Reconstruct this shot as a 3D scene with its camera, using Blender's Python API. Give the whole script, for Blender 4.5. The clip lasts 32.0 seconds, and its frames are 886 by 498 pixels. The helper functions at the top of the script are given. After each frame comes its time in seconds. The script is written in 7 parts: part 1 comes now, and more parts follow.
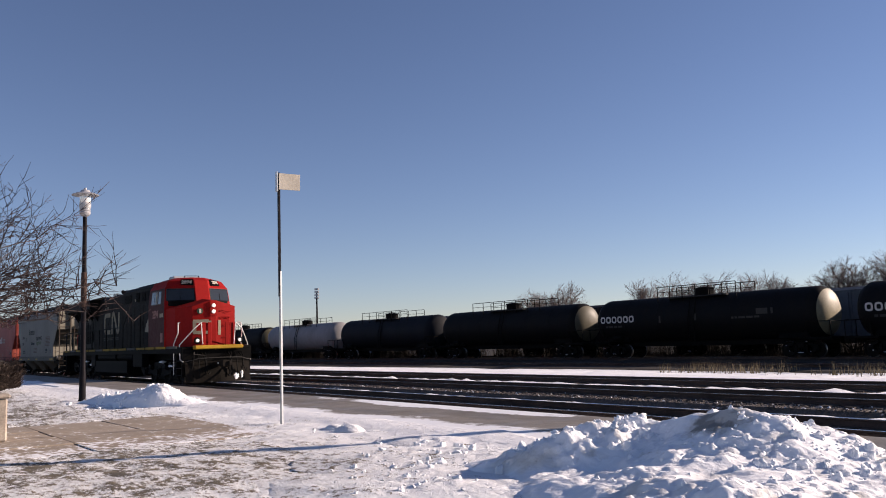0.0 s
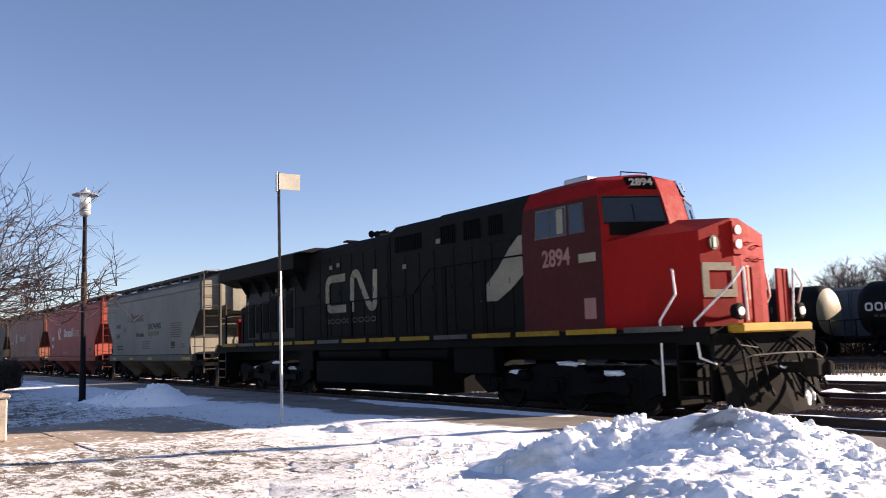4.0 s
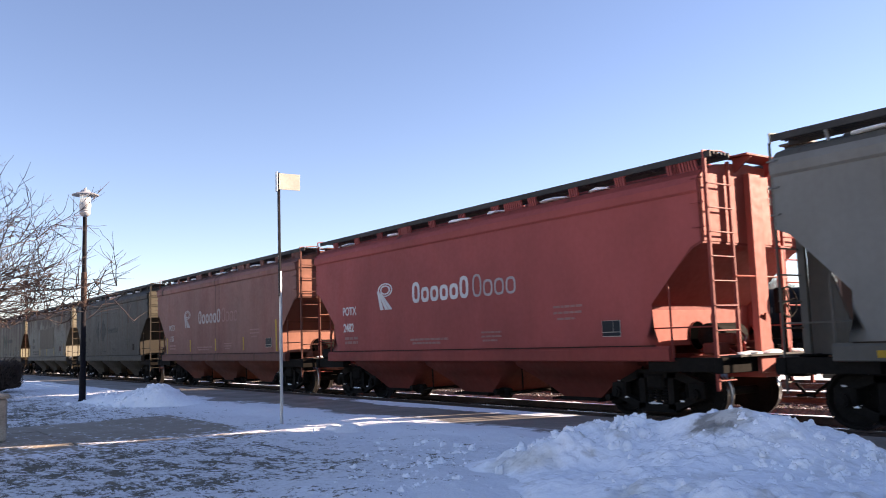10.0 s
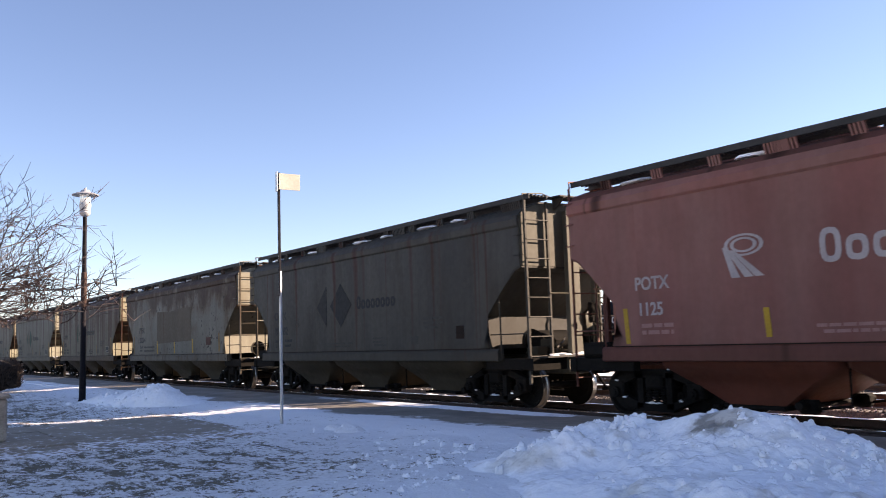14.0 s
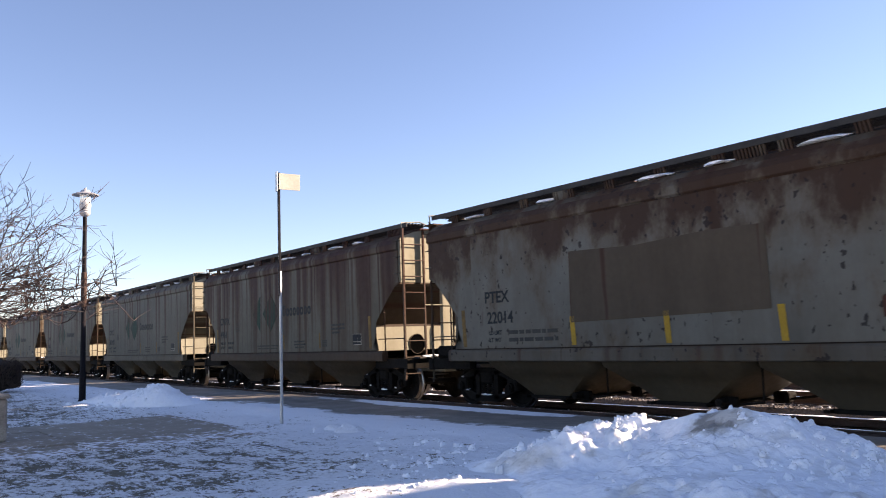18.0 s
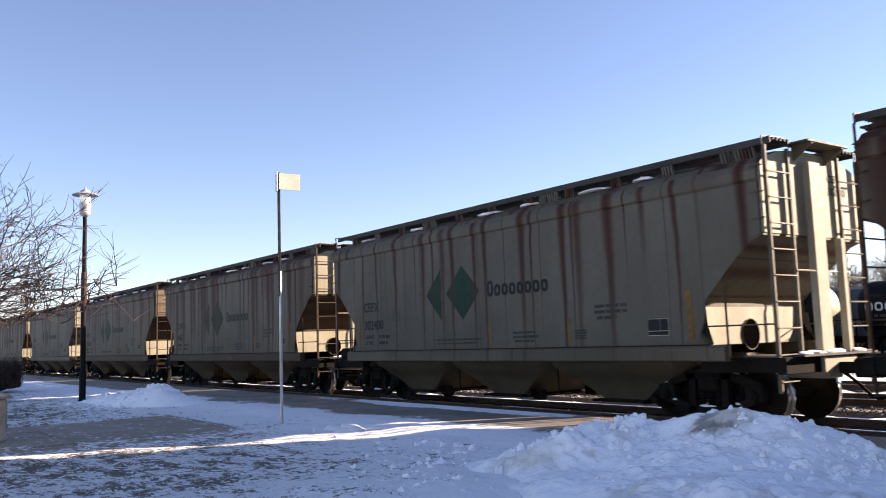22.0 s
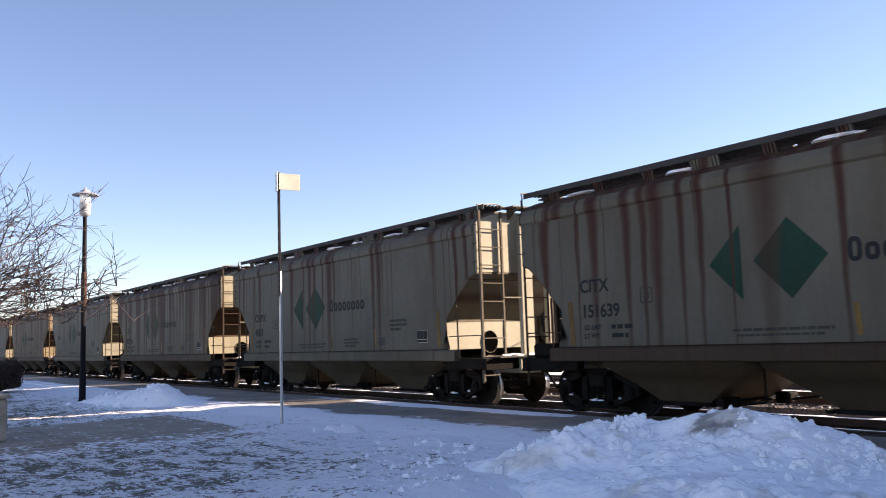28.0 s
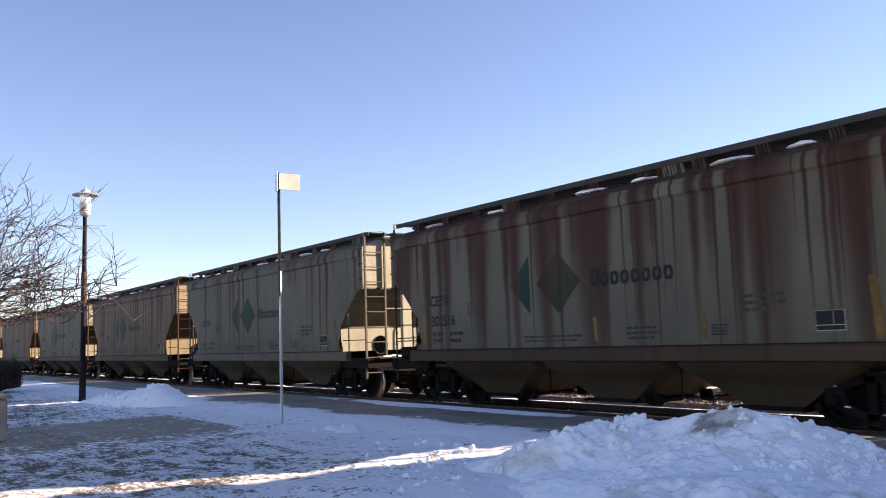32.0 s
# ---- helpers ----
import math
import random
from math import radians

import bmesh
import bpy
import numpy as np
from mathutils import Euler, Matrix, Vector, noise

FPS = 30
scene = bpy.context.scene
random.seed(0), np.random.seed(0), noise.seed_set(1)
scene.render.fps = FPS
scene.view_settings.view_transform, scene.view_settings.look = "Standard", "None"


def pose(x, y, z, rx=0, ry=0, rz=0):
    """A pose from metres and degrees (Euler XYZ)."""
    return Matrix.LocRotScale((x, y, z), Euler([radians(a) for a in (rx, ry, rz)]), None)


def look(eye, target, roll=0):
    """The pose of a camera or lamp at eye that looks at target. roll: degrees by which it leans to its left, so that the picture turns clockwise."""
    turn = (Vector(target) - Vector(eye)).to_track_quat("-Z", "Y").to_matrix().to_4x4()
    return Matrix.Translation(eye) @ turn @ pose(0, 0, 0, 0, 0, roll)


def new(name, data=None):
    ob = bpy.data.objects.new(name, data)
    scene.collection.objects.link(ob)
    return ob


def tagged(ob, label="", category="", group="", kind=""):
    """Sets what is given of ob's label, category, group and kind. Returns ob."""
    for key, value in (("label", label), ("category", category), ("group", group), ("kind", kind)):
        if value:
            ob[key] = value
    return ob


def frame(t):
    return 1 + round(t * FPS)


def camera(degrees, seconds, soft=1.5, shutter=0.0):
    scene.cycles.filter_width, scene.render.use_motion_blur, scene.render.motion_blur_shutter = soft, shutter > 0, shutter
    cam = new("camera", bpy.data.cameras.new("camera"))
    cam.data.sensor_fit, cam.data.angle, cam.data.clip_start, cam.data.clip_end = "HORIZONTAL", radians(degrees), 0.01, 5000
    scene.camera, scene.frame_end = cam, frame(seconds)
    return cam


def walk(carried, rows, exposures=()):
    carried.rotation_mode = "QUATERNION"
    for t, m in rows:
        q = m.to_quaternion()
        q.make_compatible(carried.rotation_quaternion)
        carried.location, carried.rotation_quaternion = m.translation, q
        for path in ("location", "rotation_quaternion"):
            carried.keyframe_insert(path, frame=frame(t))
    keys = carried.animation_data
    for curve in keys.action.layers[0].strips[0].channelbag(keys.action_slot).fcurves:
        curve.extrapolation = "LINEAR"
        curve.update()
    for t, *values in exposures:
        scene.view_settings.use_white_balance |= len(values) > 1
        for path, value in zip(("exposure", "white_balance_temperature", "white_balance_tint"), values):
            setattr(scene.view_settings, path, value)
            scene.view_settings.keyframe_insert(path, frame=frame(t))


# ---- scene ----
# Plan: x runs along the main track (the train goes towards +x), y away from the camera, z up; rail tops of the main track at z = 0.
# The lawn and the platform lie about 0.3 m above the rails.
TRACK = 13.25          # centre line of the main track
FAR_TRACK = 45.4       # track on which the tank cars stand
SPEED = 6.481          # train, metres a second
EYE = (0.0, 0.0, 1.523)
YAW, PITCH, ROLL = radians(36.197), radians(6.262), -1.846

# what stands on the lawn is drawn to a larger plan, and settled to its true size about the eye
LAWN_SCALE = 0.82
LAWN = Matrix.Translation(EYE) @ Matrix.Diagonal((LAWN_SCALE, LAWN_SCALE, LAWN_SCALE, 1)) @ Matrix.Translation([-q for q in EYE])


def settle(ob):
    """Bring a thing from the lawn's plan into the world."""
    if ob.data is not None and ob.parent is None:
        ob.data.transform(LAWN)
    else:
        ob.matrix_basis = LAWN @ ob.matrix_basis
    return ob


cam = camera(55.80, 32.0, soft=1.0, shutter=0.16)
_aim = (EYE[0] - math.cos(YAW) * math.cos(PITCH), EYE[1] + math.sin(YAW) * math.cos(PITCH), EYE[2] + math.sin(PITCH))
walk(cam, [(0.0, look(EYE, _aim, ROLL)), (32.0, look(EYE, _aim, ROLL))],
     exposures=[(0.0, 0.72, 6750, 28), (2.0, 0.82, 6800, 28), (3.0, 1.02, 6850, 27), (3.5, 1.22, 6900, 27), (5.5, 2.08, 7500, 28), (7.0, 2.03, 7450, 28), (17.0, 2.02, 7400, 28), (32.0, 2.01, 7400, 28)])

# ---- light ----
SUN_AZ, SUN_EL = radians(67.5), radians(18.5)   # from +x towards +y; above the horizon
sun_dir = Vector((math.cos(SUN_AZ) * math.cos(SUN_EL), math.sin(SUN_AZ) * math.cos(SUN_EL), math.sin(SUN_EL)))
world = bpy.data.worlds.new("sky")
scene.world = world
world.use_nodes = True
_nt = world.node_tree
_bg = _nt.nodes["Background"]
_sky = _nt.nodes.new("ShaderNodeTexSky")
_sky.sky_type = "NISHITA"
_sky.sun_disc = False
_sky.sun_elevation = SUN_EL
_sky.sun_rotation = radians(90.0) - SUN_AZ
_sky.altitude, _sky.air_density, _sky.dust_density, _sky.ozone_density = 200, 0.85, 0.05, 3.0
_nt.links.new(_sky.outputs[0], _bg.inputs[0])
_bg.inputs[1].default_value = 0.065
sun = new("sun", bpy.data.lights.new("sun", "SUN"))
sun.data.energy, sun.data.angle, sun.data.color = 5.0, radians(0.53), (1.0, 0.92, 0.74)
sun.matrix_world = look(sun_dir * 50, (0, 0, 0))

# ---- materials ----


class Mat:
    """A node material with small builders for its parts."""

    def __init__(self, name, rough=0.6, metal=0.0):
        self.m = bpy.data.materials.new(name)
        self.m.use_nodes = True
        self.t = self.m.node_tree
        self.b = self.t.nodes["Principled BSDF"]
        self.b.inputs["Roughness"].default_value = rough
        self.b.inputs["Metallic"].default_value = metal
        self.b.inputs["Specular IOR Level"].default_value = 0.18
        self.xyz = None

    def node(self, kind, **sets):
        n = self.t.nodes.new(kind)
        for k, v in sets.items():
            n.inputs[k].default_value = v
        return n

    def link(self, a, b):
        self.t.links.new(a, b)

    def coords(self, world_space=False, vary=True, lawn=False):
        """Object (or world, or the lawn plan's) coordinates, shifted from object to object."""
        if world_space:
            v = self.node("ShaderNodeNewGeometry").outputs["Position"]
            if lawn:
                mp = self.node("ShaderNodeMapping")
                mp.inputs["Scale"].default_value = (1 / LAWN_SCALE,) * 3
                mp.inputs["Location"].default_value = [q - q / LAWN_SCALE for q in EYE]
                self.link(v, mp.inputs["Vector"])
                v = mp.outputs[0]
            return v
        tc = self.node("ShaderNodeTexCoord").outputs["Object"]
        if not vary:
            return tc
        info = self.node("ShaderNodeObjectInfo")
        mul = self.node("ShaderNodeMath")
        mul.operation = "MULTIPLY"
        mul.inputs[1].default_value = 57.0
        self.link(info.outputs["Random"], mul.inputs[0])
        add = self.node("ShaderNodeVectorMath")
        self.link(tc, add.inputs[0])
        self.link(mul.outputs[0], add.inputs[1])
        return add.outputs[0]

    def noise(self, vec, scale, detail=4.0, stretch=(1, 1, 1), rough=0.55):
        mp = self.node("ShaderNodeMapping")
        mp.inputs["Scale"].default_value = stretch
        self.link(vec, mp.inputs["Vector"])
        n = self.node("ShaderNodeTexNoise", Scale=scale, Detail=detail, Roughness=rough)
        self.link(mp.outputs[0], n.inputs["Vector"])
        return n.outputs["Fac"]

    def ramp(self, fac, stops):
        r = self.node("ShaderNodeValToRGB")
        el = r.color_ramp.elements
        while len(el) < len(stops):
            el.new(0.5)
        for e, (p, c) in zip(el, stops):
            e.position = p
            e.color = (*c, 1) if len(c) == 3 else c
        self.link(fac, r.inputs[0])
        return r.outputs["Color"]

    def band(self, fac, lo, hi):
        """0 below lo, 1 above hi."""
        n = self.node("ShaderNodeMapRange")
        n.inputs["From Min"].default_value, n.inputs["From Max"].default_value = lo, hi
        self.link(fac, n.inputs["Value"])
        return n.outputs[0]

    def mix(self, fac, a, b, mode="MIX"):
        n = self.node("ShaderNodeMix")
        n.data_type, n.blend_type = "RGBA", mode
        for s, v in ((n.inputs[0], fac), (n.inputs[6], a), (n.inputs[7], b)):
            if isinstance(v, (tuple, list)):
                s.default_value = (*v, 1)
            elif isinstance(v, (int, float)):
                s.default_value = v
            else:
                self.link(v, s)
        return n.outputs[2]

    def math(self, op, a, b):
        n = self.node("ShaderNodeMath")
        n.operation = op
        for s, v in ((n.inputs[0], a), (n.inputs[1], b)):
            if isinstance(v, (int, float)):
                s.default_value = v
            else:
                self.link(v, s)
        return n.outputs[0]

    def colour(self, c):
        if isinstance(c, tuple):
            self.b.inputs["Base Color"].default_value = (*c, 1)
        else:
            self.link(c, self.b.inputs["Base Color"])

    def bump(self, fac, strength=0.3, dist=0.01):
        n = self.node("ShaderNodeBump", Strength=strength, Distance=dist)
        self.link(fac, n.inputs["Height"])
        self.link(n.outputs[0], self.b.inputs["Normal"])


def plain(name, c, rough=0.6, metal=0.0, vary=0.18, scale=6.0, bump=0.0, dist=0.004):
    """One colour with mottling at two scales."""
    m = Mat(name, rough, metal)
    v = m.coords()
    big, small = m.noise(v, scale * 0.2, 3), m.noise(v, scale * 3, 5)
    f = m.math("ADD", m.math("MULTIPLY", big, 0.6), m.math("MULTIPLY", small, 0.4))
    lo, hi = tuple(x * (1 - vary * 1.6) for x in c), tuple(min(1, x * (1 + vary * 1.6)) for x in c)
    m.colour(m.ramp(f, [(0.3, lo), (0.7, hi)]))
    if bump:
        m.bump(small, bump, dist)
    return m.m


def matt(*args):
    """A plain material with next to no sheen."""
    m = plain(*args)
    m.node_tree.nodes["Principled BSDF"].inputs["Specular IOR Level"].default_value = 0.03
    return m


def glossy(*args):
    """A plain material with the full sheen of glass."""
    m = plain(*args)
    m.node_tree.nodes["Principled BSDF"].inputs["Specular IOR Level"].default_value = 0.5
    return m


def car_paint(name, c, rust=0.0, grime=0.3, streak=7.0, rust_colour=(0.040, 0.0100, 0.0045), fade=(0, 0, 0), fade_amount=0.0, spots=0.0, seed=0.0, sheen=0.18):
    """Freight car paint: fading, rust that runs down from the roof seams, road grime and dust."""
    m = Mat(name, 0.6)
    m.b.inputs["Specular IOR Level"].default_value = sheen
    mp = m.node("ShaderNodeMapping")
    mp.inputs["Location"].default_value = (seed * 17.3, seed * 5.1, 0)
    m.link(m.coords(vary=False), mp.inputs["Vector"])
    v = mp.outputs[0]
    sep = m.node("ShaderNodeSeparateXYZ")
    m.link(v, sep.inputs[0])
    z = sep.outputs["Z"]
    raw = m.node("ShaderNodeSeparateXYZ")
    m.link(m.coords(vary=False), raw.inputs[0])
    m.x = raw.outputs["X"]
    big = m.noise(v, 0.35, 3)
    fine = m.noise(v, 9.0, 6)
    base = m.mix(m.band(big, 0.35, 0.7), tuple(x * 0.82 for x in c), tuple(min(1, x * 1.12) for x in c))
    if fade_amount:
        base = m.mix(m.math("MULTIPLY", m.band(m.noise(v, 0.8, 4, (1, 1, 0.25)), 0.35, 0.65), fade_amount), base, fade)
    thin = m.noise(v, streak * 3, 3, (0.5, 0.5, 0.03))
    base = m.mix(m.math("MULTIPLY", m.band(thin, 0.42, 0.8), grime * 0.45), base, tuple(x * 0.42 for x in c))
    # cloudy dirt washed down the side
    dirt = m.noise(v, 1.7, 5, (1, 1, 0.3))
    base = m.mix(m.math("MULTIPLY", m.band(dirt, 0.42, 0.75), min(0.75, grime * 1.7)), base, (c[0] * 0.42 + 0.012, c[1] * 0.38 + 0.008, c[2] * 0.32 + 0.004))
    if rust:
        # a soft wash, widest under the roof
        high = m.math("MULTIPLY", m.band(z, 1.2, 4.3), 0.10)
        amber = (0.066, 0.029, 0.0125)
        lo = 0.74 - 0.20 * rust
        wash = m.math("ADD", m.noise(v, streak * 0.14, 4, (0.6, 0.6, 0.10)), high)
        base = m.mix(m.math("MULTIPLY", m.band(wash, lo, lo + 0.16), 0.36), base, amber)
        # runs hang below the running board's brackets, and finer ones between them
        rough = m.noise(v, 5.0, 4, (1.0, 1.0, 0.10))
        for k, (step, off, least, most, share_) in enumerate(((1.235, 0.0, 0.10, 0.20 + 0.70 * rust * rust, 0.15 + 0.95 * rust), (1.235, 0.62, 0.06, 0.12 + 0.60 * rust * rust, rust * 1.0), (0.41, 0.2, 0.03, 0.10 + 0.14 * rust, 0.75 * rust), (0.23, 0.1, 0.015, 0.06, 0.5 * rust))):
            sway = m.noise(v, 0.9, 2, (0.25, 0.25, 0.8))
            x = m.math("ADD", m.x, m.math("MULTIPLY", sway, 0.16 if k < 2 else 0.08))
            u = m.math("DIVIDE", m.math("ADD", x, 6.05 + off + 0.31 * k), step)
            cell = m.math("ROUND", u, 0)
            dice = m.node("ShaderNodeTexWhiteNoise")
            dice.noise_dimensions = "1D"
            m.link(m.math("ADD", cell, seed * 31.7 + 100.0 * k), dice.inputs["W"])
            pick = m.node("ShaderNodeSeparateColor")
            m.link(dice.outputs["Color"], pick.inputs[0])
            aside = m.math("MULTIPLY", m.math("ABSOLUTE", m.math("SUBTRACT", u, cell), 0), step)
            aside = m.math("MULTIPLY", aside, m.math("ADD", 0.55, m.math("MULTIPLY", rough, 0.9)))
            width = m.math("ADD", least, m.math("MULTIPLY", m.math("POWER", pick.outputs[0], 1.6), most - least))
            width = m.math("MULTIPLY", width, m.math("ADD", 0.50, m.math("MULTIPLY", m.band(z, 1.6, 4.2), 0.75)))
            lit = m.math("SUBTRACT", 1.0, m.math("DIVIDE", aside, width))
            foot = m.math("ADD", -1.2, m.math("MULTIPLY", m.math("POWER", pick.outputs[2], 2.5), 4.6))
            fade_ = m.math("MULTIPLY", m.band(m.math("SUBTRACT", m.math("ADD", z, m.math("MULTIPLY", rough, 0.5)), foot), 0.0, 1.6), m.math("ADD", 0.35, m.math("MULTIPLY", m.band(m.math("ADD", z, m.math("MULTIPLY", rough, 1.2)), 1.6, 4.2), 0.65)))
            gain = m.math("MULTIPLY", m.band(pick.outputs[1], 1.0 - share_, 1.12 - share_), fade_)
            base = m.mix(m.math("MULTIPLY", m.band(lit, 0.0, 0.6), m.math("MULTIPLY", gain, 0.7)), base, amber)
            base = m.mix(m.math("MULTIPLY", m.band(m.math("ADD", lit, m.math("MULTIPLY", m.math("SUBTRACT", rough, 0.5), 0.5)), 0.2, 0.9), m.math("MULTIPLY", gain, 0.96)), base, rust_colour)
    if spots:
        # scaling rust in clouds below the roof, an amber halo round it, and dark pits in patches
        cloud = m.math("ADD", m.noise(v, 0.9, 7, (1, 1, 0.55), 0.65), m.math("MULTIPLY", m.band(z, 2.7, 4.1), 0.25 * spots))
        base = m.mix(m.math("MULTIPLY", m.band(cloud, 0.52, 0.66), 0.60), base, (0.085, 0.048, 0.020))
        base = m.mix(m.math("MULTIPLY", m.band(cloud, 0.61, 0.71), 0.88), base, (0.038, 0.0135, 0.0042))
        pits = m.math("ADD", m.noise(v, 7.5, 2, (1, 1, 0.8)), m.math("MULTIPLY", m.noise(v, 0.7, 3), 0.30))
        base = m.mix(m.math("MULTIPLY", m.band(pits, 0.800, 0.835), 0.85), base, (0.016, 0.008, 0.006))
        base = m.mix(m.math("MULTIPLY", m.band(m.noise(v, 2.4, 5, (1, 1, 0.35), 0.65), 0.62, 0.72), 0.5 * spots), base, (0.060, 0.030, 0.017))
    base = m.mix(m.math("MULTIPLY", fine, 0.22), base, tuple(min(0.03, x * 0.4) for x in c))
    m.colour(base)
    m.link(m.band(fine, -1.4, 1.5), m.b.inputs["Roughness"])
    m.bump(m.noise(v, 2.2, 2), 0.12, 0.02)
    return m.m


def snow_material(name, dirt=0.25, low=0.56, soil=(0.42, 0.37, 0.28), stain=None):
    m = Mat(name, 0.75)
    v = m.coords(True, lawn=True)
    a, b, c = m.noise(v, 1.3, 5), m.noise(v, 14, 6), m.noise(v, 60, 4)
    base = m.mix(m.band(b, 0.3, 0.75), (0.85, 0.86, 0.88), (0.93, 0.93, 0.93))
    base = m.mix(m.math("MULTIPLY", m.band(a, low, low + 0.16), dirt), base, soil)
    if stain:
        # small smudges of soil turned up by the plough
        base = m.mix(m.math("MULTIPLY", m.band(m.noise(v, 4.5, 4), 0.60, 0.74), 0.5), base, (0.40, 0.35, 0.27))
        # earth frozen into the crest
        off = m.node("ShaderNodeVectorMath")
        off.operation = "DISTANCE"
        off.inputs[1].default_value = stain
        m.link(v, off.inputs[0])
        f = m.math("ADD", m.math("MULTIPLY", m.math("ADD", m.noise(v, 3.2, 5), m.math("MULTIPLY", b, 0.5)), 0.75), m.math("MULTIPLY", off.outputs["Value"], -1.25))
        base = m.mix(m.math("MULTIPLY", m.band(f, 0.04, 0.30), 0.65), base, (0.40, 0.34, 0.26))
        base = m.mix(m.math("MULTIPLY", m.band(m.math("ADD", f, m.math("MULTIPLY", m.math("SUBTRACT", m.noise(v, 4.0, 4, (1, 1, 0.3)), 0.5), 1.1)), 0.24, 0.42), 0.6), base, (0.12, 0.092, 0.066))
    m.colour(base)
    m.b.inputs["Subsurface Weight"].default_value = 0.0
    m.bump(m.math("ADD", m.math("MULTIPLY", b, 0.8), m.math("MULTIPLY", c, 0.08)), 0.42, 0.05)
    return m.m


M = {}
M["snow"] = snow_material("snow", 0.2)
M["heap_snow"] = snow_material("ploughed snow", 0.55, stain=(-5.36, 7.28, 0.60))
M["cinder"] = plain("dark cinders", (0.028, 0.024, 0.021), 0.95, 0, 0.4, 4, 0.8, 0.04)
M["straw"] = plain("dry straw", (0.20, 0.155, 0.09), 0.9, 0, 0.3, 6)
M["twig_far"] = plain("fine grey twigs", (0.19, 0.15, 0.135), 0.9, 0, 0.2, 6)
M["twig_dark"] = plain("dark brush twigs", (0.03, 0.024, 0.02), 0.95, 0, 0.3, 6)
M["dirty_snow"] = snow_material("dirty snow", 0.9)
M["black"] = matt("black grimy steel", (0.0065, 0.0062, 0.006), 0.6, 0.0, 0.3, 5)
M["underframe"] = matt("road dust on dark steel", (0.0125, 0.0108, 0.0092), 0.8, 0.0, 0.35, 5, 0.3)
M["wheel"] = matt("rolled steel wheel", (0.014, 0.012, 0.010), 0.6, 0.1, 0.3, 8)
M["tread"] = plain("bright worn wheel tread", (0.30, 0.29, 0.28), 0.3, 1.0, 0.1, 8)
M["galvanised"] = plain("galvanised steel", (0.50, 0.51, 0.51), 0.45, 0.7, 0.15, 9)
M["grating"] = plain("weathered steel grating", (0.040, 0.037, 0.034), 0.7, 0.0, 0.25, 9)
M["lamp_post"] = matt("dark painted post", (0.012, 0.011, 0.013), 0.45, 0.0, 0.2, 5)
M["lamp_head"] = plain("light grey cast lamp head", (0.40, 0.40, 0.41), 0.4, 0.3, 0.1, 5)
M["white"] = plain("white lettering paint", (0.50, 0.48, 0.455), 0.6, 0, 0.12, 8)
M["sign_face"] = plain("weathered sign face", (0.44, 0.40, 0.33), 0.6, 0, 0.18, 12)
M["dark_print"] = plain("dark lettering paint", (0.012, 0.013, 0.014), 0.6, 0, 0.15, 8)
M["yellow_old"] = plain("old faded yellow paint", (0.15, 0.085, 0.022), 0.6, 0, 0.4, 6)
M["yellow"] = plain("yellow safety paint", (0.36, 0.21, 0.018), 0.55, 0, 0.2, 8)
M["bark"] = plain("grey brown bark", (0.13, 0.10, 0.085), 0.9, 0, 0.3, 9, 0.4)
M["twig"] = plain("bare twigs", (0.050, 0.035, 0.032), 0.9, 0, 0.25, 9)
M["rail_top"] = plain("polished rail head", (0.5, 0.5, 0.5), 0.25, 1.0, 0.1, 5)
M["rail"] = plain("rusty rail", (0.075, 0.05, 0.04), 0.8, 0, 0.3, 8)
M["tie"] = plain("creosoted timber", (0.055, 0.045, 0.038), 0.9, 0, 0.35, 6, 0.5)
M["glass"] = glossy("dark window glass", (0.02, 0.024, 0.027), 0.08, 0.0, 0.1, 3)
M["lens"] = plain("headlight glass", (0.75, 0.76, 0.75), 0.15, 0.3, 0.05, 3)
_lit = Mat("lit headlight", 0.2)
_lit.colour((0.9, 0.88, 0.8))
_lit.b.inputs["Emission Color"].default_value = (1.0, 0.93, 0.78, 1)
_lit.b.inputs["Emission Strength"].default_value = 0.2
M["headlight"] = _lit.m

# ---- mesh helpers ----


def part(name, bm, material, parent=None, label="", smooth=False):
    """Link a bmesh as one mesh object, under a thing or a part."""
    me = bpy.data.meshes.new(name)
    bmesh.ops.recalc_face_normals(bm, faces=bm.faces)
    bm.to_mesh(me)
    bm.free()
    me.materials.append(material)
    if smooth:
        for p in me.polygons:
            p.use_smooth = True
        me.set_sharp_from_angle(angle=radians(40))
    ob = new(name, me)
    if parent is not None:
        ob.parent = parent
    if label:
        tagged(ob, label)
    return ob


def mesh_part(name, verts, faces, material, parent=None, label=""):
    me = bpy.data.meshes.new(name)
    me.from_pydata(verts, [], faces)
    me.update()
    me.materials.append(material)
    ob = new(name, me)
    if parent is not None:
        ob.parent = parent
    if label:
        tagged(ob, label)
    return ob


def share(name, ob, parent, m, material=None):
    """A second object on the mesh of ob."""
    o = new(name, ob.data)
    o.parent = parent
    o.matrix_basis = m
    if material is not None:
        paint(o, material)
    return o


def paint(ob, material):
    """A material of the object's own over its shared mesh."""
    ob.material_slots[0].link = "OBJECT"
    ob.material_slots[0].material = material


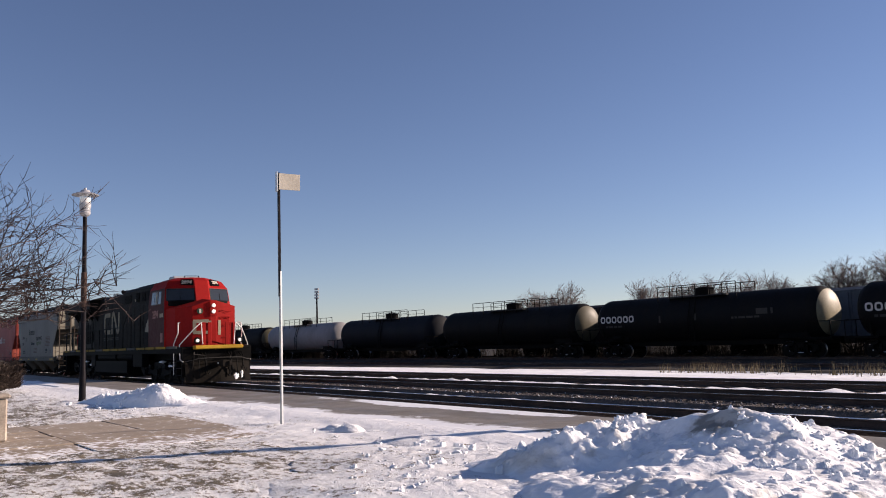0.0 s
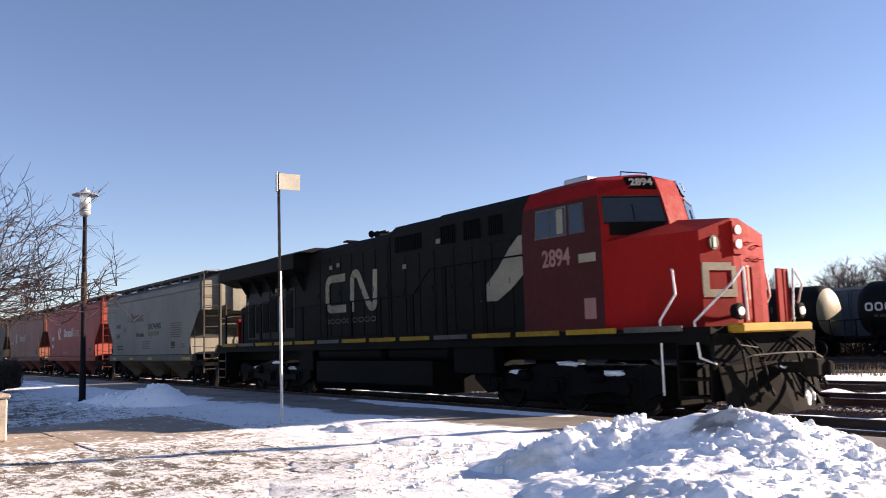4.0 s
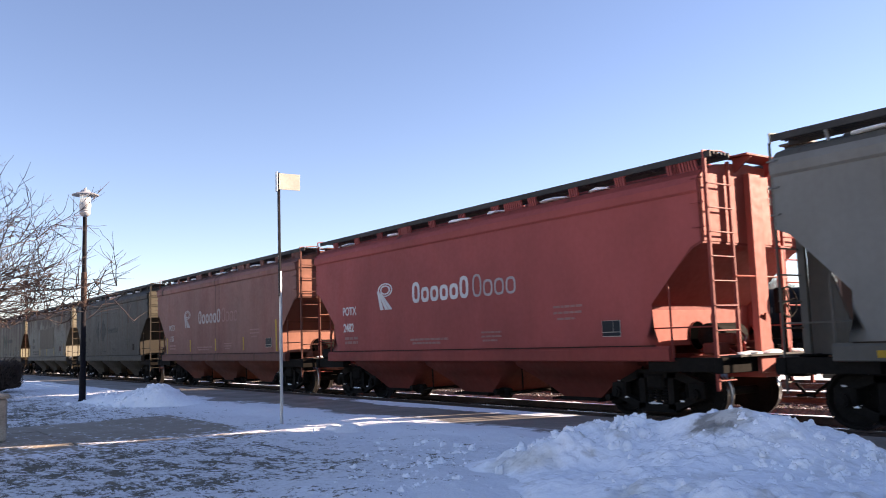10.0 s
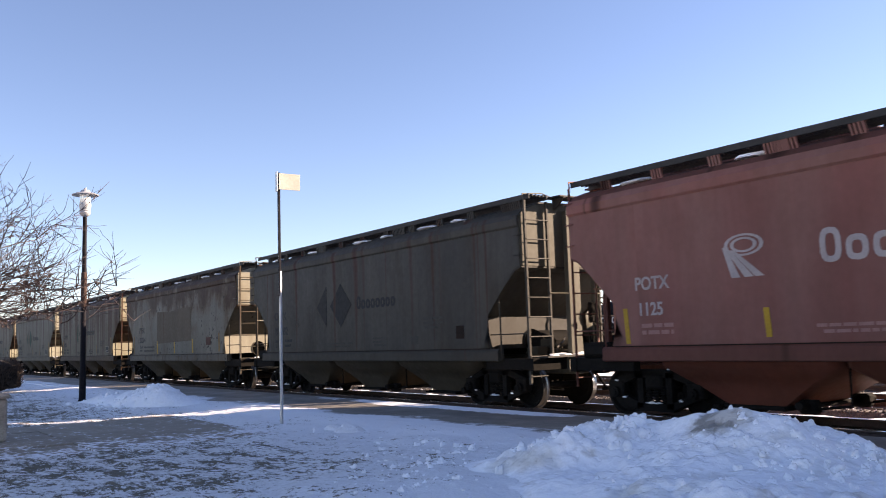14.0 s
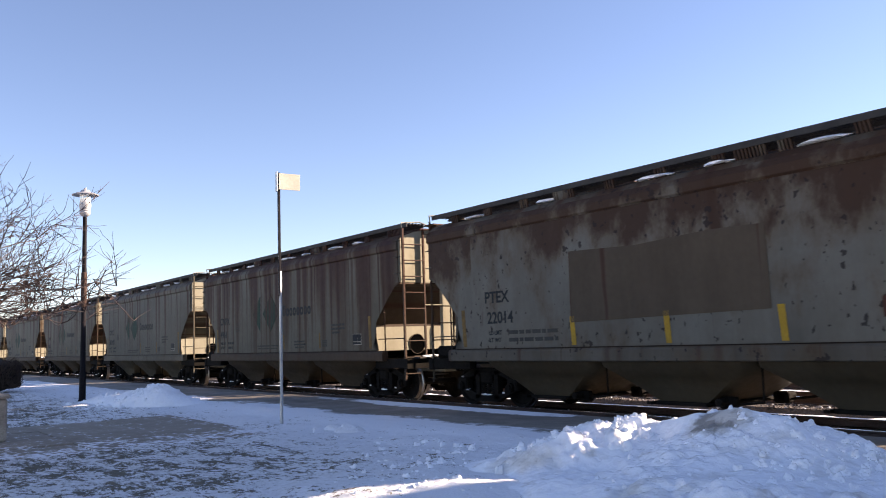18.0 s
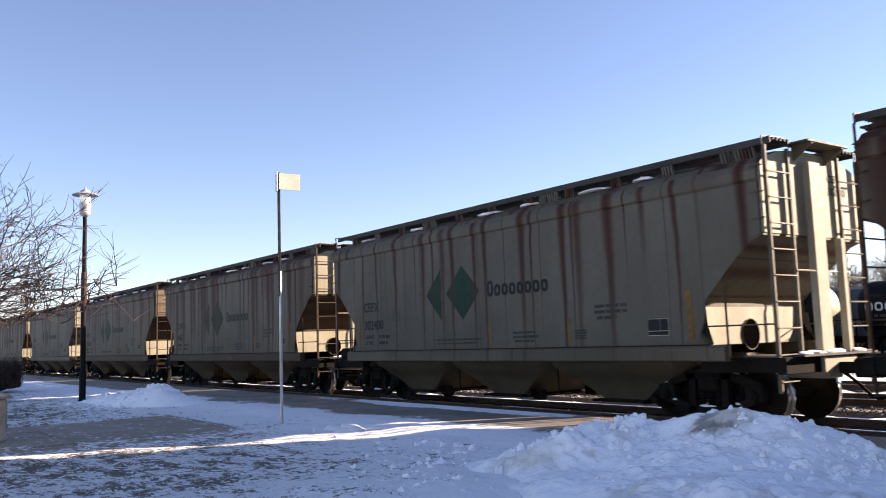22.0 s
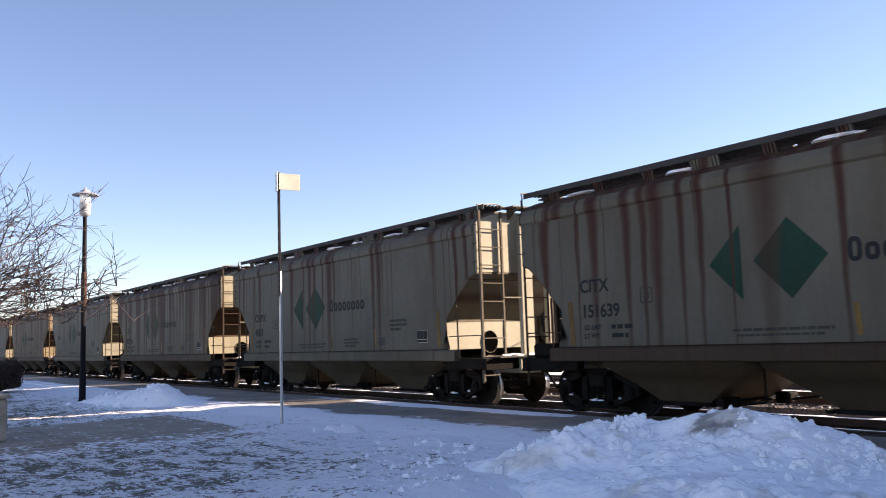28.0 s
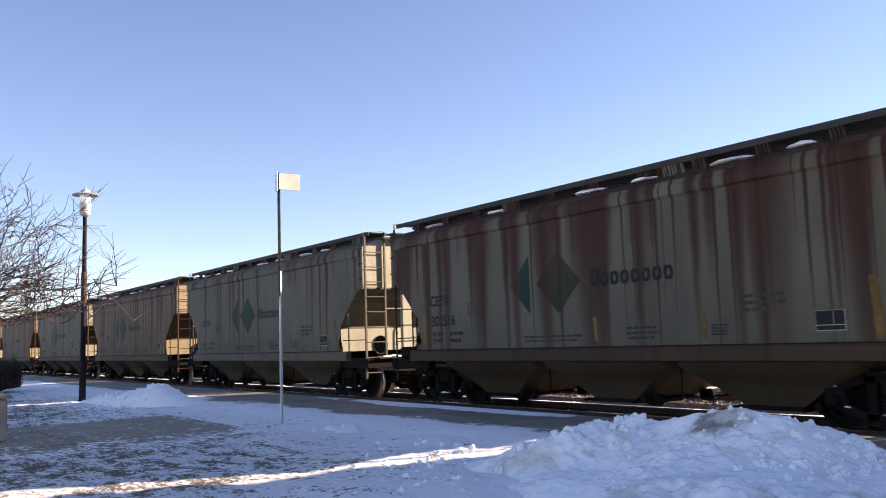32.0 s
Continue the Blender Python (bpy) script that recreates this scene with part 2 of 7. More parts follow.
def box(bm, x0, x1, y0, y1, z0, z1, bevel=0.0):
    vs = [bm.verts.new((x, y, z)) for x in (x0, x1) for y in (y0, y1) for z in (z0, z1)]
    fs = [bm.faces.new([vs[i] for i in q]) for q in ((0, 1, 3, 2), (4, 6, 7, 5), (0, 4, 5, 1), (2, 3, 7, 6), (0, 2, 6, 4), (1, 5, 7, 3))]
    if bevel:
        es = list({e for f in fs for e in f.edges})
        bmesh.ops.bevel(bm, geom=es, offset=bevel, segments=1, affect="EDGES")
    return vs


def prism(bm, pts, a, b, axis="y"):
    """A closed outline of (u, w) swept from a to b along an axis: y: (x, z); x: (y, z); z: (x, y)."""
    def at(u, w, s):
        return {"y": (u, s, w), "x": (s, u, w), "z": (u, w, s)}[axis]
    va = [bm.verts.new(at(u, w, a)) for u, w in pts]
    vb = [bm.verts.new(at(u, w, b)) for u, w in pts]
    n = len(pts)
    for i in range(n):
        bm.faces.new((va[i], va[(i + 1) % n], vb[(i + 1) % n], vb[i]))
    bm.faces.new(va[::-1])
    bm.faces.new(vb)


def rod(bm, p, q, r, n=6, r2=None):
    """A round bar from p to q."""
    p, q = Vector(p), Vector(q)
    d = (q - p).normalized()
    u = d.orthogonal().normalized()
    w = d.cross(u)
    r2 = r if r2 is None else r2
    rings = []
    for c, rr in ((p, r), (q, r2)):
        rings.append([bm.verts.new(c + (u * math.cos(2 * math.pi * k / n) + w * math.sin(2 * math.pi * k / n)) * rr) for k in range(n)])
    for k in range(n):
        bm.faces.new((rings[0][k], rings[0][(k + 1) % n], rings[1][(k + 1) % n], rings[1][k]))
    bm.faces.new(rings[0][::-1])
    bm.faces.new(rings[1])


def pipe(bm, pts, r, n=6):
    for a, b in zip(pts, pts[1:]):
        rod(bm, a, b, r, n)


def lathe(bm, prof, n=20, axis="z", centre=(0, 0, 0)):
    """A profile of (radius, height) turned about an axis."""
    rings = []
    for r, h in prof:
        ring = []
        for k in range(n):
            a = 2 * math.pi * k / n
            u, w = r * math.cos(a), r * math.sin(a)
            p = {"z": (u, w, h), "y": (u, h, w), "x": (h, u, w)}[axis]
            ring.append(bm.verts.new(Vector(p) + Vector(centre)))
        rings.append(ring)
    for a, b in zip(rings, rings[1:]):
        for k in range(n):
            bm.faces.new((a[k], a[(k + 1) % n], b[(k + 1) % n], b[k]))
    bm.faces.new(rings[0][::-1])
    bm.faces.new(rings[-1])


def empty(name, m=None):
    ob = new(name)
    ob.empty_display_size = 0.2
    if m is not None:
        ob.matrix_basis = m
    return ob


def lettering(text, size, material, parent, m, depth=0.004, stretch=1.0, name="lettering", label="", bold=0.022):
    """Words in the built-in font, as a thin mesh. m: where their lower left corner lies, text in the local xy plane."""
    cu = bpy.data.curves.new(name, "FONT")
    cu.body, cu.size, cu.extrude, cu.offset = text, size, depth, size * bold
    tmp = bpy.data.objects.new(name, cu)
    me = bpy.data.meshes.new_from_object(tmp)
    bpy.data.objects.remove(tmp)
    me.transform(Matrix.Diagonal((stretch, 1, 1, 1)))
    me.materials.clear()
    me.materials.append(material)
    ob = new(name, me)
    ob.parent = parent
    ob.matrix_basis = m
    if label:
        tagged(ob, label)
    return ob

# ---- ground ----


def ground_material():
    """Trodden snow with brown winter grass showing through near the camera, snow on gravel further off."""
    m = Mat("snow on winter grass", 0.8)
    v = m.coords(True, lawn=True)
    sep = m.node("ShaderNodeSeparateXYZ")
    m.link(v, sep.inputs[0])
    a = m.noise(v, 0.55, 3)
    b = m.noise(v, 3.2, 8, (0.55, 1.0, 1.0), 0.68)
    c = m.noise(v, 11, 8, (0.8, 1, 1), 0.72)
    d = m.noise(v, 45, 4)
    # bare patches are dense on the lawn towards the camera's left and thin out towards the platform
    near = m.band(sep.outputs["Y"], 8.0, 4.6)
    left = m.band(sep.outputs["X"], -6.4, -9.6)
    lawn = m.math("MULTIPLY", near, left)
    f = m.math("ADD", m.math("MULTIPLY", a, 0.16), m.math("ADD", m.math("MULTIPLY", b, 0.44), m.math("MULTIPLY", c, 0.40)))
    speck = m.noise(v, 26, 7, (0.6, 1, 1), 0.8)
    f = m.math("ADD", m.math("MULTIPLY", f, 0.76), m.math("MULTIPLY", speck, 0.24))
    bare = m.band(m.math("ADD", f, m.math("MULTIPLY", lawn, 0.078)), 0.568, 0.594)
    grass = m.ramp(c, [(0.35, (0.045, 0.034, 0.020)), (0.52, (0.10, 0.076, 0.043)), (0.70, (0.20, 0.155, 0.09))])
    snow = m.mix(m.band(d, 0.3, 0.7), (0.78, 0.79, 0.81), (0.88, 0.88, 0.88))
    # trodden snow on the lawn is soiled and lets the grass show through
    snow = m.mix(m.math("MULTIPLY", lawn, m.band(m.math("ADD", c, m.math("MULTIPLY", speck, 0.5)), 0.55, 0.95)), snow, (0.56, 0.53, 0.49))
    m.colour(m.mix(m.math("MULTIPLY", bare, 0.92), snow, grass))
    h = m.math("ADD", m.math("MULTIPLY", b, 0.5), m.math("ADD", m.math("MULTIPLY", c, 0.4), m.math("MULTIPLY", d, 0.12)))
    m.bump(h, 0.9, 0.06)
    return m.m


def spread(a, b, n):
    return [a + (b - a) * i / n for i in range(n + 1)]


def ground_height(x, y):
    """Height of the lawn in its own plan, with lumpy trodden snow near the camera."""
    z = 0.015
    if -40 < x < 4 and -3 < y < 9.2:
        n = noise.noise((x * 0.9, y * 0.9, 0.0)) * 0.03 + noise.noise((x * 2.7, y * 2.7, 5.0)) * 0.022 + noise.noise((x * 7.5, y * 7.5, 9.0)) * 0.014
        z += n
        if -20.0 < x < -13.75 and y < 6.3:
            z = min(z, -0.012 + n * 0.3)
        if y > 7.3:
            # ragged lip of snow that runs up onto the pavement
            rim = 8.74 + 0.20 * noise.noise((x * 0.9, 4.0, 1.0)) + 0.10 * noise.noise((x * 3.7, 7.0, 2.0))
            up = min(1.0, (y - 7.3) / 0.9)
            z = 0.015 + n + (0.062 - 0.55 * n) * up * up * (3 - 2 * up)
            off = min(1.0, max(0.0, (y - rim + 0.2) / 0.32))
            z += (-0.02 - z) * off * off * (3 - 2 * off)
    return z


def yard_height(x, y):
    """The bank that falls from the platform to the rail yard, and the yard."""
    if y < 11.2:
        return 0.24 - 0.54 * min(1.0, max(0.0, (y - 9.4) / 1.5))
    if y > 26.0:
        return -0.22 + 0.05 * noise.noise((x * 0.3, y * 0.6, 3.0))
    return -0.30


M["ground"] = ground_material()


def build_ground():
    xs = [-1500, -700, -350, -200, -130, -90, -65, -50] + spread(-42, -16, 200) + spread(-15.9, -3.5, 190) + [-2.5, -1, 1, 4, 8, 14, 25, 45, 80, 150, 300, 700, 1500]
    ys = [-900, -400, -150, -60, -25, -12, -6, -3, -1] + spread(0.5, 9.2, 130) + [9.8, 10.6, 11.28]
    yard = [9.6, 10.2, 10.9, 12, 14, 17, 20, 23, 26] + spread(26.5, 33, 10) + [38, 44, 50, 60, 80, 120, 200, 400, 900, 2500]
    verts = [LAWN @ Vector((x, y, ground_height(x, y))) for y in ys for x in xs] + [(x, y, yard_height(x, y)) for y in yard for x in xs]
    ys, n = ys + yard, len(xs)
    faces = [(j * n + i, j * n + i + 1, (j + 1) * n + i + 1, (j + 1) * n + i) for j in range(len(ys) - 1) for i in range(n - 1)]
    ob = mesh_part("ground", verts, faces, M["ground"])
    for p in ob.data.polygons:
        p.use_smooth = True
    return tagged(ob, "snow-covered ground with brown winter grass showing through", "ground", kind="structure")


build_ground()


def asphalt_material():
    m = Mat("damp worn asphalt with thin snow", 0.75)
    v = m.coords(True, lawn=True)
    sep = m.node("ShaderNodeSeparateXYZ")
    m.link(v, sep.inputs[0])
    grain, mid, big = m.noise(v, 70, 4), m.noise(v, 4, 5), m.noise(v, 0.5, 4)
    base = m.ramp(m.math("ADD", m.math("MULTIPLY", grain, 0.5), m.math("MULTIPLY", mid, 0.5)),
                  [(0.3, (0.15, 0.130, 0.108)), (0.7, (0.28, 0.248, 0.21))])
    base = m.mix(m.math("MULTIPLY", m.band(m.noise(v, 0.9, 3, (0.3, 1.4, 1)), 0.45, 0.65), 0.5), base, (0.11, 0.094, 0.078))
    # thin snow lies along the lawn and in a strip along the platform's edge
    near = m.band(sep.outputs["Y"], 9.9, 8.4)
    far = m.math("MULTIPLY", m.band(sep.outputs["Y"], 10.55, 11.0), m.math("MULTIPLY", m.band(sep.outputs["X"], -24.0, -19.0), m.band(sep.outputs["X"], -10.0, -12.5)))
    edge = m.math("MAXIMUM", near, m.math("MULTIPLY", far, 0.8))
    wob = m.math("ADD", m.math("MULTIPLY", m.noise(v, 0.55, 5, (0.6, 1, 1)), 0.75), m.math("MULTIPLY", m.noise(v, 6, 6), 0.25))
    cover = m.band(m.math("ADD", wob, m.math("MULTIPLY", edge, 0.36)), 0.66, 0.72)
    m.colour(m.mix(m.math("MULTIPLY", cover, 0.96), base, (0.82, 0.83, 0.85)))
    m.link(m.band(m.noise(v, 1.1, 3), -0.3, 1.2), m.b.inputs["Roughness"])
    m.bump(grain, 0.35, 0.006)
    return m.m


def build_platform():
    bm = bmesh.new()
    box(bm, -400, 120, 8.3, 11.45, -0.6, 0.05)
    bmesh.ops.subdivide_edges(bm, edges=[e for e in bm.edges if abs(e.verts[0].co.x - e.verts[1].co.x) > 100], cuts=40)
    ob = settle(part("pavement", bm, asphalt_material()))
    tagged(ob, "worn brown-grey asphalt platform partly covered in thin snow", "platform", kind="structure")


build_platform()


def ballast_material():
    m = Mat("dark crushed stone with snow", 0.9)
    v = m.coords(True)
    cells = m.node("ShaderNodeTexVoronoi", Scale=17.0)
    m.link(v, cells.inputs["Vector"])
    big = m.noise(v, 1.4, 5, (0.4, 1, 1))
    small = m.noise(v, 9, 5)
    base = m.mix(small, (0.035, 0.03, 0.027), (0.15, 0.125, 0.11))
    base = m.mix(m.math("MULTIPLY", m.band(cells.outputs["Distance"], 0.12, 0.5), 0.5), base, (0.10, 0.085, 0.075))
    cover = m.band(m.math("ADD", m.math("MULTIPLY", big, 0.6), m.math("MULTIPLY", small, 0.4)), 0.60, 0.66)
    m.colour(m.mix(m.math("MULTIPLY", cover, 0.9), base, (0.80, 0.81, 0.83)))
    m.bump(m.math("SUBTRACT", small, cells.outputs["Distance"]), 1.0, 0.05)
    return m.m


M["ballast"] = ballast_material()


def build_track(y, z, x0, x1, ties, width, name="track"):
    """Ballast bed, ties and two rails; z is the rail top."""
    t = empty(name, pose(0, y, z))
    bm = bmesh.new()
    prism(bm, [(-width - 0.45, -0.42), (-width, -0.17), (width, -0.17), (width + 0.45, -0.42)], x0, x1, "x")
    part("ballast_bed", bm, M["ballast"], t)
    for s in (-1, 1):
        bm = bmesh.new()
        c = s * 0.755
        prism(bm, [(c - 0.07, -0.165), (c + 0.07, -0.165), (c + 0.07, -0.15), (c + 0.012, -0.13), (c + 0.012, -0.04), (c + 0.036, -0.03), (c + 0.036, -0.002), (c - 0.036, -0.002), (c - 0.036, -0.03), (c - 0.012, -0.04), (c - 0.012, -0.13), (c - 0.07, -0.15)], x0, x1, "x")
        rail = part("rail", bm, M["rail"], t)
        bm = bmesh.new()
        box(bm, x0, x1, c - 0.026, c + 0.026, -0.004, 0.0)
        part("rail_head", bm, M["rail_top"], rail, "polished running surface")
    if ties:
        bm = bmesh.new()
        box(bm, -0.115, 0.115, -1.28, 1.28, -0.29, -0.14, 0.012)
        first = part("tie", bm, M["tie"], t)
        first.location = (ties[0], 0, 0)
        for i in range(1, ties[2]):
            share("tie", first, t, pose(ties[0] + i * ties[1], random.uniform(-0.03, 0.03), random.uniform(-0.008, 0.004), 0, 0, random.uniform(-1, 1)))
    tagged(t, "railway track with rusty rails, timber ties and dark snow-dusted ballast", "railway track", group="yard tracks")
    return t


build_track(TRACK, 0.0, -420, 140, (-70, 0.52, 150), 1.75)
build_track(18.9, -0.02, -420, 140, (-80, 0.55, 150), 1.8)
build_track(23.9, -0.05, -420, 140, (-90, 0.6, 150), 1.7)
build_track(36.0, -0.05, -420, 140, None, 1.7)
build_track(FAR_TRACK, -0.05, -420, 140, None, 2.2)


def ridge(name, x0, x1, y, half, height, seed, label):
    """A low ploughed snow strip between two tracks."""
    nx, ny = int((x1 - x0) / 0.35), 8
    verts, faces = [], []
    for j in range(ny + 1):
        for i in range(nx + 1):
            x = x0 + (x1 - x0) * i / nx
            u = -1 + 2 * j / ny
            wob = noise.noise((x * 0.5, seed, 0)) * 0.35
            n = max(-0.5, min(0.45, noise.noise((x * 1.7, u * 2, seed)) * 0.5 + noise.noise((x * 5, u * 4, seed)) * 0.35))
            verts.append((x, y + u * half + wob, -0.33 + height * max(0, (1 - u * u)) ** 0.7 * (0.75 + n)))
    w = nx + 1
    for j in range(ny):
        for i in range(nx):
            faces.append((j * w + i, j * w + i + 1, (j + 1) * w + i + 1, (j + 1) * w + i))
    ob = mesh_part(name, verts, faces, M["snow"])
    for p in ob.data.polygons:
        p.use_smooth = True
    return tagged(ob, label, "snow", kind="stuff")


ridge("snow_strip", -150, 25, 16.05, 0.58, 0.12, 1.0, "low strip of ploughed snow between two tracks")
ridge("snow_strip", -150, 25, 21.4, 0.7, 0.24, 2.0, "low strip of ploughed snow between two tracks")
ridge("snow_strip", -150, 40, 28.3, 3.2, 0.22, 4.0, "broad strip of undisturbed snow in the rail yard")


def slab_material():
    m = Mat("stained concrete", 0.85)
    v = m.coords(True, lawn=True)
    a, b, c = m.noise(v, 1.2, 4), m.noise(v, 8, 6), m.noise(v, 60, 3)
    base = m.ramp(m.math("ADD", m.math("MULTIPLY", a, 0.5), m.math("MULTIPLY", b, 0.5)), [(0.32, (0.25, 0.20, 0.155)), (0.68, (0.40, 0.34, 0.275))])
    info = m.node("ShaderNodeObjectInfo")
    base = m.mix(m.math("MULTIPLY", info.outputs["Random"], 0.25), base, (0.22, 0.18, 0.14))
    sep = m.node("ShaderNodeSeparateXYZ")
    m.link(v, sep.inputs[0])
    # snow blown over the slabs nearest to the lawn
    near = m.math("ADD", m.band(sep.outputs["X"], -16.2, -14.2), m.math("MULTIPLY", m.band(sep.outputs["Y"], 6.0, 6.5), 0.8))
    cover = m.band(m.math("ADD", m.math("ADD", m.math("MULTIPLY", a, 0.35), m.math("MULTIPLY", b, 0.65)), m.math("MULTIPLY", near, 0.11)), 0.585, 0.64)
    m.colour(m.mix(m.math("MULTIPLY", cover, 0.95), base, (0.84, 0.84, 0.86)))
    m.bump(m.math("ADD", m.math("MULTIPLY", c, 0.5), b), 0.3, 0.008)
    return m.m


def build_walkway():
    t = empty("walkway", pose(-19.6, 0.3, 0.0))
    bm = bmesh.new()
    box(bm, 0.008, 1.482, 0.008, 1.512, -0.09, 0.02, 0.008)
    mat = slab_material()
    first = part("paving_slab", bm, mat, t)
    for i in range(4):
        for j in range(4):
            if i or j:
                share("paving_slab", first, t, pose(i * 1.49, j * 1.52, random.uniform(-0.006, 0.006), random.uniform(-0.3, 0.3), random.uniform(-0.3, 0.3)))
    tagged(settle(t), "walkway of large stained concrete slabs, edges under snow", "walkway", kind="structure")


build_walkway()


def lumps(x, y, seed, scale):
    """Rounded clods of ploughed snow: nearest-cell domes."""
    best = 0.0
    cx, cy = math.floor(x * scale), math.floor(y * scale)
    for i in (-1, 0, 1):
        for j in (-1, 0, 1):
            h = noise.cell_vector((cx + i + 0.5, cy + j + 0.5, seed + 0.5))
            px, py, r = cx + i + h[0], cy + j + h[1], 0.35 + 0.45 * h[2]
            d2 = ((x * scale - px) ** 2 + (y * scale - py) ** 2) / (r * r)
            if d2 < 1:
                best = max(best, math.sqrt(1 - d2) * r * (0.4 + 0.6 * abs(h[0] - h[1])))
    return best


def crumble(x, y, seed):
    """Broken snow crust: ridged noise at three sizes with sharp upper edges."""
    n = 0.0
    for f, k in ((1.6, 0.45), (3.7, 0.32), (8.0, 0.20), (15.0, 0.10)):
        n += k * (1.0 - 2.2 * abs(noise.noise((x * f, y * f, seed + f))))
    return n


def pile_height(hills, seed, rough):
    """Height of a heap at (x, y); hills: (x, y, radius along x, radius along y, height, turn)."""
    def at(x, y):
        wx, wy = x + 0.12 * noise.noise((x * 1.5, y * 1.5, seed + 1)), y + 0.12 * noise.noise((x * 1.5, y * 1.5, seed + 2))
        h = 0.0
        for hx, hy, rx, ry, hz, turn in hills:
            c, s = math.cos(radians(turn)), math.sin(radians(turn))
            u, w = ((wx - hx) * c + (wy - hy) * s) / rx, (-(wx - hx) * s + (wy - hy) * c) / ry
            d = u * u + w * w
            if d < 1:
                h = math.log(math.exp(14 * h) + math.exp(14 * hz * (1 - d) ** 0.9) - 1) / 14
        if h <= 0.004:
            return -0.06
        k = min(1.0, h / 0.24)
        patch = max(0.05, min(1.2, 0.55 + 1.9 * noise.noise((x * 0.8, y * 0.8, seed + 20))))
        n = crumble(x, y, seed) * 0.028 * patch + noise.noise((x * 1.1, y * 1.1, seed + 30)) * 0.09 + noise.noise((x * 3.1, y * 3.1, seed + 31)) * 0.035 + noise.noise((x * 9.0, y * 9.0, seed + 33)) * 0.014
        n += patch * (lumps(wx, wy, seed, 2.6) * 0.10 + lumps(x + 3, y - 7, seed + 9, 6.0) * 0.065 + lumps(x - 1, y + 5, seed + 4, 12.0) * 0.07 + lumps(x - 2, y + 1, seed + 6, 20.0) * 0.03)
        return h + k * rough * (n - 0.05)
    return at


def snow_pile(hills, x0, x1, y0, y1, step, rough, seed, material, label):
    nx, ny = int((x1 - x0) / step), int((y1 - y0) / step)
    at = pile_height(hills, seed, rough)
    verts = [(x0 + i * step, y0 + j * step, at(x0 + i * step, y0 + j * step)) for j in range(ny + 1) for i in range(nx + 1)]
    faces = []
    w = nx + 1
    for j in range(ny):
        for i in range(nx):
            q = (j * w + i, j * w + i + 1, (j + 1) * w + i + 1, (j + 1) * w + i)
            if max(verts[k][2] for k in q) > -0.05:
                faces.append(q)
    ob = mesh_part("snow_heap", verts, faces, material)
    for p in ob.data.polygons:
        p.use_smooth = True
    return tagged(settle(ob), label, "snow heap")


def clod_shape(seed):
    """A broken lump of crusted snow, as vertices and triangles of about unit size."""
    bm = bmesh.new()
    bmesh.ops.create_icosphere(bm, subdivisions=3, radius=1.0)
    for v in bm.verts:
        p = v.co.copy()
        r = 1.0 + 0.55 * noise.noise(p * 1.2 + Vector((seed * 7.1, 0, 0))) + 0.30 * noise.noise(p * 2.6 + Vector((0, seed * 5.3, 0))) + 0.16 * noise.noise(p * 5.5 + Vector((seed, 0, 3)))
        v.co = Vector((p.x, p.y * 0.8, p.z * 0.62)) * r
    verts, faces = [v.co.copy() for v in bm.verts], [[v.index for v in f.verts] for f in bm.faces]
    bm.free()
    return verts, faces


CLODS = [clod_shape(k) for k in range(9)]


def snow_clods(spots, surface, count, seed, r0, r1, label, material=None):
    """Loose clods strewn round spots (x, y, spread, weight) on a surface."""
    rnd = random.Random(seed)
    verts, faces = [], []
    weights = [q[3] for q in spots]
    for k in range(count):
        sx, sy, sp, _ = rnd.choices(spots, weights)[0]
        x, y = rnd.gauss(sx, sp), rnd.gauss(sy, sp)
        z = max(surface(x, y), 0.02)
        r = r0 * (r1 / r0) ** (rnd.random() ** 2.2)
        shape = CLODS[rnd.randrange(len(CLODS))]
        turn = pose(0, 0, 0, rnd.uniform(0, 360), rnd.uniform(0, 360), rnd.uniform(0, 360)).to_3x3()
        n = len(verts)
        verts += [(turn @ v) * r + Vector((x, y, z - r * 0.12)) for v in shape[0]]
        faces += [[i + n for i in f] for f in shape[1]]
    ob = mesh_part("snow_clods", verts, faces, material or M["snow"])
    for p in ob.data.polygons:
        p.use_smooth = True
    return tagged(settle(ob), label, "snow clods", kind="stuff")


MAIN_HEAP = [(-6.3, 7.45, 0.9, 0.55, 0.55, 20), (-6.0, 7.45, 0.55, 0.45, 0.58, 0), (-5.25, 7.65, 1.65, 1.35, 0.62, 24), (-5.78, 7.48, 0.60, 0.46, 0.70, 10), (-5.38, 7.58, 0.66, 0.50, 0.73, 15), (-4.90, 7.7, 0.7, 0.5, 0.66, 15), (-6.65, 6.95, 1.15, 0.9, 0.47, 42), (-7.35, 6.35, 0.9, 0.6, 0.24, 42), (-4.6, 6.4, 1.9, 1.4, 0.34, 20),
             (-3.9, 7.0, 1.6, 1.4, 0.22, 0), (-5.8, 6.2, 1.3, 1.0, 0.22, 20), (-3.6, 5.4, 2.0, 1.2, 0.24, 10), (-7.2, 8.1, 1.3, 0.6, 0.16, 30)]
FRINGE = [(-8.6, 6.3, 2.2, 1.5, 0.10, 30), (-7.4, 5.2, 1.9, 1.5, 0.10, 30), (-10.6, 7.4, 1.0, 0.7, 0.08, 20), (-13.0, 7.4, 0.35, 0.3, 0.16, 0), (-13.6, 7.45, 0.3, 0.2, 0.10, 0)]
LAMP_HEAP = [(-26.0, 6.85, 1.7, 0.6, 0.26, 20), (-24.0, 7.3, 2.2, 0.85, 0.46, 22), (-23.4, 7.4, 1.0, 0.7, 0.54, 22)]
snow_pile(MAIN_HEAP, -9.6, 0.2, 3.8, 9.9, 0.032, 1.0, 11.0, M["heap_snow"], "large heap of ploughed lumpy snow, dirty at its crest")
